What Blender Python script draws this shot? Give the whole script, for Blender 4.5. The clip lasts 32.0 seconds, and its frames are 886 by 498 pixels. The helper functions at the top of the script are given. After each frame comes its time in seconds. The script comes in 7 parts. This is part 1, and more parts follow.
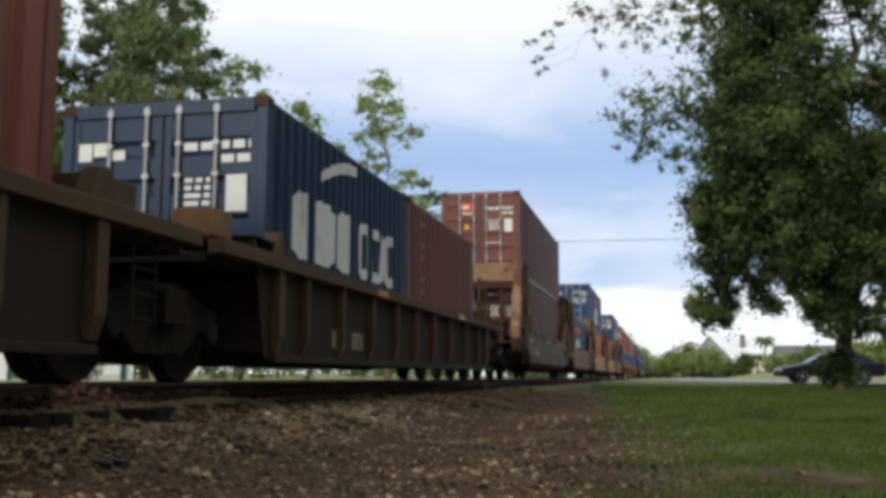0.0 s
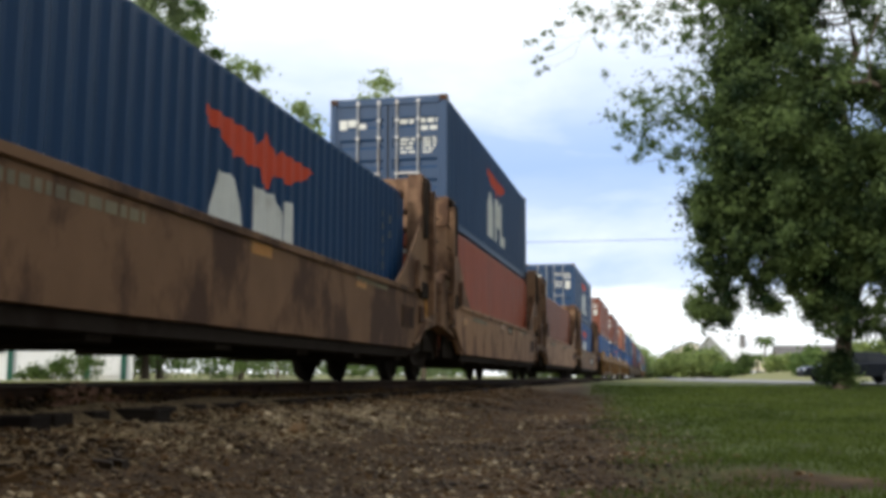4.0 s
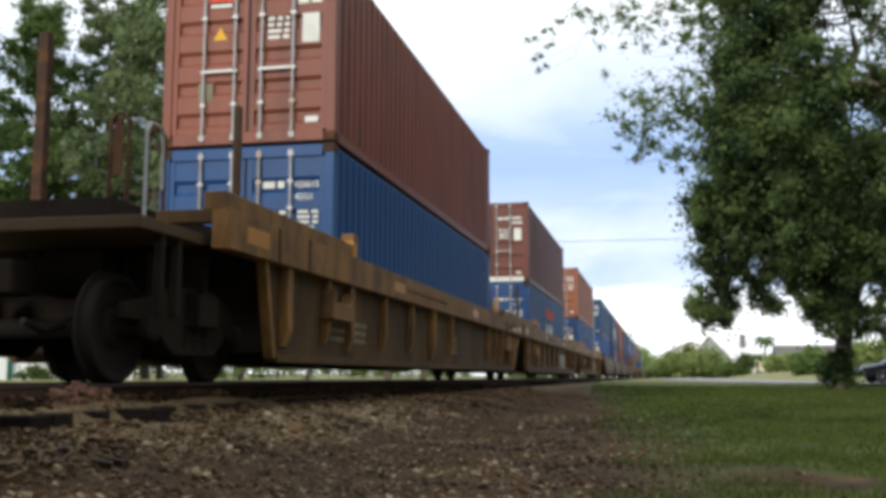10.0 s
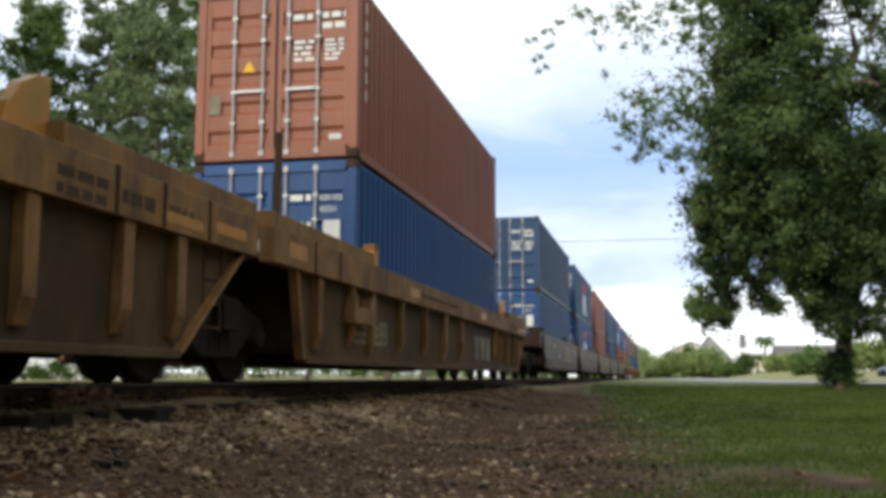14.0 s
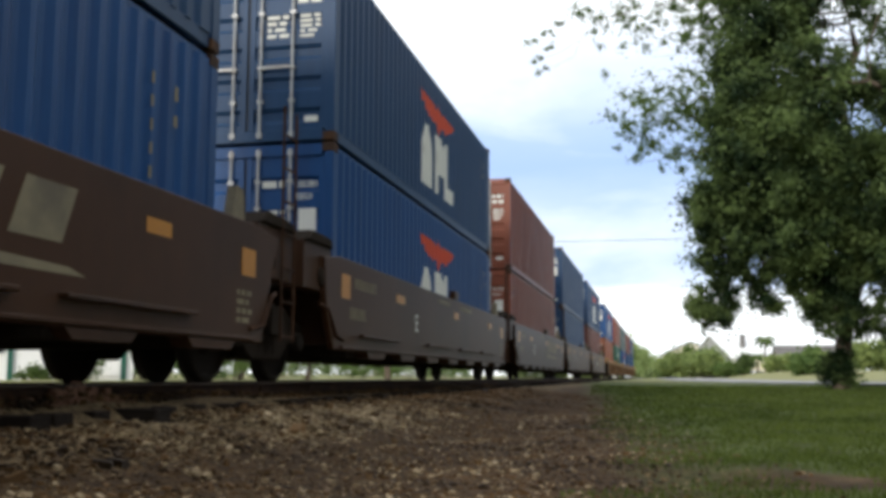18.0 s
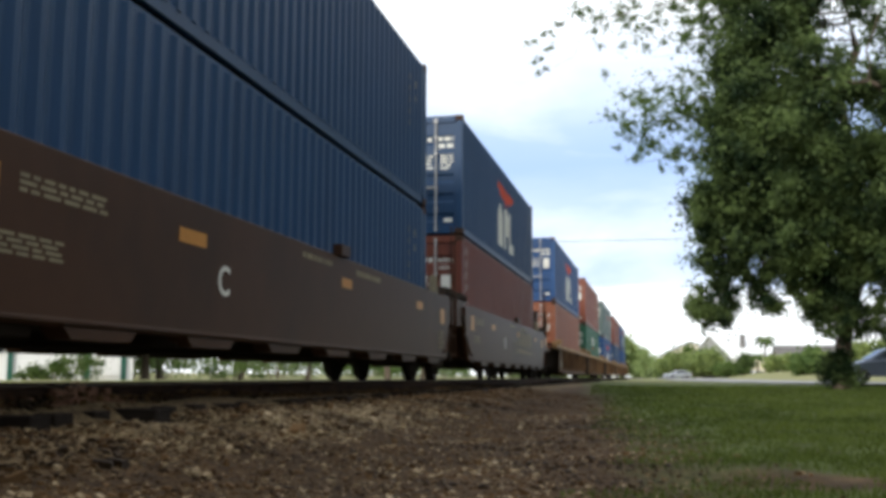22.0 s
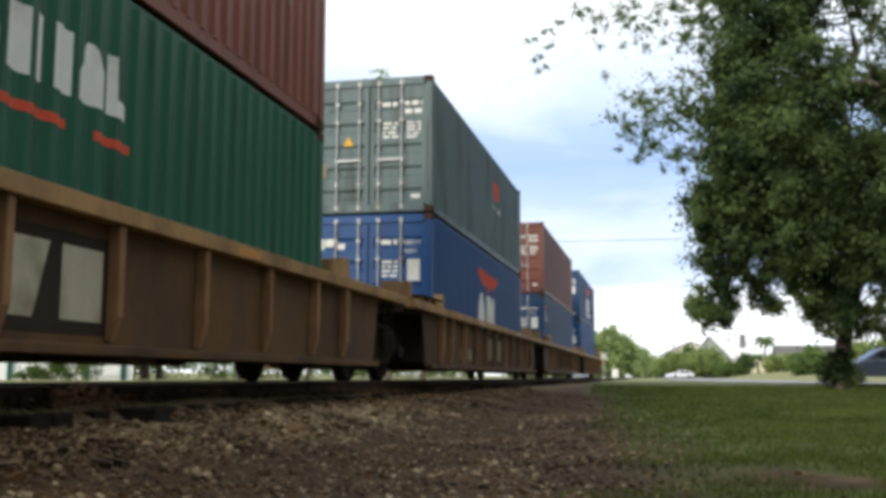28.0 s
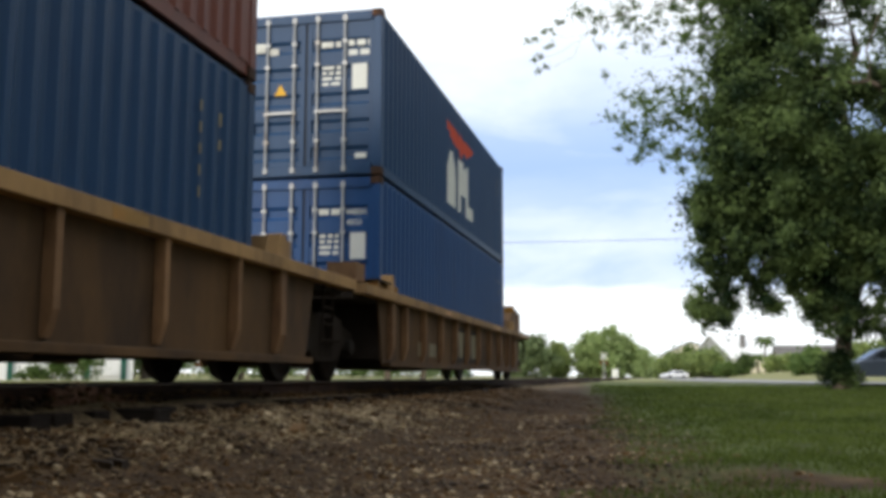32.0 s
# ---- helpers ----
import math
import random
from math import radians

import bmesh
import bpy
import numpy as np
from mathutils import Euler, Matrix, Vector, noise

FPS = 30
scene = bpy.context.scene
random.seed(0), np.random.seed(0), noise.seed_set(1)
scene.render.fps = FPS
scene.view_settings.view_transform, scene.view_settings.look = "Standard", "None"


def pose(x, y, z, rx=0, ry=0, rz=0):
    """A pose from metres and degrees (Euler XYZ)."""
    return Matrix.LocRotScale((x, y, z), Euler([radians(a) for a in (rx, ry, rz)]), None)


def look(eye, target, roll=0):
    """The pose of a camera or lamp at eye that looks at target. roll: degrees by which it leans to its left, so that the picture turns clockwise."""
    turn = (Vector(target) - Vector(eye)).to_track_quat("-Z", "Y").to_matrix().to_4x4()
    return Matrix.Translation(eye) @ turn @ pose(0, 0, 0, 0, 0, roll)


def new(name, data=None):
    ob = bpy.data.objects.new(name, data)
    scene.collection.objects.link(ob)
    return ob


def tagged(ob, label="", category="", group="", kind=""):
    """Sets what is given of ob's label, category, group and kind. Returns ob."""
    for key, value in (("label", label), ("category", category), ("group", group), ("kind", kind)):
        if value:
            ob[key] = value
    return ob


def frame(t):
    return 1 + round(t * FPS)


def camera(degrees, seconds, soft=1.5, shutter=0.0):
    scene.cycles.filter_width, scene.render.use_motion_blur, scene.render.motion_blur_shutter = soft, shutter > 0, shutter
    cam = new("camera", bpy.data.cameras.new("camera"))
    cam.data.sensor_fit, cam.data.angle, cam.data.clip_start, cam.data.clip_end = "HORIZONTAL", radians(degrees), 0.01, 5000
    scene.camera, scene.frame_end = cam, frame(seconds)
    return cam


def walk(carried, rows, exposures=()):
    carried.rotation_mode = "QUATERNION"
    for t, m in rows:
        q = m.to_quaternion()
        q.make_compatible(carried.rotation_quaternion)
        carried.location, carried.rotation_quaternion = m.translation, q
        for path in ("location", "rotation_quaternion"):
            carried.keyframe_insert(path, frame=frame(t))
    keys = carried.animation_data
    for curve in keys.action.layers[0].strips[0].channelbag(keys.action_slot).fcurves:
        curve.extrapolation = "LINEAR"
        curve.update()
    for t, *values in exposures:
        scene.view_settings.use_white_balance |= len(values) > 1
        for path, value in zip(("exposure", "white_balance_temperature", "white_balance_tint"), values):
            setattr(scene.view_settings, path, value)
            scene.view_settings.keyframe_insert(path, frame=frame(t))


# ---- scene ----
TX = -5.245          # track centre line; the rail tops lie at z = 0
YAW, PITCH = radians(12.106), radians(7.253)
EYE = Vector((0.0, 0.0, 0.0585))
AIM = EYE + Vector((-math.sin(YAW) * math.cos(PITCH), math.cos(YAW) * math.cos(PITCH), math.sin(PITCH)))

cam = camera(47.58, 32.0, soft=4.2)
walk(cam, [(0.0, look(EYE, AIM, 0.094)), (32.0, look(EYE, AIM, 0.094))],
     exposures=[(0.0, -0.22), (1.0, -0.16), (3.0, 0.0), (5.0, 0.05), (8.0, 0.08), (14.0, 0.12), (20.0, 0.2), (25.0, 0.24), (29.0, 0.13), (32.0, 0.06)])

# ---------------------------------------------------------------- light
world = bpy.data.worlds.new("world")
scene.world = world
world.use_nodes = True
wn, wl = world.node_tree.nodes, world.node_tree.links
wn.clear()
w_out = wn.new("ShaderNodeOutputWorld")
w_bg = wn.new("ShaderNodeBackground")
w_sky = wn.new("ShaderNodeTexSky")
w_sky.sky_type = "NISHITA"
w_sky.sun_disc = False
w_sky.sun_elevation, w_sky.sun_rotation = radians(20), radians(197)
w_bg.inputs["Strength"].default_value = 0.1
w_co = wn.new("ShaderNodeTexCoord")
w_map = wn.new("ShaderNodeMapping")
w_map.inputs["Scale"].default_value = (2.6, 2.6, 9.0)
w_map.inputs["Location"].default_value = (3.1, 0.4, 0.75)
w_noise = wn.new("ShaderNodeTexNoise")
w_noise.inputs["Scale"].default_value = 1.15
w_noise.inputs["Detail"].default_value = 7
w_noise.inputs["Roughness"].default_value = 0.52
w_noise.inputs["Distortion"].default_value = 0.35
w_ramp = wn.new("ShaderNodeValToRGB")
w_ramp.color_ramp.elements[0].position, w_ramp.color_ramp.elements[1].position = 0.47, 0.8
w_ramp.color_ramp.elements[0].color = (4.4, 6.4, 10.5, 1)
w_ramp.color_ramp.elements[1].color = (12.3, 12.8, 13.2, 1)
w_sep = wn.new("ShaderNodeSeparateXYZ")
w_band = wn.new("ShaderNodeValToRGB")        # cloud deck thicker overhead and at the skyline
els = w_band.color_ramp.elements
els[0].position, els[0].color = 0.0, (0.95, 0.95, 0.95, 1)
els[1].position, els[1].color = 1.0, (0.9, 0.9, 0.9, 1)
for pos, v in ((0.07, 1.0), (0.081, 0.92), (0.088, 0.12), (0.118, 0.06), (0.136, 0.34), (0.165, 0.22), (0.2, 0.05), (0.24, 0.16), (0.285, 0.5), (0.34, 0.95)):
    e = els.new(pos)
    e.color = (v, v, v, 1)
w_white = wn.new("ShaderNodeMixRGB")
w_white.inputs["Color2"].default_value = (12.6, 13.0, 13.4, 1)
w_mix = wn.new("ShaderNodeMixRGB")
w_mix.inputs["Fac"].default_value = 0.9
wl.new(w_co.outputs["Generated"], w_map.inputs["Vector"])
wl.new(w_map.outputs["Vector"], w_noise.inputs["Vector"])
wl.new(w_noise.outputs["Fac"], w_ramp.inputs["Fac"])
wl.new(w_co.outputs["Generated"], w_sep.inputs["Vector"])
w_edge = wn.new("ShaderNodeTexNoise")
w_edge.inputs["Scale"].default_value, w_edge.inputs["Detail"].default_value, w_edge.inputs["Roughness"].default_value = 1.9, 8, 0.58
w_rag = wn.new("ShaderNodeMath")
w_rag.operation, w_rag.inputs[1].default_value = "MULTIPLY_ADD", 0.066
w_low = wn.new("ShaderNodeMath")
w_low.operation, w_low.inputs[1].default_value = "ADD", -0.033
wl.new(w_map.outputs["Vector"], w_edge.inputs["Vector"])
wl.new(w_edge.outputs["Fac"], w_rag.inputs[0])
wl.new(w_sep.outputs["Z"], w_rag.inputs[2])
wl.new(w_rag.outputs[0], w_low.inputs[0])
wl.new(w_low.outputs[0], w_band.inputs["Fac"])
wl.new(w_band.outputs["Color"], w_white.inputs["Fac"])
wl.new(w_ramp.outputs["Color"], w_white.inputs["Color1"])
wl.new(w_sky.outputs["Color"], w_mix.inputs["Color1"])
wl.new(w_white.outputs["Color"], w_mix.inputs["Color2"])
wl.new(w_mix.outputs["Color"], w_bg.inputs["Color"])
wl.new(w_bg.outputs["Background"], w_out.inputs["Surface"])

sun = new("sun", bpy.data.lights.new("sun", "SUN"))
sun.data.energy, sun.data.angle, sun.data.color = 1.9, radians(14), (1.0, 0.95, 0.87)
sun.matrix_world = look((-6, -20, 7.6), (0, 0, 0))


# ---------------------------------------------------------------- materials
def mat(name, base, rough=0.6, metal=0.0, var=0.18, scale=9.0, bump=0.12, stain=None, amount=0.3, stretch=(1, 1, 1),
        stain_scale=1.2, tint=0.0, emit=0.0, bump_scale=None, edge=0.08, gloss=0.3):
    """Painted or natural surface: base colour with fine grain, larger stains and fine relief."""
    m = bpy.data.materials.new(name)
    m.use_nodes = True
    n, l = m.node_tree.nodes, m.node_tree.links
    b = n["Principled BSDF"]
    b.inputs["Roughness"].default_value, b.inputs["Metallic"].default_value = rough, metal
    b.inputs["Specular IOR Level"].default_value = gloss
    co = n.new("ShaderNodeTexCoord")
    mp = n.new("ShaderNodeMapping")
    mp.inputs["Scale"].default_value = stretch
    info = n.new("ShaderNodeObjectInfo")
    shift = n.new("ShaderNodeVectorMath")
    shift.operation = "MULTIPLY_ADD"
    shift.inputs[1].default_value = (1, 1, 1)
    cmb = n.new("ShaderNodeMath")
    cmb.operation, cmb.inputs[1].default_value = "MULTIPLY", 37.0
    l.new(info.outputs["Random"], cmb.inputs[0])
    l.new(co.outputs["Object"], shift.inputs[0])
    l.new(cmb.outputs[0], shift.inputs[2])
    l.new(shift.outputs[0], mp.inputs["Vector"])
    fine = n.new("ShaderNodeTexNoise")
    fine.inputs["Scale"].default_value, fine.inputs["Detail"].default_value = scale, 6
    l.new(mp.outputs[0], fine.inputs["Vector"])
    mix = n.new("ShaderNodeMixRGB")
    mix.inputs["Color1"].default_value = (*[c * (1 - var) for c in base], 1)
    mix.inputs["Color2"].default_value = (*[min(1, c * (1 + var)) for c in base], 1)
    l.new(fine.outputs["Fac"], mix.inputs["Fac"])
    last = mix.outputs[0]
    if stain:
        big = n.new("ShaderNodeTexNoise")
        big.inputs["Scale"].default_value, big.inputs["Detail"].default_value = stain_scale, 8
        big.inputs["Roughness"].default_value = 0.62
        l.new(mp.outputs[0], big.inputs["Vector"])
        ramp = n.new("ShaderNodeMapRange")
        ramp.inputs["From Min"].default_value, ramp.inputs["From Max"].default_value = 0.62 - amount * 0.4, 0.62 - amount * 0.4 + edge * 2
        ramp.inputs["To Max"].default_value = 0.9
        l.new(big.outputs["Fac"], ramp.inputs["Value"])
        sm = n.new("ShaderNodeMixRGB")
        sm.inputs["Color2"].default_value = (*stain, 1)
        l.new(ramp.outputs[0], sm.inputs["Fac"])
        l.new(last, sm.inputs["Color1"])
        last = sm.outputs[0]
    if tint:
        hs = n.new("ShaderNodeHueSaturation")
        val = n.new("ShaderNodeMapRange")
        val.inputs["To Min"].default_value, val.inputs["To Max"].default_value = 1 - tint, 1 + tint
        l.new(info.outputs["Random"], val.inputs["Value"])
        l.new(val.outputs[0], hs.inputs["Value"])
        l.new(last, hs.inputs["Color"])
        last = hs.outputs[0]
    l.new(last, b.inputs["Base Color"])
    if bump:
        bp = n.new("ShaderNodeBump")
        bp.inputs["Strength"].default_value, bp.inputs["Distance"].default_value = bump, 0.02
        src = fine
        if bump_scale:
            src = n.new("ShaderNodeTexNoise")
            src.inputs["Scale"].default_value, src.inputs["Detail"].default_value = bump_scale, 5
            l.new(co.outputs["Object"], src.inputs["Vector"])
        l.new(src.outputs["Fac"], bp.inputs["Height"])
        l.new(bp.outputs[0], b.inputs["Normal"])
    if emit:
        b.inputs["Emission Color"].default_value = (*base, 1)
        b.inputs["Emission Strength"].default_value = emit
    return m


def leaf_mat(name, dark, light, single=0.8, broad=2.2, shift=-1.0):
    """Foliage, varied leaf by leaf and in broad patches, letting some light through."""
    m = bpy.data.materials.new(name)
    m.use_nodes = True
    n, l = m.node_tree.nodes, m.node_tree.links
    b = n["Principled BSDF"]
    b.inputs["Roughness"].default_value = 0.6
    b.inputs["Specular IOR Level"].default_value = 0.2
    geo = n.new("ShaderNodeNewGeometry")
    mix = n.new("ShaderNodeMixRGB")
    mix.inputs["Color1"].default_value, mix.inputs["Color2"].default_value = (*dark, 1), (*light, 1)
    co = n.new("ShaderNodeTexCoord")
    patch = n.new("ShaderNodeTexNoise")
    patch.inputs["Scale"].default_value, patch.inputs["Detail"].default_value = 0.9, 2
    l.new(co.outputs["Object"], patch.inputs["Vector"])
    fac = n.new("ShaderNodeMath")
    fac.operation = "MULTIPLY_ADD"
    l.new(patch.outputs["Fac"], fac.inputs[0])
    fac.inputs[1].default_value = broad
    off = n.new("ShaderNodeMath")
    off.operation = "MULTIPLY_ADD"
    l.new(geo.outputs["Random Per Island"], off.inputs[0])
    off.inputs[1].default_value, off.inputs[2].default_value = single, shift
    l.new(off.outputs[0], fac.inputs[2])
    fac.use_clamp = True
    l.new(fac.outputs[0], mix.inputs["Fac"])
    l.new(mix.outputs[0], b.inputs["Base Color"])
    tr = n.new("ShaderNodeBsdfTranslucent")
    l.new(mix.outputs[0], tr.inputs["Color"])
    add = n.new("ShaderNodeMixShader")
    add.inputs["Fac"].default_value = 0.45
    l.new(b.outputs[0], add.inputs[1])
    l.new(tr.outputs[0], add.inputs[2])
    l.new(add.outputs[0], n["Material Output"].inputs["Surface"])
    return m


STREAK = (2.5, 2.5, 0.25)
RUST = (0.11, 0.045, 0.022)
PAINT = {
    "blue": mat("blue paint", (0.0125, 0.064, 0.19), 0.46, gloss=0.23, var=0.14, scale=5, stain=(0.014, 0.052, 0.155), amount=0.25, stretch=STREAK, tint=0.12, bump=0.04),
    "navy": mat("navy paint", (0.0155, 0.052, 0.122), 0.46, gloss=0.23, var=0.15, scale=5, stain=(0.016, 0.046, 0.105), amount=0.25, stretch=STREAK, tint=0.05, bump=0.04),
    "ink": mat("inky blue paint", (0.012, 0.032, 0.068), 0.46, gloss=0.23, var=0.15, scale=5, stain=(0.014, 0.028, 0.052), amount=0.25, stretch=STREAK, bump=0.04),
    "brown": mat("oxide brown paint", (0.215, 0.066, 0.038), 0.46, gloss=0.23, var=0.15, scale=5, stain=(0.14, 0.046, 0.031), amount=0.3, stretch=STREAK, tint=0.14, bump=0.04),
    "maroon": mat("maroon brown paint", (0.15, 0.047, 0.031), 0.46, gloss=0.23, var=0.15, scale=5, stain=(0.105, 0.036, 0.028), amount=0.3, stretch=STREAK, tint=0.1, bump=0.04),
    "rust": mat("faded rust brown paint", (0.27, 0.092, 0.047), 0.46, gloss=0.23, var=0.15, scale=5, stain=(0.19, 0.07, 0.04), amount=0.3, stretch=STREAK, tint=0.06, bump=0.04),
    "orange": mat("faded orange brown paint", (0.38, 0.105, 0.055), 0.46, gloss=0.23, var=0.15, scale=5, stain=(0.3, 0.1, 0.06), amount=0.3, stretch=STREAK, tint=0.1, bump=0.04),
    "green": mat("dark green paint", (0.018, 0.1, 0.056), 0.46, gloss=0.23, var=0.15, scale=5, stain=(0.014, 0.05, 0.03), amount=0.25, stretch=STREAK, bump=0.04),
    "grey": mat("faded grey green paint", (0.105, 0.15, 0.145), 0.46, gloss=0.23, var=0.2, scale=5, stain=(0.045, 0.055, 0.052), amount=0.36, stretch=STREAK, bump=0.04),
}
M_WHITE = mat("white lettering", (0.72, 0.72, 0.66), 0.6, var=0.08, bump=0, stain=(0.5, 0.48, 0.42), amount=0.2)
M_CREAM = mat("faded lettering", (0.235, 0.2, 0.125), 0.7, var=0.15, bump=0, stain=(0.13, 0.11, 0.08), amount=0.3)
M_RED = mat("red emblem", (0.6, 0.075, 0.03), 0.6, var=0.1, bump=0)
M_YELLOW = mat("yellow marking", (0.75, 0.42, 0.03), 0.6, var=0.12, bump=0, stain=(0.35, 0.2, 0.04), amount=0.2)
M_REFLEX = mat("amber reflective tape", (0.46, 0.2, 0.028), 0.4, var=0.15, bump=0, stain=(0.3, 0.17, 0.04), amount=0.25)
M_STENCIL = mat("worn cream stencil paint", (0.46, 0.41, 0.3), 0.7, var=0.15, bump=0, stain=(0.2, 0.16, 0.1), amount=0.3)
M_DKBLUE = mat("dark blue label", (0.02, 0.05, 0.22), 0.5, bump=0)
M_GALV = mat("galvanised steel", (0.42, 0.42, 0.41), 0.45, 0.35, var=0.15, stain=(0.3, 0.24, 0.18), amount=0.25)
M_CAST = mat("rusty casting steel", (0.055, 0.032, 0.022), 0.8, 0.0, gloss=0.15, stain=(0.12, 0.055, 0.025), amount=0.3, stain_scale=4)
M_GASKET = mat("dark rubber", (0.02, 0.02, 0.022), 0.7, bump=0.05)
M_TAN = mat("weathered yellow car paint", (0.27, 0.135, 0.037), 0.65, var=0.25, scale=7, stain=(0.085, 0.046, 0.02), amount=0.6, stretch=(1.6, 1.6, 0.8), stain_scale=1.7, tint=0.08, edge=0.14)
M_TAN_OLD = mat("dirty tan car paint", (0.36, 0.21, 0.082), 0.7, var=0.25, scale=6, stain=(0.1, 0.06, 0.03), amount=0.48, stretch=(1.6, 1.6, 0.6), stain_scale=0.9, tint=0.1, edge=0.14)
M_SHEET_DARK = mat("blackish brown side sheet", (0.025, 0.0155, 0.008), 0.8, var=0.25, scale=6, stain=(0.022, 0.014, 0.009), amount=0.55, stretch=(1.2, 1.2, 0.6), stain_scale=0.8, edge=0.14)
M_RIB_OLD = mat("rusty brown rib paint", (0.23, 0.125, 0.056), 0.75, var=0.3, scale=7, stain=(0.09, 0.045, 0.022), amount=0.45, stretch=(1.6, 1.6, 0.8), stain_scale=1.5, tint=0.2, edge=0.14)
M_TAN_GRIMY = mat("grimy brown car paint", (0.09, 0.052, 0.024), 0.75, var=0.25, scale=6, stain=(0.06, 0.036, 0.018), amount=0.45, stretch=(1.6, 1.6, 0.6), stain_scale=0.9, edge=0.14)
M_TAN_SIDE = mat("dark tan side sheet", (0.1, 0.056, 0.018), 0.8, var=0.3, scale=7, stain=(0.034, 0.02, 0.009), amount=0.6, stretch=(1.2, 1.2, 0.6), stain_scale=0.8, edge=0.14)
M_TAN_DARK = mat("deep brown side sheet", (0.115, 0.06, 0.021), 0.8, var=0.25, scale=6, stain=(0.038, 0.023, 0.013), amount=0.55, stretch=(1.2, 1.2, 0.6), stain_scale=0.8, edge=0.14)
M_RUST = mat("rust-stained tan car paint", (0.36, 0.2, 0.105), 0.75, var=0.3, scale=5, stain=(0.115, 0.052, 0.025), amount=0.3, stretch=(0.9, 0.9, 0.5), stain_scale=1.9, tint=0.06, edge=0.05)
M_RUST_BULK = mat("rust-stained brown bulkhead paint", (0.25, 0.142, 0.078), 0.75, var=0.3, scale=5, stain=(0.075, 0.035, 0.018), amount=0.4, stretch=(0.9, 0.9, 0.6), stain_scale=1.7, tint=0.06, edge=0.06)
M_RUST_GREY = mat("grey-brown weathered car paint", (0.125, 0.095, 0.066), 0.75, var=0.2, scale=4, stain=(0.07, 0.04, 0.023), amount=0.3, stretch=(0.9, 0.9, 0.6), stain_scale=1.1, edge=0.05)
M_RUST_BROWN = mat("brown weathered car paint", (0.2, 0.108, 0.055), 0.75, var=0.2, scale=4, stain=(0.06, 0.028, 0.015), amount=0.35, stretch=(0.9, 0.9, 0.6), stain_scale=1.1, edge=0.05)
M_DARKCAR = mat("dark brown car paint", (0.054, 0.0245, 0.012), 0.46, gloss=0.15, var=0.14, scale=5, stain=(0.028, 0.0145, 0.0085), amount=0.4, stretch=(0.8, 0.8, 0.5), stain_scale=0.7, tint=0.04, edge=0.14, bump=0.05)
M_GRIME = mat("grimy steel", (0.03, 0.0235, 0.0185), 0.95, 0.0, gloss=0.05, stain=(0.016, 0.01, 0.007), amount=0.25)
M_RUST_DARK = mat("dark rust brown steel", (0.07, 0.034, 0.019), 0.85, var=0.25, scale=6, stain=(0.03, 0.017, 0.011), amount=0.4, gloss=0.15)
M_WHEEL = mat("wheel steel", (0.028, 0.0235, 0.02), 0.85, 0.0, gloss=0.1, stain=(0.02, 0.012, 0.008), amount=0.3)
M_RAIL = mat("rusty rail steel", (0.035, 0.021, 0.016), 0.85, 0.0, gloss=0.12, stain=(0.06, 0.032, 0.02), amount=0.4, stain_scale=3)
M_RAILTOP = mat("worn rail head", (0.1, 0.085, 0.075), 0.6, 0.4, var=0.1)
M_TIE = mat("creosoted timber", (0.02, 0.015, 0.012), 0.95, gloss=0.1, var=0.35, scale=14, stretch=(0.3, 3, 3), stain=(0.05, 0.04, 0.033), amount=0.25, bump=0.5, tint=0.3)


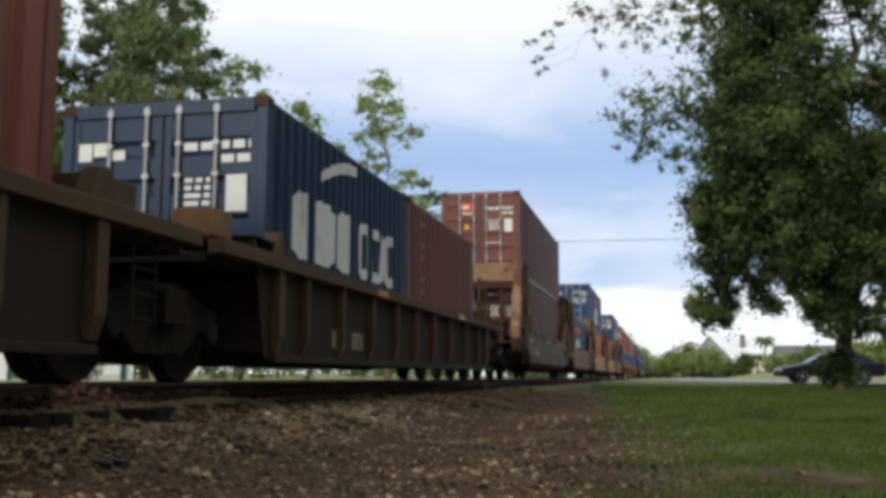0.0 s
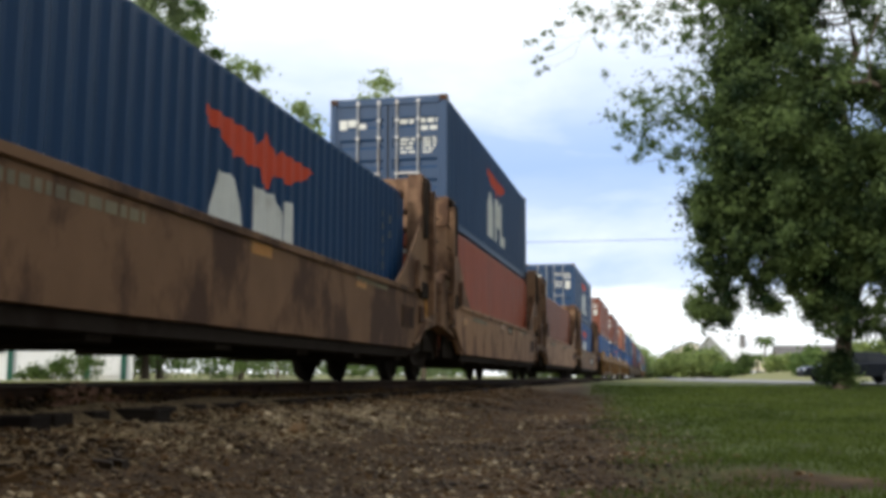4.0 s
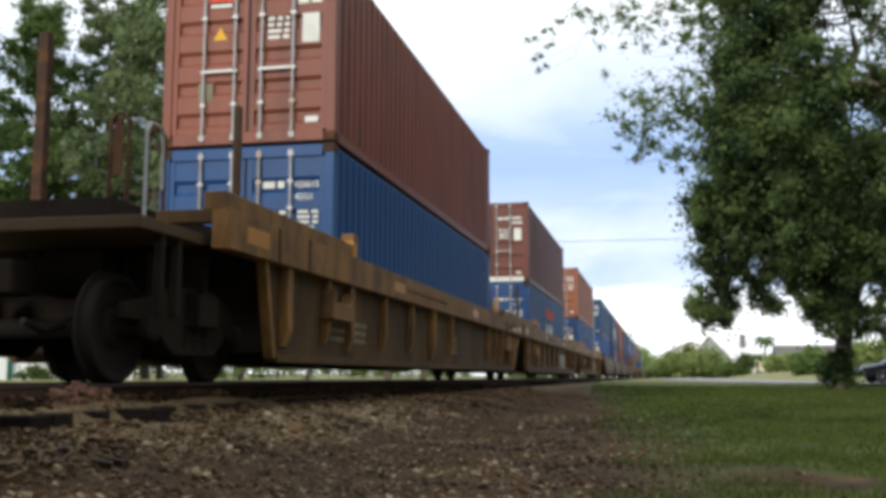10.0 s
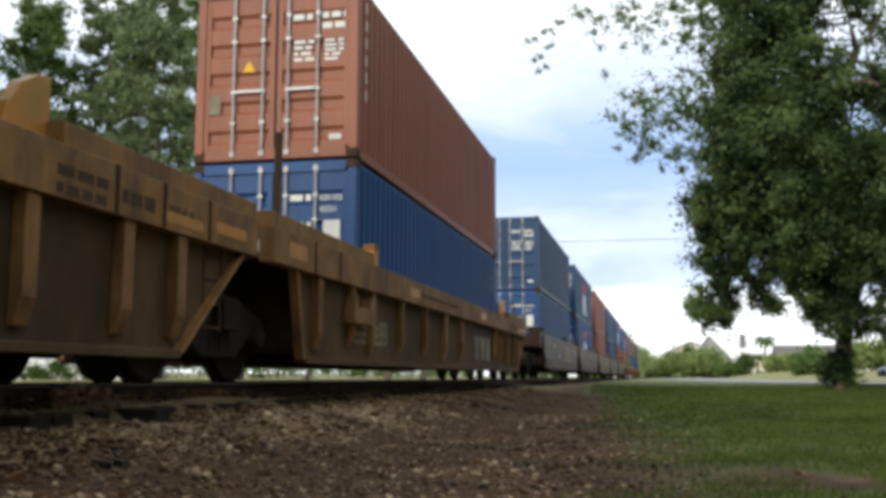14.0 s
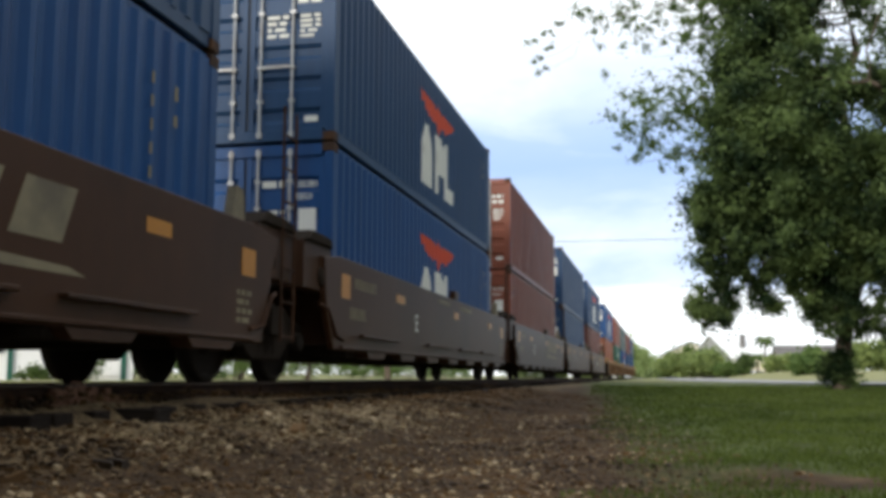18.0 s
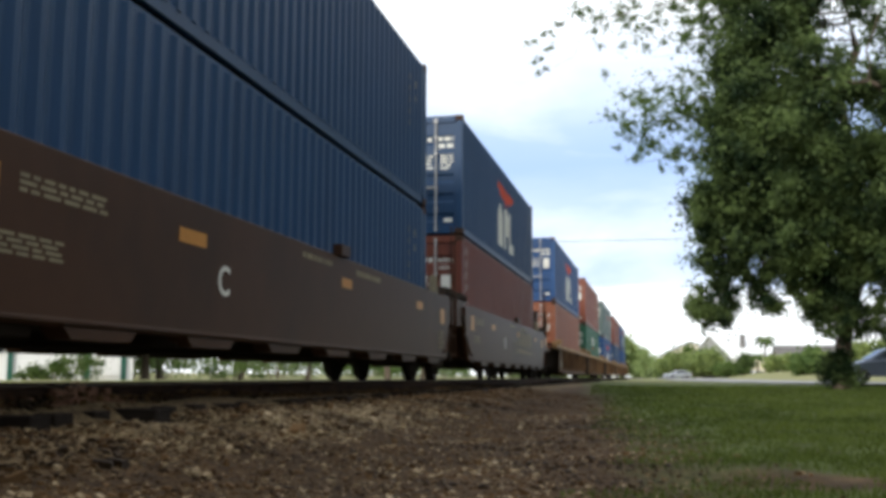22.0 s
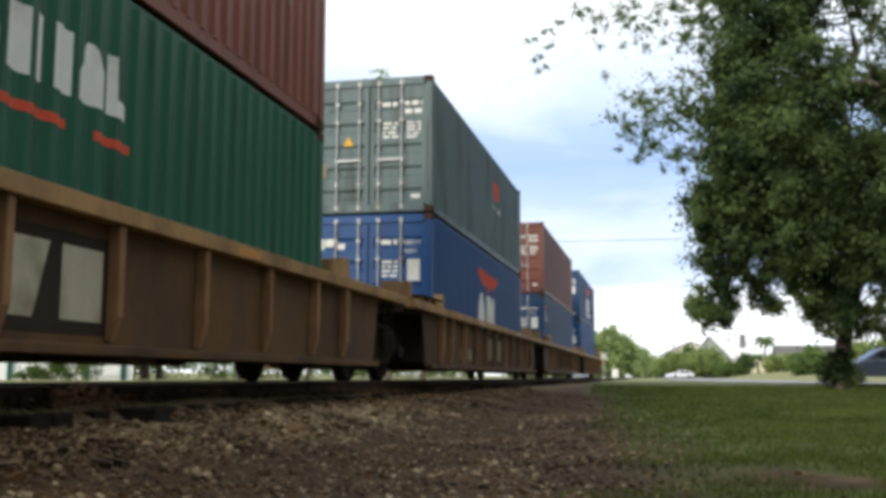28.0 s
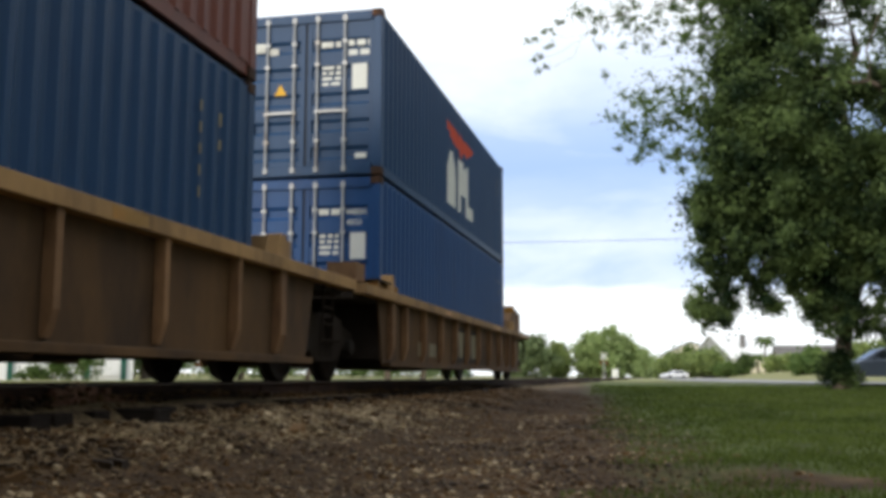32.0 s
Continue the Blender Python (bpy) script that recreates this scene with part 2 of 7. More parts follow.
# ---------------------------------------------------------------- mesh helpers
class Shape:
    """A mesh under construction."""

    def __init__(self):
        self.v, self.f = [], []

    def add(self, verts, faces):
        k = len(self.v)
        self.v.extend(verts)
        self.f.extend([tuple(i + k for i in face) for face in faces])
        return self

    def box(self, x0, x1, y0, y1, z0, z1):
        return self.add([(x, y, z) for x in (x0, x1) for y in (y0, y1) for z in (z0, z1)],
                        [(0, 1, 3, 2), (4, 6, 7, 5), (0, 4, 5, 1), (2, 3, 7, 6), (0, 2, 6, 4), (1, 5, 7, 3)])

    def prism(self, axis, outline, a, b):
        """outline: points in the plane across the axis ('x': y,z; 'y': x,z; 'z': x,y), from a to b along it."""
        n = len(outline)
        put = {"x": lambda p, q, c: (c, p, q), "y": lambda p, q, c: (p, c, q), "z": lambda p, q, c: (p, q, c)}[axis]
        verts = [put(p, q, a) for p, q in outline] + [put(p, q, b) for p, q in outline]
        faces = [tuple(range(n - 1, -1, -1)), tuple(range(n, 2 * n))]
        faces += [(i, (i + 1) % n, n + (i + 1) % n, n + i) for i in range(n)]
        return self.add(verts, faces)

    def rod(self, a, b, r, sides=8):
        a, b = Vector(a), Vector(b)
        q = (b - a).to_track_quat("Z", "Y")
        ring = [q @ Vector((r * math.cos(2 * math.pi * i / sides), r * math.sin(2 * math.pi * i / sides), 0)) for i in range(sides)]
        verts = [tuple(a + p) for p in ring] + [tuple(b + p) for p in ring]
        faces = [tuple(range(sides - 1, -1, -1)), tuple(range(sides, 2 * sides))]
        faces += [(i, (i + 1) % sides, sides + (i + 1) % sides, sides + i) for i in range(sides)]
        return self.add(verts, faces)

    def tube(self, points, r, sides=8, closed=False):
        """One bent bar through the points."""
        pts = [Vector(p) for p in points]
        n, base = len(pts), len(self.v)
        for i, p in enumerate(pts):
            a = pts[i - 1] if closed or i else p
            b = pts[(i + 1) % n] if closed or i < n - 1 else p
            q = (b - a).to_track_quat("Z", "Y")
            self.v.extend([tuple(p + q @ Vector((r * math.cos(6.2832 * k / sides), r * math.sin(6.2832 * k / sides), 0))) for k in range(sides)])
        for i in range(n if closed else n - 1):
            j = (i + 1) % n
            for k in range(sides):
                m = (k + 1) % sides
                self.f.append((base + i * sides + k, base + i * sides + m, base + j * sides + m, base + j * sides + k))
        if not closed:
            self.f += [tuple(base + k for k in range(sides)), tuple(base + (n - 1) * sides + k for k in range(sides))]
        return self

    def lathe(self, axis_points, axis="x", sides=24):
        """Rings (position along the axis, radius) turned round it."""
        verts, faces = [], []
        for c, r in axis_points:
            for i in range(sides):
                p, q = r * math.cos(2 * math.pi * i / sides), r * math.sin(2 * math.pi * i / sides)
                verts.append({"x": (c, p, q), "y": (p, c, q), "z": (p, q, c)}[axis])
        for k in range(len(axis_points) - 1):
            for i in range(sides):
                j = (i + 1) % sides
                faces.append((k * sides + i, k * sides + j, (k + 1) * sides + j, (k + 1) * sides + i))
        faces.append(tuple(range(sides)))
        faces.append(tuple(range((len(axis_points) - 1) * sides, len(axis_points) * sides)))
        return self.add(verts, faces)

    def mesh(self, name, bevel=0.0, smooth=False):
        me = bpy.data.meshes.new(name)
        me.from_pydata(self.v, [], self.f)
        bm = bmesh.new()
        bm.from_mesh(me)
        if bevel:
            bmesh.ops.bevel(bm, geom=bm.edges[:], offset=bevel, segments=1, affect="EDGES")
        bmesh.ops.recalc_face_normals(bm, faces=bm.faces[:])
        bm.to_mesh(me)
        bm.free()
        if smooth:
            me.shade_smooth()
        me.materials.append(None)
        return me


CACHE = {}


def cached(key, build, bevel=0.0, smooth=False):
    if key not in CACHE:
        CACHE[key] = build().mesh(key if isinstance(key, str) else str(key[0]), bevel, smooth)
    return CACHE[key]


def part(name, me, material, parent, label="", at=(0, 0, 0), turn=(0, 0, 0)):
    """One mesh object under a thing or under a part."""
    ob = new(name, me)
    if me.materials[0] is None:
        ob.material_slots[0].link = "OBJECT"
        ob.material_slots[0].material = material
    ob.parent = parent
    ob.location, ob.rotation_euler = at, turn
    if label:
        ob["label"] = label
    return ob


def boxed(name, dims, material, parent, label="", bevel=0.006):
    key = ("box", name, tuple(round(d, 3) for d in dims))
    return part(name, cached(key, lambda: Shape().box(*dims), bevel), material, parent, label)


def thing(name, label, category, at, group="", kind="", turn=0.0):
    ob = new(name)
    ob.empty_display_size = 0.3
    ob.matrix_basis = pose(*at, 0, 0, turn)
    return tagged(ob, label, category, group, kind)


def stuff(ob):
    """Many small printed pieces that count as one."""
    ob["kind"] = "stuff"
    return ob


def single(name, me, material, label, category, at=(0, 0, 0), group="", kind="", turn=0.0):
    ob = new(name, me)
    if me.materials[0] is None:
        ob.material_slots[0].link = "OBJECT"
        ob.material_slots[0].material = material
    ob.matrix_basis = pose(*at, 0, 0, turn)
    return tagged(ob, label, category, group, kind)


FONT_CACHE = {}


def lettering(name, text, size, material, parent, at, side="x", label=""):
    """Painted characters on the +x side (reading towards +y) or on the -y end."""
    key = (text, round(size, 3), material.name)
    if key not in FONT_CACHE:
        cu = bpy.data.curves.new("lettering", "FONT")
        cu.body, cu.size, cu.extrude, cu.offset = text, size, 0.001, 0.012 * size
        cu.materials.append(material)
        FONT_CACHE[key] = cu
    ob = new(name, FONT_CACHE[key])
    ob.parent = parent
    ob.location = at
    ob.rotation_euler = (radians(90), 0, radians(90)) if side == "x" else (radians(90), 0, 0)
    if label:
        ob["label"] = label
    return ob


# ---------------------------------------------------------------- the shipping containers
CW, CH, CL = 1.219, 2.591, 12.192
PITCH_C = 0.278
OUT, INN = 1.203, 1.166


def corrugation(y0, y1):
    """Break points (y, x) of the side sheet."""
    pts, y = [(y0, OUT)], y0 + 0.05
    while y + PITCH_C < y1 - 0.03:
        pts += [(y, OUT), (y + 0.068, INN), (y + 0.139, INN), (y + 0.207, OUT)]
        y += PITCH_C
    pts.append((y1, OUT))
    return pts


def side_sheet(sx, length):
    s = Shape()
    pts = corrugation(0.16, length - 0.16)
    z0, z1 = 0.15, CH - 0.06
    for (ya, xa), (yb, xb) in zip(pts, pts[1:]):
        if yb - ya < 1e-6:
            continue
        s.add([(sx * xa, ya, z0), (sx * xb, yb, z0), (sx * xb, yb, z1), (sx * xa, ya, z1)], [(0, 1, 2, 3)])
    s.add([(sx * 1.15, 0.16, z0), (sx * 1.15, length - 0.16, z0), (sx * 1.15, length - 0.16, z1), (sx * 1.15, 0.16, z1)], [(0, 1, 2, 3)])
    for z in (z0, z1):
        s.add([(sx * x, y, z) for y, x in pts] + [(sx * 1.15, length - 0.16, z), (sx * 1.15, 0.16, z)], [tuple(range(len(pts) + 2))])
    return s


def decal(cover, y0, y1, length):
    """A painted shape that follows the folds of the side sheet. cover(y) gives the heights (z0, z1) painted at y."""
    s = Shape()
    pts = corrugation(0.16, length - 0.16)
    ys = sorted(set([y for y, _ in pts] + list(np.linspace(y0, y1, 70))))
    ys = [y for y in ys if y0 <= y <= y1]

    def x_at(y):
        for (ya, xa), (yb, xb) in zip(pts, pts[1:]):
            if ya <= y <= yb and yb > ya:
                return xa + (xb - xa) * (y - ya) / (yb - ya)
        return OUT
    for a, b in zip(ys, ys[1:]):
        if b - a < 1e-4:
            continue
        ca, cb = cover(a + 1e-4), cover(b - 1e-4)
        for (p0, p1), (q0, q1) in zip(ca, cb):
            xa, xb = x_at(a) + 0.003, x_at(b) + 0.003
            s.add([(xa, a, p0), (xb, b, q0), (xb, b, q1), (xa, a, p1)], [(0, 1, 2, 3)])
    return s


def split_bands(cover, y0, y1):
    """Like decal, for covers whose number of lines changes along the side."""
    s = Shape()
    step = 0.02
    for k in range(int(round((y1 - y0) / step))):
        y = y0 + k * step
        for p0, p1 in cover(y + 0.5 * step):
            s.box(OUT + 0.001, OUT + 0.004, y, y + step, p0, p1)
    return s


def blocks(y):
    """Three upright block shapes: a wedge, a block cut at its foot, a stepped block."""
    if 4.9 < y < 5.9:
        return [(0.42, 1.54 - 3.9 * max(0.0, abs(y - 5.4) - 0.23))]
    if 6.02 < y < 6.86:
        return [(0.42, 1.54)] if y < 6.34 else [(0.82, 1.54 - 1.2 * max(0.0, y - 6.7))]
    if 6.97 < y < 7.77:
        return [(0.42, 1.54)] if y < 7.28 else [(0.42, 0.7)]
    return []


def bird(y):
    """A broad-winged emblem."""
    u = (y - 4.88) / 3.0
    if 0 < u < 1:
        body = abs(u - 0.5)
        top = 2.1 - 0.05 * u + (0.1 if body < 0.03 else 0) - 0.12 * max(0, 0.05 - abs(body - 0.09)) / 0.05
        low = 1.74 - (0.16 if body < 0.05 else 0) + 0.26 * max(0, body - 0.26) / 0.24 + 0.03 * (int(u * 12) % 2)
        return [(low, top)] if top > low else []
    return []


def small_mark(y):
    return [(1.62, 2.02)] if 0.4 < y < 0.64 or 0.7 < y < 0.8 else ([(1.62, 1.74)] if 0.8 < y < 1.0 else [])


def small_bird(y):
    return [(2.1 + 0.03 * math.sin(y * 40), 2.19)] if 0.36 < y < 1.1 else []


def big_word(y):
    """A row of plain block shapes, the last three outlined thinner."""
    for k, (a, w) in enumerate(((0.9, 0.56), (1.6, 0.78), (2.52, 0.6), (3.42, 0.56), (4.1, 0.56), (4.78, 0.6))):
        if a < y < a + w:
            d = (y - a) / w
            cut = 0.1 * max(0.0, abs(d - 0.5) - 0.3) / 0.2
            return [(0.95 + cut, 1.74 - cut)] if k < 3 else [(0.95 + cut, 1.1 + cut), (1.59 - cut, 1.74 - cut)] if 0.25 < d < 0.8 else [(0.95 + cut, 1.74 - cut)]
    return []


def arc(y):
    u = (y - 1.8) / 1.5
    return [(1.98 + 0.34 * math.sin(u * 1.6), 2.06 + 0.4 * math.sin(u * 1.6 + 0.1))] if 0 < u < 1 else []


G0, G1 = 1.57, 2.04


def word_green(y):
    """Seven plain upright shapes, some tapering to the top, the first set apart."""
    for k, (a, w) in enumerate(((5.22, 0.34), (5.62, 0.34), (6.0, 0.28), (6.32, 0.14), (6.5, 0.3), (6.84, 0.36), (7.24, 0.3))):
        if a < y < a + w:
            d = (y - a) / w
            if k in (1, 5):
                return [(G0, G1 - 1.5 * (G1 - G0) * max(0.0, abs(d - 0.5) - 0.12))]
            if k == 6:
                return [(G0, G1)] if d < 0.4 else [(G0, G0 + 0.13)]
            return [(G0, G1)]
    return []


def word_line(y):
    return [(G0 - 0.25, G0 - 0.18)] if 5.3 < y < 7.6 and int(y * 3.4) % 4 != 3 else []


def square_mark(y):
    return [(1.5, 1.95)] if 7.3 < y < 8.1 else []


def square_text(y):
    return [(1.2, 1.34)] if 7.1 < y < 8.4 and int((y - 7.1) / 0.1) % 3 != 2 else []


def column_marks(y):
    """A column of small upright characters."""
    if 0.42 < y < 0.6:
        return [(2.2 - 0.26 * k, 2.36 - 0.26 * k) for k in range(6)]
    return []


def wide_column(y):
    """A column of larger characters."""
    d = (y - 1.02) / 0.26
    tall = 0.2 if d < 0.45 else 0.07
    return [(2.16 - 0.3 * k + (0.0 if k % 2 else 0.13 - 0.65 * tall), 2.16 - 0.3 * k + (tall if k % 2 else 0.13 + 0.2 * tall)) for k in range(5)] if 0 < d < 1 else []


def label_field(y):
    return [(1.92, 2.06), (2.16, 2.2), (2.3, 2.36)]


def label_stripe(y):
    return [(2.06, 2.16), (2.2, 2.3)]


def label_base(y):
    return [(1.8, 1.92)]


def tail_print(y):
    """Two thin columns of small print near the end of a side."""
    if 10.96 < y < 11.0:
        return [(1.2 + 0.2 * k, 1.3 + 0.2 * k) for k in range(5)]
    if 11.36 < y < 11.42:
        return [(1.95, 2.08), (1.72, 1.82)]
    return []


DECALS = {
    "logo": [("emblem", bird, 4.88, 7.88, M_RED, "red emblem"), ("wordmark", blocks, 4.9, 7.77, M_WHITE, "white block wordmark")],
    "small": [("emblem", small_bird, 0.36, 1.1, M_RED, "small red emblem"), ("wordmark", small_mark, 0.36, 1.0, M_WHITE, "small white wordmark")],
    "word": [("wordmark", big_word, 0.9, 5.3, M_WHITE, "large white wordmark"), ("emblem", arc, 1.8, 3.3, M_WHITE, "white arc")],
    "green": [("wordmark", word_green, 5.22, 7.6, M_WHITE, "white wordmark"), ("emblem", word_line, 5.3, 7.6, M_RED, "red script line")],
    "square": [("emblem", square_mark, 7.3, 8.1, M_RED, "red square emblem"), ("wordmark", square_text, 7.1, 8.4, M_WHITE, "white text line")],
    "column": [("side_number", column_marks, 0.42, 0.6, M_WHITE, "column of white characters")],
    "wide": [("side_number", wide_column, 1.02, 1.28, M_CREAM, "column of faded white characters")],
    "label": [("side_label", label_field, 0.42, 0.62, M_DKBLUE, "dark blue side label"), ("label_stripe", label_stripe, 0.42, 0.62, M_YELLOW, "yellow label stripe"), ("label_base", label_base, 0.42, 0.62, M_WHITE, "white label foot")],
    "": [],
}


def door_sheet(sx):
    """A door leaf, folded across, with a flat rim."""
    s = Shape()
    z0, z1 = 0.17, CH - 0.17
    prof = [(0.03, z0)]
    n = 5
    step = (z1 - z0 - 0.12) / n
    for i in range(n):
        z = z0 + 0.06 + i * step
        prof += [(0.03, z + 0.02), (0.066, z + 0.07), (0.066, z + step * 0.42), (0.03, z + step * 0.42 + 0.05)]
    prof += [(0.03, z1), (0.09, z1), (0.09, z0)]
    a, b = sorted((sx * 0.02, sx * 1.085))
    s.prism("x", prof, a + 0.06, b - 0.06)
    s.box(a, a + 0.07, 0.02, 0.085, z0, z1)
    s.box(b - 0.07, b, 0.02, 0.085, z0, z1)
    return s


def lock_rod():
    s = Shape().rod((0, -0.012, 0.06), (0, -0.012, CH - 0.06), 0.02, 8)
    for z in (0.1, CH - 0.12):
        s.box(-0.032, 0.032, -0.026, 0.02, z - 0.035, z + 0.035)
    for z in (0.55, 1.0, 1.75, 2.1):
        s.box(-0.035, 0.035, -0.03, 0.03, z - 0.02, z + 0.02)
    return s


def bars(rows):
    """Flat printed bars: (x0, x1, z0, z1) on a plane facing -y."""
    s = Shape()
    for x0, x1, z0, z1 in rows:
        s.box(x0, x1, -0.003, 0.001, z0, z1)
    return s


def text_rows(x0, x1, z_top, rows, h, seed):
    r = random.Random(seed)
    out = []
    for i in range(rows):
        x = x0
        while x < x1 - 0.05:
            w = r.uniform(0.06, 0.2)
            out.append((x, min(x + w, x1), z_top - i * h * 1.7 - h, z_top - i * h * 1.7))
            x += w + 0.04
    return out


def container(name, colour, label, y, z, length=CL, marks="", number="", rows=True, front="", seed=0, pale_sill=False):
    """A corrugated steel box; its doors are at the -y end."""
    paint = PAINT[colour]
    ob = thing(name, label, "container", (TX, y, z), "shipping containers on the train")
    for sx in (-1, 1):
        part("side_panel", cached(("side_panel", sx, length), lambda: side_sheet(sx, length)), paint, ob)
        boxed("top_rail", (*sorted((sx * 1.11, sx * 1.168)), 0.16, length - 0.16, CH - 0.075, CH - 0.006), paint, ob)
        boxed("bottom_rail", (*sorted((sx * 1.12, sx * 1.19)), 0.16, length - 0.16, 0.02, 0.165), paint, ob)
        for k, yy in enumerate((0.0, length - 0.16)):
            boxed("corner_post", (*sorted((sx * (CW - 0.13), sx * (CW - 0.004))), yy, yy + 0.16, 0.12, CH - 0.12), paint, ob)
            for zz in (0.0, CH - 0.118):
                boxed("corner_casting", (*sorted((sx * (CW - 0.162), sx * CW)), yy - 0.003 if k == 0 else yy - 0.015, yy + 0.175 if k == 0 else yy + 0.163, zz, zz + 0.118),
                      M_CAST, ob, "rust-brown steel casting")
        leaf = part("door", cached(("door", sx), lambda: door_sheet(sx)), paint, ob)
        for xr in (0.19, 0.63):
            part("lock_rod", cached("lock_rod", lock_rod, 0.0), M_GALV, leaf, "galvanised rod", (sx * xr, 0.0, 0.0))
        boxed("door_handle", (*sorted((sx * 0.19, sx * 0.6)), -0.05, -0.025, 0.98, 1.02), M_GALV, leaf, "galvanised handle")
    boxed("door_gasket", (-0.018, 0.018, 0.035, 0.075, 0.17, CH - 0.17), M_GASKET, ob, "black rubber gasket")
    boxed("door_header", (-CW + 0.16, CW - 0.16, 0.0, 0.12, CH - 0.165, CH - 0.01), paint, ob)
    boxed("door_sill", (-CW + 0.16, CW - 0.16, 0.0, 0.12, 0.01, 0.165), M_WHITE if pale_sill else paint, ob, "pale grey sill" if pale_sill else "")
    boxed("roof", (-CW + 0.06, CW - 0.06, 0.1, length - 0.1, CH - 0.05, CH - 0.012), paint, ob)
    boxed("floor", (-CW + 0.06, CW - 0.06, 0.12, length - 0.12, 0.09, 0.15), M_GRIME, ob)
    boxed("end_wall", (-CW + 0.13, CW - 0.13, length - 0.09, length - 0.03, 0.02, CH - 0.02), paint, ob)
    if colour in ("blue", "navy", "brown") and length == CL:
        stuff(part("tail_print", cached("tail_print", lambda: split_bands(tail_print, 10.94, 11.46)), M_CREAM, ob, "thin columns of small faded print"))
    for pname, cover, a, b, m, lab in DECALS[marks]:
        stuff(part(pname, cached((pname, marks, length), lambda: decal(cover, a, b, length)), m, ob, lab))
    if rows:
        white = bars(text_rows(0.24, 0.58, 2.11, 1, 0.09, seed + 20) + text_rows(0.26, 0.56, 1.72, 4, 0.05, seed) + [(0.8, 0.98, 0.26, 0.34)])
        stuff(part("printed_text", cached(("printed_text", seed % 3), lambda: white), M_WHITE, ob, "rows of white printed text", (0, 0.026, 0)))
        stuff(part("data_plate", cached(("data_plate", seed % 3), lambda: bars([(0.74, 0.98, 1.34, 1.74)] if seed % 3 else text_rows(0.72, 1.0, 1.72, 5, 0.04, 5))), M_WHITE, ob, "white data panel", (0, 0.026, 0)))
        tri = cached("warning_triangle", lambda: Shape().prism("y", [(-0.52, 1.3), (-0.32, 1.3), (-0.42, 1.48)], -0.003, 0.0))
        if seed % 4 != 1:
            part("warning_label", tri, M_YELLOW, ob, "yellow warning triangle", (0.0, 0.026, 0.15 * (seed % 2)))
        part("door_plate", cached(("door_plate", seed % 2), lambda: bars([(-0.72, -0.5, 0.62, 0.86)] if seed % 2 else [(-1.02, -0.84, 0.7, 0.98)])), M_CREAM, ob, "small pale plate", (0, 0.026, 0))
        if number:
            lettering("container_number", number, 0.115, M_WHITE, ob, (0.665, 0.022, 2.02), "y", "white serial number")
            lettering("size_code", "42G1", 0.115, M_WHITE, ob, (0.68, 0.022, 1.86), "y", "white size code")
        else:
            stuff(part("container_number", cached("number_bars", lambda: bars(text_rows(0.68, 1.05, 2.12, 2, 0.09, 3))), M_WHITE, ob, "white number line", (0, 0.026, 0)))
        if front == "red":
            part("placard", cached("placard", lambda: bars([(-0.59, -0.23, 1.98, 2.26)])), M_RED, ob, "orange red placard", (0, 0.02, 0))
            stuff(part("placard_text", cached("placard_text", lambda: bars([(-0.56, -0.26, 1.9, 1.95)] + text_rows(-0.55, -0.27, 2.18, 1, 0.1, 2))), M_WHITE, ob, "white text on the placard", (0, 0.015, 0)))
        elif front == "logo":
            part("placard", cached("logo_bars", lambda: bars([(-1.02, -0.86, 1.95, 2.15), (-0.84, -0.68, 2.0, 2.15), (-0.66, -0.46, 1.95, 2.06)])), M_WHITE, ob, "white wordmark on the door", (0, 0.02, 0))
        elif front == "square":
            part("placard", cached("logo_square", lambda: bars([(-0.76, -0.46, 1.95, 2.25)])), M_WHITE, ob, "white square placard", (0, 0.02, 0))
            part("placard_mark", cached("logo_square_in", lambda: bars([(-0.72, -0.6, 2.0, 2.2)])), M_DKBLUE, ob, "dark blue mark", (0, 0.015, 0))
            part("placard_stripe", cached("logo_square_in2", lambda: bars([(-0.59, -0.5, 2.05, 2.15)])), M_YELLOW, ob, "yellow mark", (0, 0.015, 0))
    return ob


# ---------------------------------------------------------------- the well cars
WHEEL_R = 0.46
WHEEL_SETS = []


def wheel_shape():
    s = Shape()
    s.rod((-0.62, 0, 0), (0.62, 0, 0), 0.085, 12)
    for sx in (-1, 1):
        rim = [(0.675, 0.1), (0.69, 0.36), (0.675, 0.4), (0.672, WHEEL_R + 0.03), (0.70, WHEEL_R + 0.03), (0.712, WHEEL_R), (0.80, WHEEL_R - 0.004),
               (0.815, WHEEL_R - 0.02), (0.815, 0.4), (0.77, 0.37), (0.745, 0.18), (0.80, 0.14), (0.81, 0.1)]
        s.lathe([(sx * c, r) for c, r in rim], "x", 28)
        s.rod((sx * 0.8, 0, 0), (sx * 1.02, 0, 0), 0.075, 10)
    return s


def frame_side(sx):
    """Cast side frame of a truck."""
    out = [(-1.12, 0.52), (-1.12, 0.66), (-0.75, 0.74), (-0.45, 0.86), (0.45, 0.86), (0.75, 0.74), (1.12, 0.66), (1.12, 0.52), (0.8, 0.5), (0.5, 0.3),
           (0.38, 0.24), (-0.38, 0.24), (-0.5, 0.3), (-0.8, 0.5)]
    a, b = sorted((sx * 0.9, sx * 1.06))
    return Shape().prism("x", out, a, b)


def spring():
    return Shape().lathe([(0.3 + 0.0225 * k, 0.075 if k % 2 else 0.092) for k in range(13)], "z", 10)


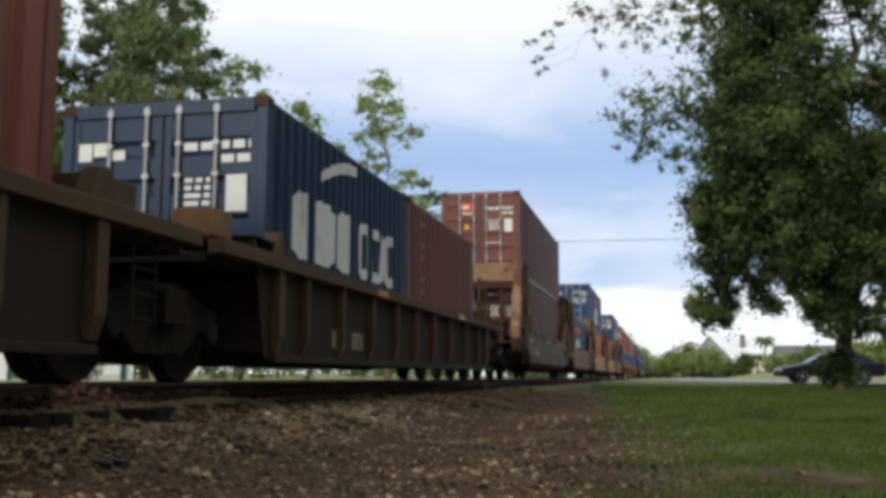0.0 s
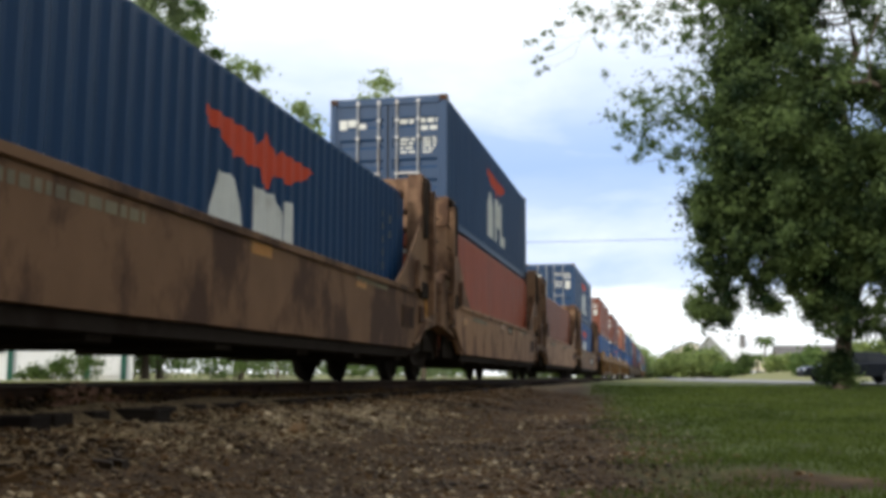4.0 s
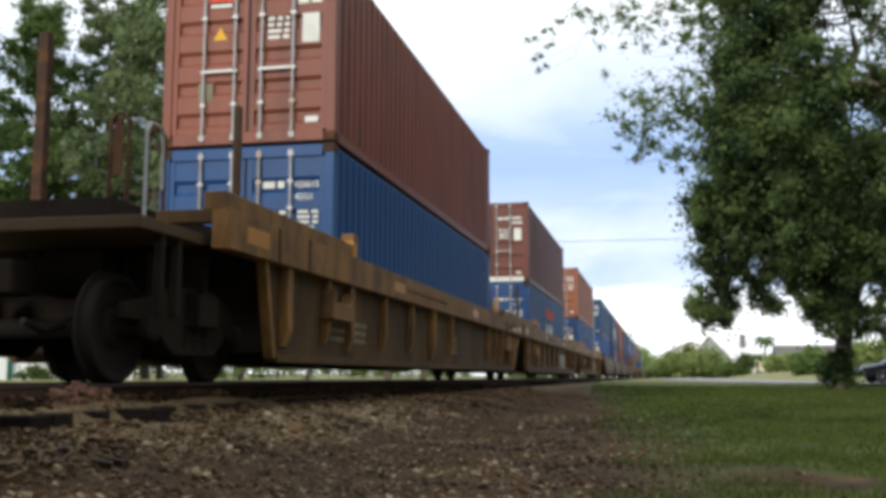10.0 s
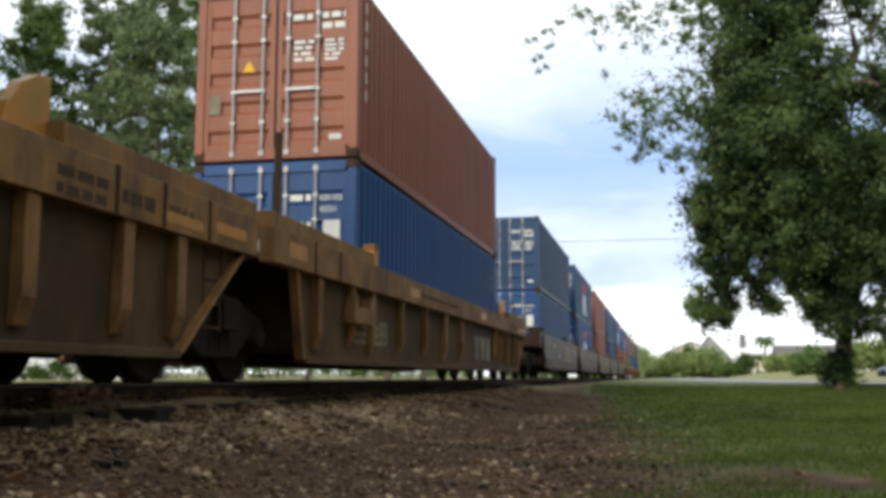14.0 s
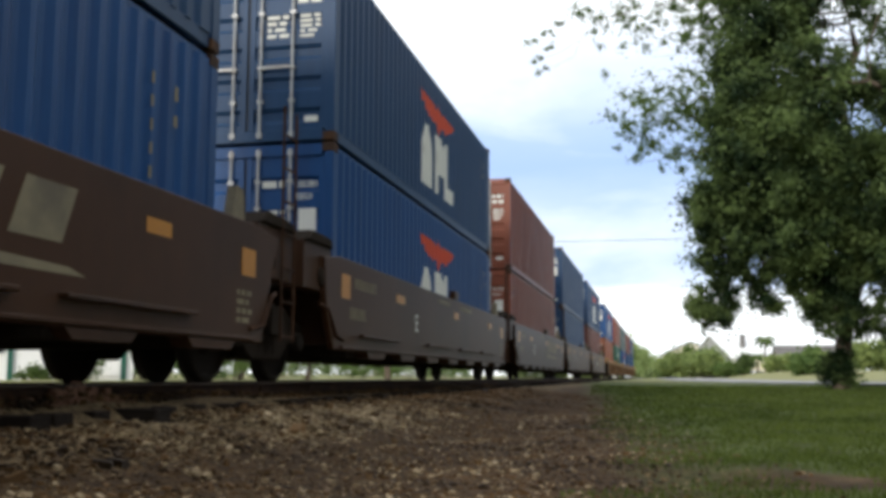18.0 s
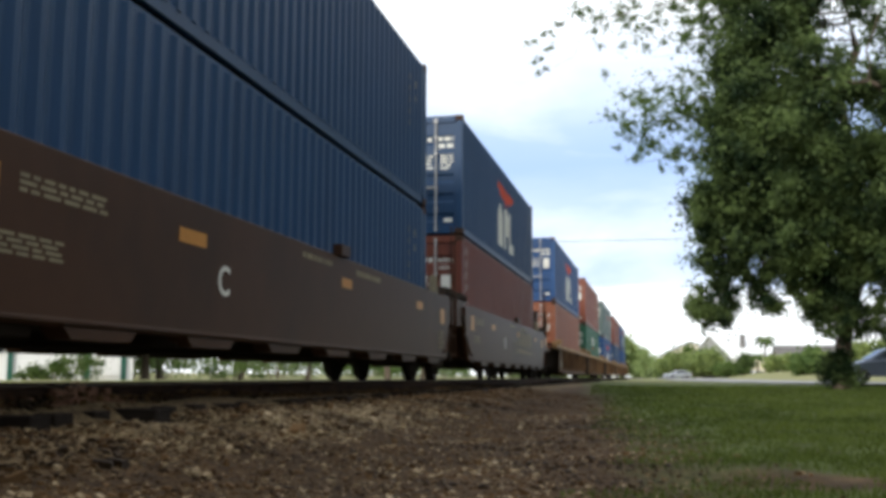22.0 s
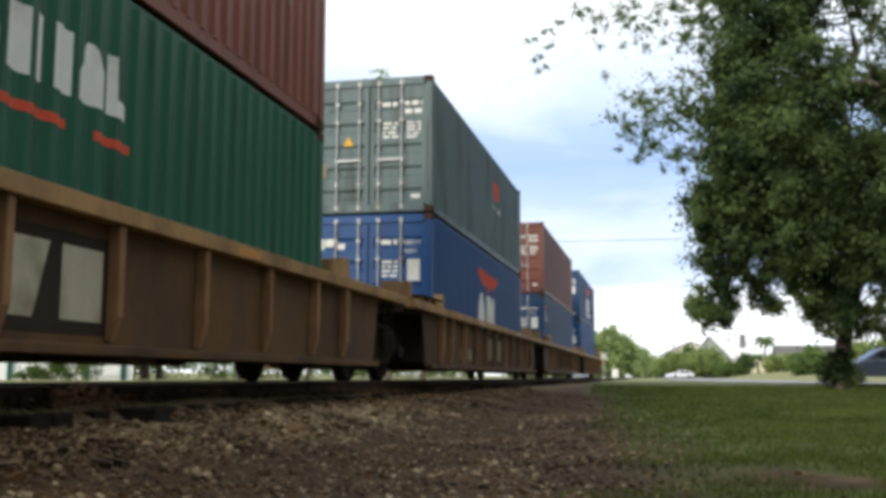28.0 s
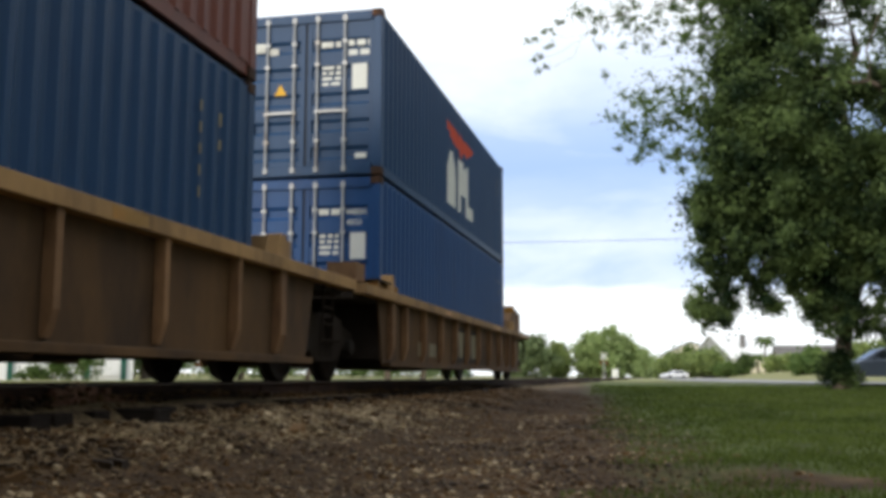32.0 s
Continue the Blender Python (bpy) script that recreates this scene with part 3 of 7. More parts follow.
def truck(parent, y):
    t = part("truck", cached("truck_bolster", lambda: Shape().box(-1.2, 1.2, -0.2, 0.2, 0.5, 0.8).rod((0, 0, 0.8), (0, 0, 1.0), 0.3, 14), 0.01), M_GRIME, parent,
             "grimy cast steel truck", (0, y, 0))
    for sx in (-1, 1):
        part("side_frame", cached(("side_frame", sx), lambda: frame_side(sx), 0.015), M_GRIME, t)
        for dy in (-0.2, 0.0, 0.2):
            part("spring", cached("spring", spring), M_GRIME, t, "", (sx * 0.99, dy, 0))
        for dy in (-0.89, 0.89):
            part("bearing_cap", cached(("cap", sx), lambda: Shape().lathe([(sx * 1.04, 0.11), (sx * 1.13, 0.11), (sx * 1.15, 0.07)], "x", 14)), M_WHEEL, t, "round bearing cap", (0, dy, WHEEL_R))
    for dy in (-0.89, 0.89):
        w = part("wheel_set", cached("wheel_set", wheel_shape), M_WHEEL, t, "dark steel wheels on an axle", (0, dy, WHEEL_R))
        WHEEL_SETS.append(w)
    return t


def grab_iron(parent, x, y, z0, z1, width=0.4, material=None, steps=4):
    """A small ladder standing at the side."""
    m = material or M_CAST
    for dy in (0, width):
        part("ladder_rail", cached(("ladder_rail", round(z1 - z0, 2)), lambda: Shape().rod((0, 0, 0), (0, 0, z1 - z0), 0.016, 6)), m, parent, "", (x, y + dy, z0))
    for k in range(steps):
        rung(parent, (x, y, z0 + (z1 - z0) * (k + 0.15) / steps), width, m)


def rung(parent, at, width, material):
    part("rung", cached(("rung", round(width, 2)), lambda: Shape().rod((0, 0, 0), (0, width, 0), 0.014, 6)), material, parent, "", at)


def rail_loop(parent, x, y, z0, z1, width):
    s = Shape().tube([(x, y, z0), (x, y, z1 - 0.08), (x + 0.06, y, z1), (x + width - 0.06, y, z1), (x + width, y, z1 - 0.08), (x + width, y, z0)], 0.022)
    return part("handrail", s.mesh("handrail"), M_CAST, parent)


def coupler(parent, y, d):
    """Coupler with its shank; d: -1 to the front, 1 to the rear."""
    s = Shape().box(-0.09, 0.09, *sorted((y, y + d * 0.75)), 0.78, 0.96)
    s.box(-0.2, 0.16, *sorted((y + d * 0.7, y + d * 1.0)), 0.72, 1.0)
    part("coupler", s.mesh("coupler", 0.02), M_GRIME, parent, "greasy black coupler")
    pts = [Vector((0.35, y + d * 0.2, 0.75)), Vector((0.33, y + d * 0.45, 0.5)), Vector((0.3, y + d * 0.75, 0.42)), Vector((0.28, y + d * 1.0, 0.5))]
    part("brake_hose", Shape().tube(pts, 0.03).mesh("brake_hose"), M_GASKET, parent, "black rubber hose")


def bars_x(rows, x):
    """Painted bars on the +x side: (y0, y1, z0, z1)."""
    s = Shape()
    for y0, y1, z0, z1 in rows:
        s.box(x, x + 0.003, y0, y1, z0, z1)
    return s


def strips(rows, x, parent):
    for row in rows:
        part("reflective_strip", bars_x([row], x).mesh("reflective_strip"), M_REFLEX, parent, "amber reflective strip")


def well_floor(parent, ya, yb, z=0.3):
    for k in range(6):
        y = ya + 0.6 + (yb - ya - 1.5) * k / 5
        boxed("cross_beam", (-1.36, 1.36, y, y + 0.34, z - 0.06, z + 0.16), M_GRIME, parent)
    for k in (0, 1):
        boxed("floor_sheet", (-1.2, 1.2, *((ya + 0.3, ya + 2.6) if k == 0 else (yb - 2.6, yb - 0.3)), z + 0.05, z + 0.1), M_GRIME, parent)


def end_platform(parent, ya, yb, z, material, slim=False):
    """Deck over a truck, between the end of the well and the end of the unit."""
    w = 1.1 if slim else 1.34
    boxed("end_platform", (-w, w, ya, yb, z - 0.09, z), material, parent)
    boxed("centre_sill", (-0.3, 0.3, ya, yb, z - 0.5, z - 0.1), M_GRIME, parent)


def ribbed_unit(old, label, sn, j0, j1, front, rear, mark="", grimy=False):
    """Well unit with upright ribs on its sides: the low older kind, or the longer kind with a deep top chord."""
    ob = thing("well_car", label, "rail car", (TX, sn, 0), "well cars of the train")
    # the side sheets are coloured darker than the chords and ribs
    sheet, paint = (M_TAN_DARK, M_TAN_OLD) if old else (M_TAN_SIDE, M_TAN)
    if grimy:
        sheet, paint = M_SHEET_DARK, M_TAN_GRIMY
    top, chord = (1.27, 1.14) if old else (1.55, 1.19)
    ya, yb = (j0 + (2.35 if front == "end" else 1.5), j1 - 1.7) if old else (j0 + 1.25, j1 - 1.65)
    ca, cb = j0 + (0.22 if front == "joint" else -0.15 if old else 0.0), j1 - 0.22
    slope = 0.25 if old else 1.2
    for sx in (-1, 1):
        a, b = sorted((sx * 1.37, sx * 1.4))
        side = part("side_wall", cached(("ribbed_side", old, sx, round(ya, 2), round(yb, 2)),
                    lambda: Shape().prism("x", [(ya, 0.24), (yb, 0.24), (yb + slope, chord), (ya - 0.25, chord)], a, b)), sheet, ob, "dark side sheet")
        c, d = sorted((sx * 1.36, sx * 1.53))
        boxed("top_chord", (c, d, ca, cb, chord, top), paint, ob)
        c, d = sorted((sx * 1.36, sx * 1.5))
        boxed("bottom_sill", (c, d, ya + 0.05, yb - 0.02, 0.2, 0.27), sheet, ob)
        places = [-0.18, 0.62, 1.89, 3.22, 4.51, 5.74, 7.03, 8.43, 9.89, 11.3, 12.4] if old else [-2.2, -0.9, 0.0, 1.6, 3.2, 4.75, 6.3, 10.45, 11.4, 12.4, 13.56, 14.4]
        if old and front == "end":
            places = [1.07, 2.4, 3.6, 4.95, 6.2, 7.4, 8.7, 10.0, 11.3, 12.4]
        n = len(places)
        for k, y in enumerate(places):
            big = k in (0, n - 1) or (not old and k in (2, 5, n - 2, n - 3))
            foot = 0.3 if old else (0.36 if big else 0.42)
            w = 0.075 if big else 0.04
            c, d = sorted((sx * 1.4, sx * 1.5))
            part("rib", cached(("rib", sx, big, chord, old), lambda: Shape().prism("y", [(sx * 1.4, foot), (sx * 1.44, foot), (sx * 1.5, foot + 0.18), (sx * 1.5, chord), (sx * 1.4, chord)], -w, w), 0.006),
                 M_RIB_OLD if old and not grimy else paint, side, "", (0, y, 0))
        if not old:
            for p, q in ((ca, 0.05), (cb - 3.2, cb)):
                c, d = sorted((sx * 1.28, sx * 1.5))
                boxed("raised_guard", (c, d, p, q, top, top + 0.16), paint, ob)
            boxed("guide_bracket", (*sorted((sx * 1.3, sx * 1.46)), 0.08, 0.3, top, top + 0.32), paint, ob)
            part("guide_fin", cached(("guide_fin", sx), lambda: Shape().prism("x", [(0, 0), (0.5, 0), (0.5, 0.46), (0.38, 0.46), (0.2, 0.36), (0.07, 0.2)], *sorted((sx * 1.26, sx * 1.36))), 0.008), M_REFLEX, ob, "yellow guide fin", (0, 12.22, top))
            for p in (ya + 1.6, 12.65) if mark == "plain" else (ya + 1.6,):
                part("jacking_pad", cached(("jacking_pad", sx), lambda: Shape().prism("x", [(0, 0), (0.85, 0), (0.85, 0.08), (0.78, 0.36), (0.7, 0.2), (0.15, 0.2), (0.08, 0.36), (0, 0.08)], *sorted((sx * 1.41, sx * 1.57))), 0.008), paint, side, "", (0, p, 0.72))
        else:
            for p in (-0.32, 12.3):
                part("guide_bracket", cached(("guide_old", sx), lambda: Shape().prism("x", [(0, 0), (0.3, 0), (0.24, 0.26), (0.1, 0.26)], *sorted((sx * 1.3, sx * 1.46))), 0.01), paint, ob, "", (0, p, top))
            boxed("walkway", (*sorted((sx * 0.75, sx * 1.34)), ca + 0.1, -0.4, top + 0.0, top + 0.05), M_GRIME, ob)
            boxed("walkway", (*sorted((sx * 0.75, sx * 1.34)), 12.7, cb - 0.1, top + 0.0, top + 0.05), M_GRIME, ob)
    well_floor(ob, ya, yb)
    end_platform(ob, ca, ya + 0.3, chord + (0.02 if old else 0.12), M_GRIME)
    end_platform(ob, yb - 0.3, cb, chord + (0.02 if old else 0.12), M_GRIME)
    boxed("end_wall", (-1.36, 1.36, ya - 0.05, ya + 0.02, 0.3, chord), M_GRIME, ob)
    boxed("end_wall", (-1.36, 1.36, yb - 0.02, yb + 0.05, 0.3, chord), M_GRIME, ob)
    if not old:
        boxed("end_beam", (-1.36, 1.36, ca, ca + 0.12, top - 0.12, top), M_TAN_SIDE, ob)
        boxed("end_beam", (-1.36, 1.36, cb - 0.12, cb, top - 0.12, top), M_GRIME, ob)
        boxed("tie_post", (1.18, 1.25, ca + 0.8, ca + 0.87, top - 0.1, 2.72), M_TAN_GRIMY, ob, "rusty upright post")
        for sx in (-1, 1):
            for k, (y0, y1) in enumerate(((ya - 0.25, ya), (yb + slope, yb))):
                part("end_flange", cached(("end_flange", sx, k), lambda: Shape().prism("x", [(0, 0.24), (0.07, 0.24), (y0 - y1 + 0.07, chord), (y0 - y1, chord)], *sorted((sx * 1.38, sx * 1.49))), 0.006), paint, ob, "", (0, y1 - 0.03, 0))
            boxed("guard_cap", (*sorted((sx * 1.26, sx * 1.52)), -0.1, 0.06, top + 0.004, top + 0.2), M_REFLEX, ob, "yellow end block of the guard")
        stuff(part("chord_stencil", bars_x(text_rows(cb - 2.5, cb - 2.0, chord + 0.2, 1, 0.1, 21) + text_rows(cb - 1.8, cb - 1.3, chord + 0.2, 1, 0.1, 22) + text_rows(cb - 3.3, cb - 2.7, chord + 0.22, 2, 0.07, 23), 1.5305).mesh("chord_stencil"), M_TAN_SIDE, ob, "dark worn stencilled marks"))
        strips([(cb - 1.85, cb - 1.2, chord + 0.06, chord + 0.15), (cb - 0.95, cb - 0.3, chord + 0.1, chord + 0.2)], 1.532, ob)
    else:
        boxed("corner_stand", (0.55, 1.2, 12.75, 13.35, top + 0.05, top + 0.3), paint, ob)
        if front == "joint":
            boxed("corner_stand", (-1.2, -0.6, -1.0, -0.45, top + 0.05, top + 0.28), paint, ob)
        if front == "joint":
            boxed("corner_stand", (0.95, 1.36, ca + 0.1, ca + 0.5, top + 0.05, top + 0.3), M_RIB_OLD, ob, "rusty corner stand")
            boxed("corner_stand", (0.8, 1.2, ca + 0.55, ca + 0.85, top + 0.05, top + 0.2), M_RIB_OLD, ob, "rusty corner stand")
            boxed("walk_plate", (1.1, 1.5, ca + 0.7, -0.4, top + 0.1, top + 0.13), M_GRIME, ob, "black walkway plate")
            for k in range(3):
                boxed("walk_bracket", (1.3, 1.48, ca + 0.75 + 0.5 * k, ca + 0.81 + 0.5 * k, top, top + 0.1), paint, ob)
    if not old:
        for y in (ca + 1.2, ca + 2.1, cb - 2.6, cb - 1.9, cb - 1.1):
            boxed("seam_strap", (1.53, 1.536, y, y + 0.05, chord + 0.005, top - 0.005), M_RUST_DARK, ob, "", 0.0)
    # painted marks
    chord_x, sheet_x = 1.53, 1.405
    if not old:
        stuff(part("chord_text", bars_x(text_rows(2.6, 5.6, chord + 0.2, 1, 0.06, 4), chord_x).mesh("chord_text"), M_TAN_SIDE, ob, "line of dark printed text"))
        strips([(1.9, 2.5, chord + 0.1, chord + 0.24), (8.2, 8.8, chord + 0.1, chord + 0.24), (ca + 0.4, ca + 0.95, chord + 0.1, chord + 0.26)], chord_x, ob)
        lettering("well_length", "53", 0.46, M_CREAM, ob, (sheet_x, 6.6 if mark == "plain" else 0.55, 0.5), "x", "faded painted number")
        if mark == "25":
            lettering("load_mark", "25-T", 0.4, M_CREAM, ob, (sheet_x, ya + 12.9, 0.5), "x", "faded painted marking")
    else:
        strips([(3.3, 3.8, chord + 0.02, chord + 0.1), (9.0, 9.5, chord + 0.02, chord + 0.1)], chord_x, ob)
    y = 5.0 if old else 8.05
    if old and mark != "plain":
        part("owner_panel", bars_x([(y - 0.15, y + 2.05, 0.34, 1.02)], sheet_x - 0.003).mesh("owner_panel"), M_SHEET_DARK, ob, "darker painted panel")
    if mark != "plain":
        marks = Shape()
        for k in range(2):
            p = y + 0.68 * k
            marks.prism("x", [(p, 0.93), (p + 0.16, 0.43), (p + 0.44, 0.43), (p + 0.6, 0.93)], sheet_x + 0.001, sheet_x + 0.004)
        p = y + 1.36
        marks.prism("x", [(p + 0.06, 0.93), (p + 0.06, 0.43), (p + 0.56, 0.43), (p + 0.56, 0.93)], sheet_x + 0.001, sheet_x + 0.004)
        stuff(part("owner_mark", marks.mesh("owner_mark"), M_CREAM if mark == "faint" else M_STENCIL, ob, "faded pale block emblem"))
    stuff(part("printed_panel", bars_x(text_rows(-0.03, 0.64, 0.7, 1, 0.24, 31) + text_rows(1.14, 1.95, 0.7, 1, 0.24, 32) if old and front == "end" else [(1.7, 2.2, 0.4, 0.62), (2.5, 3.0, 0.4, 0.62)] if old else text_rows(-0.9, 0.9, 0.75, 3, 0.06, 7), sheet_x - 0.001).mesh("printed_panel"), M_CREAM, ob, "small faded printed panels"))
    truck(ob, j0 if front == "joint" else j0 + 0.35)
    if front == "end":
        coupler(ob, j0 - 0.1, -1)
        if old:
            boxed("front_deck", (-1.3, 1.28, ca - 1.0, ca - 0.01, 0.98, 1.12), M_TAN_GRIMY, ob, "grimy brown end deck")
            boxed("corner_post", (1.14, 1.24, ca - 0.95, ca - 0.85, 0.95, 2.4), M_RUST_DARK, ob, "rusty upright post")
            boxed("grab_post", (0.62, 0.68, ca - 0.95, ca - 0.89, 1.12, 2.65), M_STENCIL, ob, "pale painted grab post")
            boxed("brake_box", (0.15, 0.95, ca - 0.35, ca + 0.1, top, top + 0.16), M_GRIME, ob, "black brake gear box")
            part("release_disc", Shape().lathe([(-0.02, 0.07), (0.0, 0.075), (0.015, 0.06)], "y", 14).mesh("release_disc"), M_WHITE, ob, "white disc", (0.42, ca - 0.37, top + 0.2))
            for xx, yy, z1 in ((0.78, ca + 0.3, 1.95), (0.98, ca + 0.45, 1.9), (1.1, ca + 0.5, 1.75)):
                part("brake_rod", cached(("brake_rod", z1), lambda: Shape().rod((0, 0, 0), (0, 0, z1 - chord), 0.022, 6)), M_RUST_DARK, ob, "", (xx, yy, chord))
            boxed("corner_lug", (1.2, 1.44, -0.55, -0.35, top, top + 0.2), M_REFLEX, ob, "yellow corner lug")
            for k in range(5):
                boxed("deck_clamp", (1.28, 1.46, ca + 0.5 + 0.38 * k, ca + 0.62 + 0.38 * k, top, top + 0.07 + 0.04 * (k % 3)), paint, ob)
            for yy in (ca - 0.7, ca - 0.35, ca + 0.25, ca + 0.5):
                boxed("hanger", (1.2, 1.27, yy, yy + 0.06, 0.55, 1.0), M_GRIME, ob)
            boxed("hanger_step", (1.16, 1.3, ca - 0.72, ca - 0.27, 0.52, 0.56), M_GRIME, ob)
            grab_iron(ob, 1.38, ca + 0.02, 0.45, chord, 0.4, M_GRIME)
        else:
            boxed("brake_mast", (-0.61, -0.5, -3.66, -3.56, chord, 3.4), M_CAST, ob, "tall rusty brake mast")
            rail_loop(ob, 0.18, -3.6, chord + 0.1, 2.55, 0.19)
            boxed("sign_plate", (0.2, 0.3, -3.585, -3.575, 1.95, 2.5), M_RUST_DARK, ob)
            rail_loop(ob, 0.54, -3.55, chord + 0.1, 2.39, 0.18)
            boxed("end_apron", (-1.36, 0.95, -3.72, -3.66, 1.27, 1.5), M_TAN_SIDE, ob, "rusty tan end beam")
            boxed("front_deck", (-1.34, 1.3, ca - 1.15, ca - 0.01, 1.22, 1.32), M_TAN_GRIMY, ob, "grimy tan end deck")
            boxed("deck_machinery", (-1.1, 0.95, ca - 1.0, ca - 0.25, 1.32, 1.5), M_GRIME, ob)
            for yy in (ca - 0.75, ca - 0.45):
                boxed("hanger", (1.2, 1.28, yy, yy + 0.07, 0.55, 1.22), M_GRIME, ob)
            part("grab_iron", Shape().tube([(1.22, ca - 0.95, 1.32), (1.22, ca - 0.95, 2.05), (1.22, ca - 0.9, 2.12), (1.22, ca - 0.72, 2.12), (1.22, ca - 0.68, 2.05), (1.22, ca - 0.68, 1.6)], 0.018, 6).mesh("grab_iron"), M_GALV, ob, "pale steel grab iron")
            boxed("deck_box", (-1.3, 0.7, -3.3, -2.4, chord + 0.13, chord + 0.42), M_GRIME, ob)
            boxed("skirt_plate", (-0.95, 1.15, -3.5, -3.44, 0.62, 1.2), M_GRIME, ob)
            for xx in (0.4, 0.63):
                part("uncoupling_rod", Shape().rod((xx, -3.6, 0.7), (xx, -3.6, 1.28), 0.02, 6).mesh("uncoupling_rod"), M_CAST, ob)
    if rear == "end":
        truck(ob, j1 - 0.35)
        coupler(ob, j1 + 0.1, 1)
        grab_iron(ob, 1.38, cb - 0.45, 0.45, chord, 0.4, M_GRIME)
        rail_loop(ob, 0.7, cb - 0.1, chord, top + 0.6, 0.5)
        if old and not grimy:
            boxed("brake_stand", (0.35, 0.55, cb - 0.5, cb - 0.3, top, top + 0.75), M_RUST, ob, "rust-tan brake stand")
            boxed("tail_box", (-0.25, 0.2, cb - 0.15, cb + 0.1, chord, top + 0.4), M_REFLEX, ob, "orange tail box")
            part("tail_stand", cached("tail_stand", lambda: Shape().prism("x", [(12.75, top), (14.2, top), (14.05, top + 0.42), (13.75, top + 0.62), (13.2, top + 0.55), (12.85, top + 0.3)], 0.7, 1.3), 0.03), M_RIB_OLD, ob, "rust-brown tail stand")
            boxed("end_crate", (0.85, 1.3, cb - 0.8, cb - 0.35, top + 0.06, top + 0.6), M_RIB_OLD, ob, "rust-brown crate")
            boxed("stand_lug", (0.9, 1.32, 13.3, 13.5, top + 0.56, top + 0.74), M_REFLEX, ob, "yellow lug")
            boxed("stand_lug", (0.9, 1.32, 13.85, 14.0, top + 0.45, top + 0.66), M_RUST_DARK, ob)
    else:
        grab_iron(ob, 1.4, cb - 0.9, 0.45, chord + 0.1, 0.35, M_GRIME if old else M_RUST_DARK)
    return ob


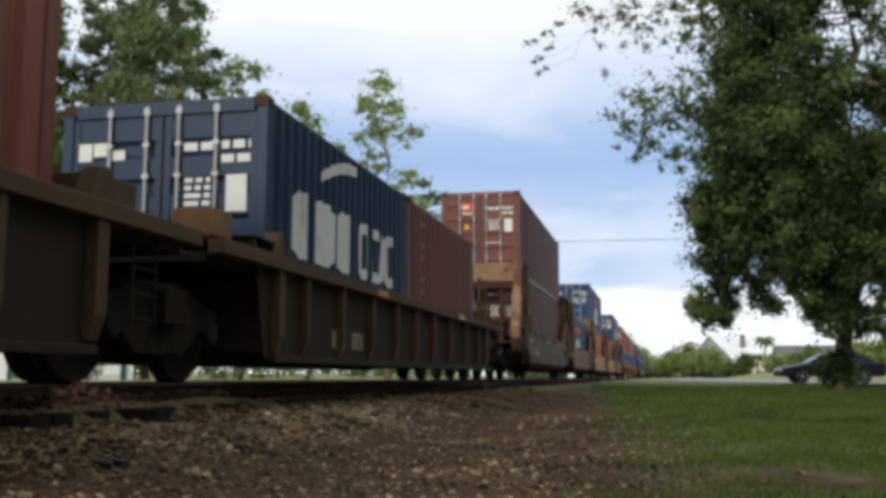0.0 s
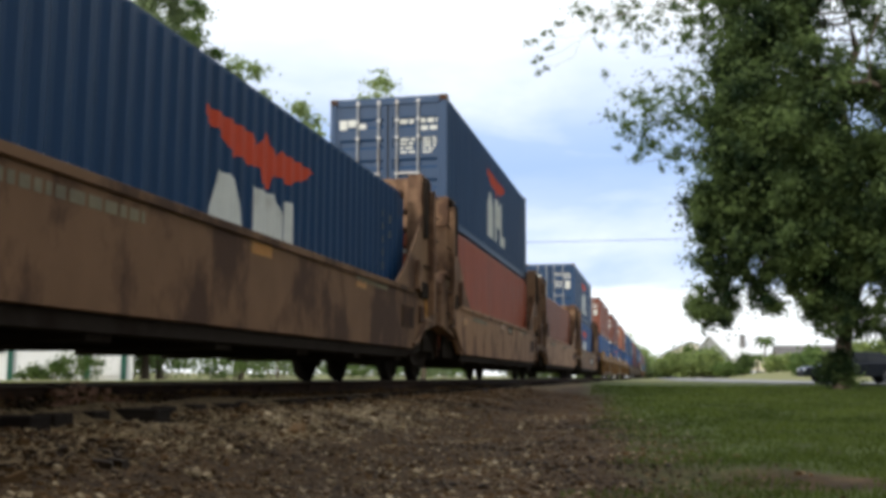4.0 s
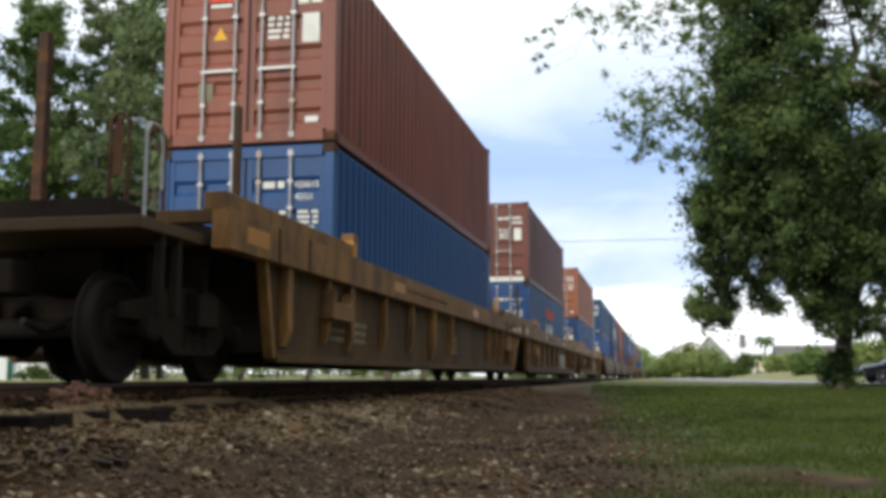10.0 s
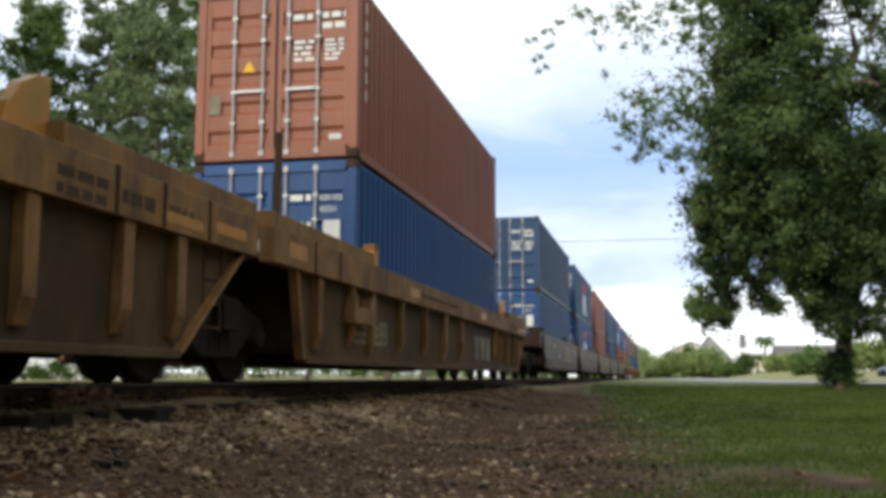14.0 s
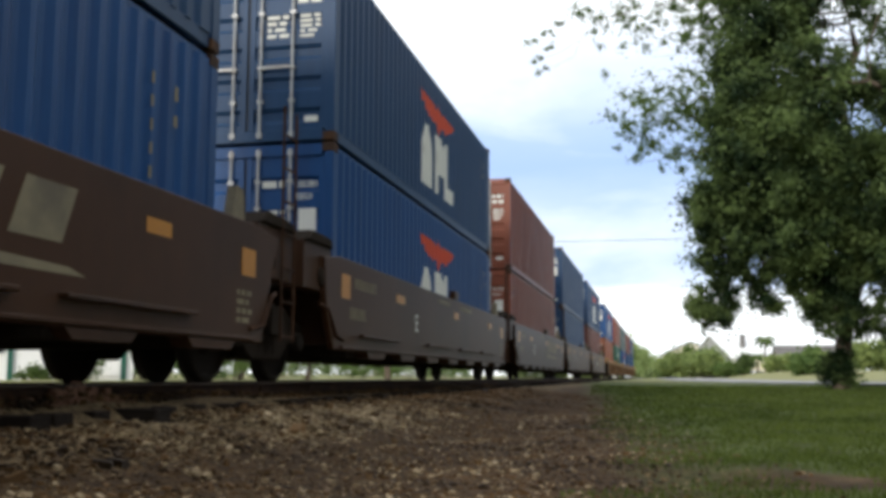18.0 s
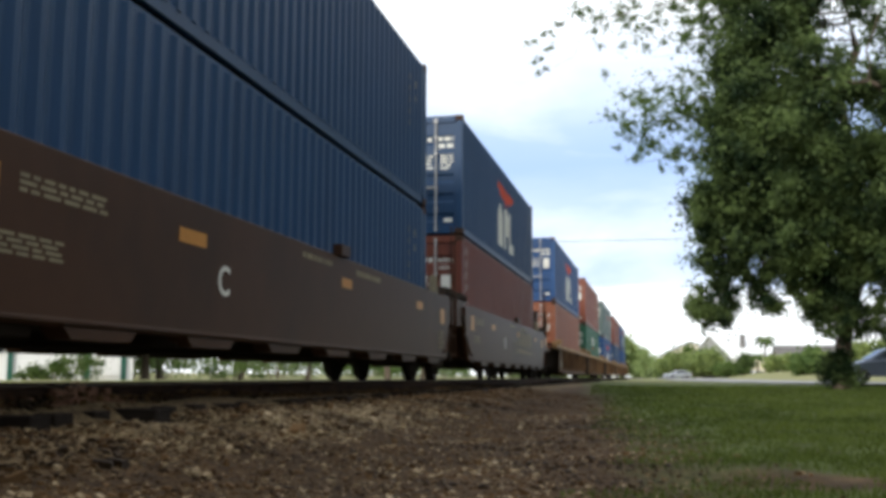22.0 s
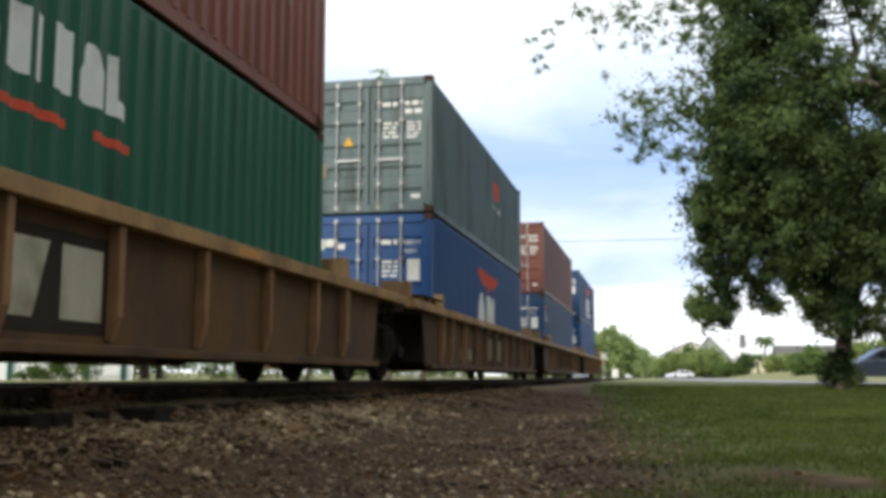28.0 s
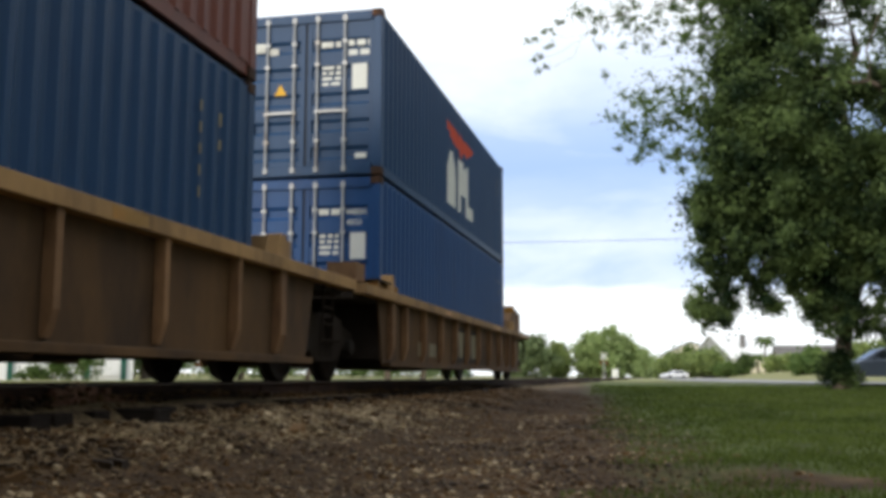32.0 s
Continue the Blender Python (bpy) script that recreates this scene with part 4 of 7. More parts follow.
def bulkhead_unit(paint, side_paint, label, sn, j0, j1, front, rear, number=""):
    """Well unit with tall bulkheads at both ends."""
    ob = thing("well_car", label, "rail car", (TX, sn, 0), "well cars of the train")
    ya, yb = 0.1, 12.09
    for sx in (-1, 1):
        a, b = sorted((sx * 1.36, sx * 1.44))
        out = [(ya + 0.1, 0.5), (yb - 0.1, 0.5), (yb + 0.35, 0.85), (yb + 0.6, 1.43), (-0.6, 1.43), (-0.35, 0.85)]
        side = part("side_wall", cached(("bulk_side", sx), lambda: Shape().prism("x", out, a, b), 0.008), side_paint, ob)
        boxed("bottom_sill", (*sorted((sx * 1.2, sx * 1.4)), ya + 0.3, yb - 0.3, 0.36, 0.5), M_GRIME, ob)
        boxed("top_chord", (*sorted((sx * 1.35, sx * 1.47)), 0.3, 11.9, 1.37, 1.45), side_paint, ob)
        for k, d in enumerate((1, -1)):
            e0, e1 = (-1.5, -0.42) if k == 0 else (12.61, 13.65)
            inner = e1 if k == 0 else e0
            outer = e0 if k == 0 else e1
            post = [(outer, 0.95), (inner + d * 0.25, 0.75), (inner + d * 0.1, 3.42), (outer + d * 0.55, 3.42), (outer + d * 0.5, 2.0), (outer, 1.75)]
            if k == 0 and front == "end":
                post = [(-1.95, 1.0), (inner + d * 0.25, 0.75), (inner + d * 0.1, 3.42), (-1.3, 3.42), (-1.42, 2.7), (-2.02, 1.48)]
            part("bulkhead_post", cached(("bulk_post", sx, k, front), lambda: Shape().prism("x", post, *sorted((sx * 1.2, sx * 1.45))), 0.015), paint, ob)
            gus = [(inner, 1.43), (inner + d * 1.75, 1.43), (inner + d * 1.2, 1.75), (inner + d * 0.25, 2.5), (inner, 2.95)]
            part("gusset", cached(("gusset", sx, k), lambda: Shape().prism("x", gus, *sorted((sx * 1.41, sx * 1.455))), 0.006), paint, ob)
            rib = outer + d * 0.62
            boxed("post_rib", (*sorted((sx * 1.45, sx * 1.56)), rib - 0.05, rib + 0.05, 1.1, 3.2), paint, ob)
            for zz in (1.2, 1.6, 2.0, 2.4, 2.8, 3.15):
                rung(ob, (sx * 1.5, min(outer + d * 0.1, rib), zz), abs(rib - outer - d * 0.1), M_CAST)
            boxed("bracket", (*sorted((sx * 1.45, sx * 1.5)), inner - 0.26, inner + 0.2, 1.34, 1.6), M_GRIME, ob, "black greasy bracket")
            part("bracket_arm", cached(("bracket_arm", sx, d), lambda: Shape().prism("x", [(0, 0), (d * 0.16, 0.04), (d * 0.14, 0.5), (d * 0.02, 0.46)], *sorted((sx * 1.455, sx * 1.53))), 0.006), paint, ob, "", (0, inner + d * 0.42, 1.42))
            part("reflective_strip", bars_x([(*sorted((outer + d * 0.74, outer + d * 0.94)), 1.04, 1.36)], 1.451 if sx > 0 else -1.454).mesh("reflective_strip"), M_REFLEX, ob, "amber reflective strip")
            part("pale_plate", bars_x([(*sorted((outer + d * 0.5, outer + d * 0.62)), 1.72, 1.86)], 1.451 if sx > 0 else -1.454).mesh("pale_plate"), M_CREAM, ob, "small pale plate")
            part("edge_pipe", cached(("edge_pipe", sx, d), lambda: Shape().tube([(sx * 1.48, d * 0.75, 0.56), (sx * 1.48, d * 0.5, 0.6), (sx * 1.48, d * 0.2, 0.78), (sx * 1.48, d * -0.1, 0.97), (sx * 1.48, d * -0.5, 0.99)], 0.03, 7)), paint, ob, "bent steel pipe", (0, inner, 0))
            boxed("latch_hook", (*sorted((sx * 1.45, sx * 1.52)), *sorted((inner + d * 0.05, inner - d * 0.1)), 2.35, 3.3), M_GRIME, ob, "black latch gear")
            if k == 1:
                boxed("data_plate", (*sorted((sx * 1.445, sx * 1.452)), 11.24, 11.98, 0.82, 1.15), M_RUST_DARK, side, "dark rust-brown plate", 0.0)
            boxed("hinge_plate", (*sorted((sx * 1.45, sx * 1.475)), inner - 0.3, inner + 0.05, 0.95, 1.2), M_RUST_DARK, ob)
            boxed("tie_strap", (*sorted((sx * 1.45, sx * 1.49)), *sorted((outer + d * 0.1, inner)), 1.86, 1.9), M_RUST_DARK, ob)
    for k, (y0, y1) in enumerate(((-1.0, -0.45), (12.64, 13.2))):
        boxed("bulkhead_beam", (-1.45, 1.45, y0, y1, 2.84, 3.38), paint, ob)
        boxed("joint_housing", (-1.15, 1.15, *((y0 - 0.5, y0 + 0.15) if k == 0 else (y1 - 0.15, y1 + 0.5)), 0.5, 0.98), M_GRIME, ob, "black joint housing")
        boxed("bulkhead_sheet", (-1.2, 1.2, y0 + 0.2, y1 - 0.2, 0.42, 1.45), M_RUST_DARK, ob, "dark rusty end sheet")
        boxed("end_platform", (-1.3, 1.3, y0 - (0.7 if k == 0 else -0.1), y1 + (0.7 if k == 1 else -0.1), 1.0, 1.08), M_GRIME, ob)
        boxed("centre_sill", (-0.3, 0.3, y0 - (0.6 if k == 0 else 0.0), y1 + (0.6 if k == 1 else 0), 0.72, 1.0), M_GRIME, ob)
        boxed("diagonal_brace", (-0.9, -0.75, y0 + 0.1, y1 - 0.1, 1.6, 2.9), paint, ob)
    for sx in (-1, 1):
        for p, q in ((-0.7, 0.7), (11.5, 12.9)):
            boxed("end_skirt", (*sorted((sx * 1.24, sx * 1.3)), p, q, 0.42, 0.95), M_GRIME, ob, "black end skirt")
    well_floor(ob, ya, yb, 0.36)
    sx = 1.44
    if side_paint is M_RUST:
        plate = part("notice_plate", bars_x([(6.6, 7.45, 1.16, 1.34)], sx).mesh("notice_plate"), M_RUST_DARK, ob, "dark notice plate")
        stuff(part("notice_bars", bars_x([(6.65, 6.95, 1.19, 1.31), (7.0, 7.3, 1.19, 1.31)], sx + 0.003).mesh("notice_bars"), M_CREAM, plate, "faded pale notices"))
    strips([(0.6, 1.0, 1.1, 1.22), (5.46, 5.98, 1.24, 1.36), (8.9, 9.35, 1.22, 1.32)], sx, ob)
    stuff(part("printed_text", bars_x(text_rows(1.6, 3.4, 1.3, 1, 0.09, 4) + text_rows(8.9, 10.4, 1.36, 1, 0.07, 6), sx).mesh("printed_text"), M_CREAM, ob, "faded white printed text"))
    if number == "dark":
        part("number_panel", bars_x([(7.5, 9.9, 0.74, 1.14)], sx).mesh("number_panel"), M_GRIME, ob, "black number panel")
        stuff(part("owner_bars", bars_x(text_rows(7.6, 8.45, 1.06, 1, 0.22, 12), sx + 0.003).mesh("owner_bars"), M_GALV, ob, "pale owner mark"))
        lettering("car_number", "620070", 0.3, M_GALV, ob, (sx + 0.004, 8.55, 0.83), "x", "pale car number")
    elif number:
        stuff(part("owner_bars", bars_x(text_rows(0.5, 1.5, 0.98, 1, 0.26, 12), sx).mesh("owner_bars"), M_CREAM, ob, "white owner mark"))
        lettering("car_number", number, 0.34, M_STENCIL, ob, (sx + 0.002, 1.72, 0.73), "x", "white car number")
        stuff(part("chalk_scrawl", bars_x([(3.7 + 0.34 * k + 0.06 * (k % 3), 3.76 + 0.34 * k + 0.06 * (k % 3), 0.8 + 0.1 * (k % 4), 1.1 + 0.06 * (k % 5)) for k in range(12)] + [(7.2 + 0.11 * k + 0.05 * math.sin(k * 2.1), 7.24 + 0.11 * k + 0.06 * math.cos(k * 1.7), 0.98 + 0.09 * math.sin(k * 1.3), 1.16 + 0.1 * math.cos(k * 2.3)) for k in range(19)] + [(7.25 + 0.22 * k, 7.42 + 0.22 * k, 1.02 + 0.1 * math.sin(k * 2.6), 1.05 + 0.1 * math.sin(k * 2.6)) for k in range(9)], sx).mesh("chalk_scrawl"), M_CREAM, ob, "pale scrawled marks"))
    truck(ob, j0 if front == "joint" else -1.9)
    if front == "end":
        coupler(ob, -2.6, -1)
        boxed("lower_beam", (-1.3, 1.19, -1.5, -1.18, 1.22, 1.6), M_RUST_DARK, ob, "dark rusty cross beam")
        boxed("beam_flange", (-1.3, 1.19, -1.62, -1.15, 1.6, 1.63), M_RUST_DARK, ob)
        boxed("under_beam", (-1.2, 1.19, -1.0, -0.7, 2.62, 2.83), M_RUST_DARK, ob)
        for xx, z0, z1, w in ((0.27, 1.0, 2.87, 0.05), (0.44, 1.0, 2.8, 0.03), (0.9, 0.95, 2.5, 0.055), (1.02, 1.6, 2.45, 0.025), (-0.35, 1.0, 2.7, 0.05)):
            boxed("brake_post", (xx - w, xx + w, -1.75, -1.75 + 2 * w, z0, z1), M_RUST_DARK, ob, "rust-red upright")
        boxed("deck_plate", (-1.3, 1.3, -2.45, -1.6, 0.98, 1.04), M_RUST_DARK, ob)
        for sx in (-1, 1):
            part("side_bracket", cached(("side_bracket", sx), lambda: Shape().prism("x", [(-2.47, 0.82), (-2.44, 1.1), (-2.2, 1.16), (-1.9, 1.17), (-1.5, 1.12), (-1.1, 1.03), (-0.6, 1.02), (-0.55, 0.82)], *sorted((sx * 1.3, sx * 1.48))), 0.02), M_RUST_DARK, ob, "dark rusty side bracket")
            boxed("step", (*sorted((sx * 1.2, sx * 1.5)), -2.5, -0.9, 0.74, 0.8), M_GRIME, ob)
            part("air_hose", Shape().tube([Vector((sx * 1.42, -1.5, 0.85)), Vector((sx * 1.46, -1.35, 0.72)), Vector((sx * 1.46, -1.2, 0.6)), Vector((sx * 1.44, -1.1, 0.48))], 0.035).mesh("air_hose"), PAINT["brown"], ob, "red-brown air hose")
            # flat dark plate on the post paints the shade of a recess
            boxed("recess_plate", (*sorted((sx * 1.45, sx * 1.462)), -1.7, -1.15, 1.2, 1.42), M_GRIME, ob, "dark plate standing for a shaded recess")
        boxed("draft_plate", (-1.0, 1.0, -2.3, -2.22, 0.6, 1.0), M_GRIME, ob)
        part("cut_lever", Shape().rod((0.1, -2.5, 0.6), (0.1, -2.48, 1.05), 0.03, 6).rod((0.75, -2.5, 0.62), (0.75, -2.48, 1.05), 0.03, 6).mesh("cut_lever"), M_CAST, ob)
    if rear == "end":
        truck(ob, 12.192 + 1.85)
        coupler(ob, 14.85, 1)
        grab_iron(ob, 1.4, 14.1, 0.45, 1.05, 0.4)
        boxed("end_deck", (-1.35, 1.35, 13.3, 14.75, 1.06, 1.16), M_GRIME, ob)
        boxed("brake_stand", (0.2, 0.34, 14.45, 14.6, 1.16, 2.55), M_CAST, ob)
        rail_loop(ob, 0.75, 14.6, 1.16, 1.95, 0.45)
        rail_loop(ob, -0.9, 14.6, 1.16, 1.9, 0.4)
    return ob


def smooth_unit(label, sn, j0, j1, front, rear, letter="", emblem=None):
    """Well unit with plain deep sides and low ends."""
    ob = thing("well_car", label, "rail car", (TX, sn, 0), "well cars of the train")
    for sx in (-1, 1):
        a, b = sorted((sx * 1.38, sx * 1.46))
        out = [(-0.62, 0.38), (12.82, 0.38), (12.95, 0.8), (13.2, 1.45), (12.6, 1.52), (-0.4, 1.52), (-1.0, 1.45), (-0.9, 0.8)]
        side = part("side_wall", cached(("smooth_side", sx), lambda: Shape().prism("x", out, a, b), 0.01), M_DARKCAR, ob)
        for k in range(7):
            y = 0.7 + k * 1.75
            part("side_foot", cached(("side_foot", sx), lambda: Shape().prism("x", [(0, 0.38), (0.95, 0.38), (0.85, 0.3), (0.1, 0.3)], *sorted((sx * 1.3, sx * 1.48)))), M_DARKCAR, side, "", (0, y, 0))
        if letter in "AE":
            for y in (0.4, 4.2, 7.0, 9.4):
                boxed("side_flange", (*sorted((sx * 1.46, sx * 1.53)), y, y + 1.9, 0.56, 0.595), M_DARKCAR, side)
        boxed("lower_ledge", (*sorted((sx * 1.46, sx * 1.5)), -0.4, 12.6, 0.395, 0.43), M_DARKCAR, side)
        for k, (p, q, d) in enumerate(((-1.55, -0.6, -1), (12.8, 13.75, 1))):
            boxed("end_arm", (*sorted((sx * 1.1, sx * 1.4)), p, q, 1.05, 1.58), M_DARKCAR, ob)
            part("arm_cap", cached(("arm_cap", sx, k), lambda: Shape().prism("x", [(p, 1.58), (q, 1.58), (q - 0.1, 1.7), (p + 0.2, 1.72)], *sorted((sx * 0.95, sx * 1.44))), 0.02), M_GRIME, ob)
        boxed("tool_box", (*sorted((sx * 0.7, sx * 1.15)), -0.5, -0.2, 1.6, 1.8), M_CREAM, ob, "pale yellow guide block")
        part("guide_cone", cached(("guide_cone", sx), lambda: Shape().prism("x", [(0, 0), (0.28, 0), (0.22, 0.34), (0.1, 0.36)], *sorted((sx * 1.22, sx * 1.34))), 0.01), M_CREAM, ob, "pale guide", (0, 12.35, 1.52))
        for k, yy in enumerate((-0.95, 13.1)):
            part("arm_knuckle", cached(("arm_knuckle", sx), lambda: Shape().lathe([(sx * 1.36, 0.13), (sx * 1.42, 0.12), (sx * 1.45, 0.07)], "x", 12)), M_GRIME, ob, "round greasy pivot", (0, yy, 1.22))
            part("edge_pipe", cached(("bn_pipe", sx, k), lambda: Shape().tube([(sx * 1.47, 0, 0.5), (sx * 1.48, (0.3, -0.3)[k] * -1, 0.55), (sx * 1.46, (0.55, -0.55)[k] * -1, 0.85), (sx * 1.42, (0.75, -0.75)[k] * -1, 0.9)], 0.022, 6)), M_RUST_DARK, ob, "bent brake pipe", (0, (-0.3, 12.5)[k], 0))
        stuff(part("load_mark", cached(("load_mark", sx), lambda: bars_x(text_rows(12.2, 12.55, 0.86, 4, 0.05, 31), 1.461 if sx > 0 else -1.464)), M_CREAM, ob, "small faded stencilled mark"))
        grab_iron(ob, sx * 1.43, 13.38, 0.42, 2.9 if sx > 0 else 1.6, 0.36, M_RUST_DARK, 7)
        boxed("lift_lug", (*sorted((sx * 1.4, sx * 1.52)), 6.4, 6.75, 1.52, 1.66), M_DARKCAR, side)
    boxed("end_wall", (-1.38, 1.38, -0.5, -0.42, 0.45, 1.5), M_DARKCAR, ob)
    boxed("end_wall", (-1.38, 1.38, 12.62, 12.7, 0.45, 1.5), M_DARKCAR, ob)
    end_platform(ob, -1.55, -0.5, 1.15, M_GRIME, True)
    end_platform(ob, 12.7, 13.75, 1.15, M_GRIME, True)
    well_floor(ob, -0.4, 12.6, 0.36)
    x = 1.46
    strips(([] if letter == "A" else [(-0.35, 0.0, 1.02, 1.32)]) + [(2.3, 2.8, 1.15, 1.27), (6.6, 7.0, 1.15, 1.27), (10.5, 10.9, 1.15, 1.27), (12.3, 12.62, 1.0, 1.26)], x, ob)
    stuff(part("printed_text", bars_x(text_rows(0.2, 1.2, 1.3, 3, 0.027, 4) + text_rows(0.0, 0.7, 0.92, 4, 0.022, 6) + text_rows(7.2, 8.4, 1.42, 1, 0.07, 9) + text_rows(5.2, 6.2, 1.42, 1, 0.06, 8), x).mesh("printed_text"), M_CREAM, ob, "faded white printed text"))
    if letter:
        lettering("unit_letter", letter, 0.37, M_WHITE, ob, (x + 0.002, {"E": 3.46, "C": 3.05, "D": 3.15}.get(letter, 4.25), 0.78), "x", "white unit letter")
    if emblem:
        y = emblem - 0.5
        stuff(part("data_panel", bars_x([(y - 0.75, y - 0.3, 1.0, 1.02), (y - 0.75, y - 0.3, 0.68, 0.7), (y - 0.75, y - 0.73, 0.7, 1.0), (y - 0.32, y - 0.3, 0.7, 1.0), (y - 0.66, y - 0.4, 0.9, 0.95), (y - 0.66, y - 0.4, 0.8, 0.84)], x).mesh("data_panel"), M_CREAM, ob, "small outlined data panel"))
        marks = Shape()
        for k in range(4):
            p = y + 0.78 * k
            marks.prism("x", [(p, 0.92), (p + 0.56, 0.92), (p + 0.72, 1.3), (p + 0.16, 1.3)], x, x + 0.003)
        stuff(part("owner_mark", marks.mesh("owner_mark"), M_CREAM, ob, "row of faded cream slanted blocks"))
        part("owner_stripe", cached(("owner_stripe", y), lambda: Shape().prism("x", [(y - 0.2, 0.72), (y + 3.2, 0.72), (y + 3.0, 0.77), (y, 0.86)], x, x + 0.003)), M_CREAM, ob, "faded cream stripe")
    truck(ob, j0 if front == "joint" else -1.85)
    if front == "end":
        coupler(ob, -2.5, -1)
        rail_loop(ob, 0.4, -1.5, 1.15, 2.1, 0.5)
    if rear == "end":
        truck(ob, 12.192 + 1.85)
        coupler(ob, 14.8, 1)
        rail_loop(ob, 0.3, 13.7, 1.15, 2.2, 0.6)
        ring = Shape()
        ring.tube([(0.9 + 0.27 * math.cos(math.pi * i / 9), 13.8, 2.0 + 0.27 * math.sin(math.pi * i / 9)) for i in range(18)], 0.018, 6, True)
        boxed("brake_spoke", (0.64, 1.16, 13.79, 13.81, 1.985, 2.015), M_CAST, ob)
        boxed("brake_spoke", (0.885, 0.915, 13.775, 13.789, 1.74, 2.26), M_CAST, ob)
        part("brake_wheel", ring.mesh("brake_wheel"), M_CAST, ob, "rusty brake wheel")
        boxed("brake_housing", (0.62, 1.2, 13.3, 13.72, 1.6, 2.3), M_DARKCAR, ob)
        for sx in (-1, 1):
            part("end_side", cached(("end_side", sx), lambda: Shape().prism("x", [(12.95, 0.9), (14.1, 0.95), (14.1, 1.44), (12.6, 1.52)], *sorted((sx * 1.36, sx * 1.44))), 0.01), M_DARKCAR, ob)
        boxed("end_deck", (-1.36, 1.36, 13.75, 14.85, 1.0, 1.14), M_GRIME, ob)
        boxed("deck_hanger", (1.26, 1.34, 14.3, 14.38, 0.6, 1.0), M_GRIME, ob)
        boxed("deck_hanger", (1.26, 1.34, 14.7, 14.78, 0.6, 1.0), M_GRIME, ob)
        boxed("deck_step", (1.2, 1.36, 14.28, 14.8, 0.56, 0.6), M_GRIME, ob)
        strips([(13.5, 14.05, 1.12, 1.36)], 1.44, ob)
        rail_loop(ob, 1.0, 14.75, 1.22, 2.2, 0.36)
        rail_loop(ob, -1.3, 14.75, 1.22, 2.1, 0.4)
        boxed("valve_box", (0.2, 0.9, 13.8, 14.3, 1.22, 1.75), M_DARKCAR, ob)
    return ob


# ---------------------------------------------------------------- the train, car by car
TRAIN = []
LOW = 0.47


def load(y, low="", high="", low_marks="", high_marks="", number="", front="", high_front="", seed=0, pale=False):
    names = {"blue": "blue", "navy": "dark navy blue", "brown": "oxide-brown", "maroon": "dark maroon-brown", "orange": "faded orange-brown", "rust": "faded rust-brown", "green": "dark green", "grey": "faded grey-green"}
    extra = {"logo": " with red emblem, white wordmark", "small": " with a small red mark", "green": " with white wordmark", "square": " with a red square emblem", "column": " with white side characters", "label": " with a small blue side label", "word": " with a large white wordmark", "": ""}
    if low:
        TRAIN.append(container("shipping_container", low, names[low] + " container" + extra[low_marks] + " in the well", y, LOW, marks=low_marks, number=number, front=front, seed=seed))
    if high:
        TRAIN.append(container("shipping_container", high, names[high] + " container" + extra[high_marks] + " stacked on top", y, LOW + CH + 0.03, marks=high_marks, front=high_front, seed=seed + 1, pale_sill=pale))


OLD_LABEL = "dirty tan well car unit with ribbed low sides"
LONG_LABEL = "weathered yellow well car unit with ribbed sides"
BULK_LABEL = "rust-stained tan well car unit with tall bulkheads"
PLAIN_LABEL = "dark brown well car unit with smooth deep sides"
S = {-1: -166.1, 0: -150.1, 1: -130.1, 2: -114.5, 3: -98.89, 4: -83.42, 5: -67.95, 6: -45.97, 7: -26.2, 8: -6.17, 9: 15.61, 10: 31.28, 11: 47.1,
     12: 62.73, 13: 78.35, 14: 97.89, 15: 114.96, 16: 133.29, 17: 151.67, 18: 168.67}

# older ribbed pair leading
TRAIN.append(ribbed_unit(True, OLD_LABEL, S[-1], -3.0, 14.1, "joint", "joint", "plain", grimy=True))
load(S[-1], "brown", low_marks="column", seed=2)
TRAIN.append(ribbed_unit(True, OLD_LABEL, S[0], -1.9, 14.75, "joint", "end", "plain", grimy=True))
TRAIN.append(container("shipping_container", "ink", "short dark navy container with a large white wordmark", S[0], LOW, 6.058, "word", seed=4, front="logo"))
TRAIN.append(container("shipping_container", "maroon", "short dark maroon-brown corrugated steel container in the well", S[0] + 6.134, LOW, 6.058, "wide", seed=5))
# five bulkhead units
B_PAINT = {1: (M_RUST_BULK, M_RUST_GREY, "620070"), 2: (M_RUST_BULK, M_RUST_BROWN, ""), 3: (M_RUST_BULK, M_RUST, ""), 4: (M_RUST_BULK, M_RUST, ""), 5: (M_RUST_BULK, M_RUST_BROWN, "dark")}
for i in range(1, 6):
    a, b, num = B_PAINT[i]
    TRAIN.append(bulkhead_unit(a, b, BULK_LABEL, S[i], -1.7, 13.9, "end" if i == 1 else "joint", "end" if i == 5 else "joint", num))
load(S[1], "maroon", "maroon", "label", front="square", high_front="red", seed=6)
load(S[2], "navy", low_marks="logo", seed=3)
load(S[3], "orange", "navy", high_marks="logo", seed=8, high_front="logo")
load(S[4], "rust", seed=1)
load(S[5], "blue", "navy", "logo", "logo", seed=4, high_front="logo")
# three long ribbed units
TRAIN.append(ribbed_unit(False, LONG_LABEL, S[6], -3.85, 16.0, "end", "joint", "plain"))
TRAIN.append(ribbed_unit(False, LONG_LABEL, S[7], -3.8, 16.1, "joint", "joint", "25"))
TRAIN.append(ribbed_unit(False, LONG_LABEL, S[8], -3.95, 15.9, "joint", "end", "faint"))
load(S[6], "blue", "brown", number="425615 8", high_front="red", seed=6)
load(S[7], "blue", "maroon", "logo", "column", number="412303 8", high_front="square", seed=3, pale=True)
load(S[8], "blue", "rust", high_marks="column", number="435102 8", seed=5)
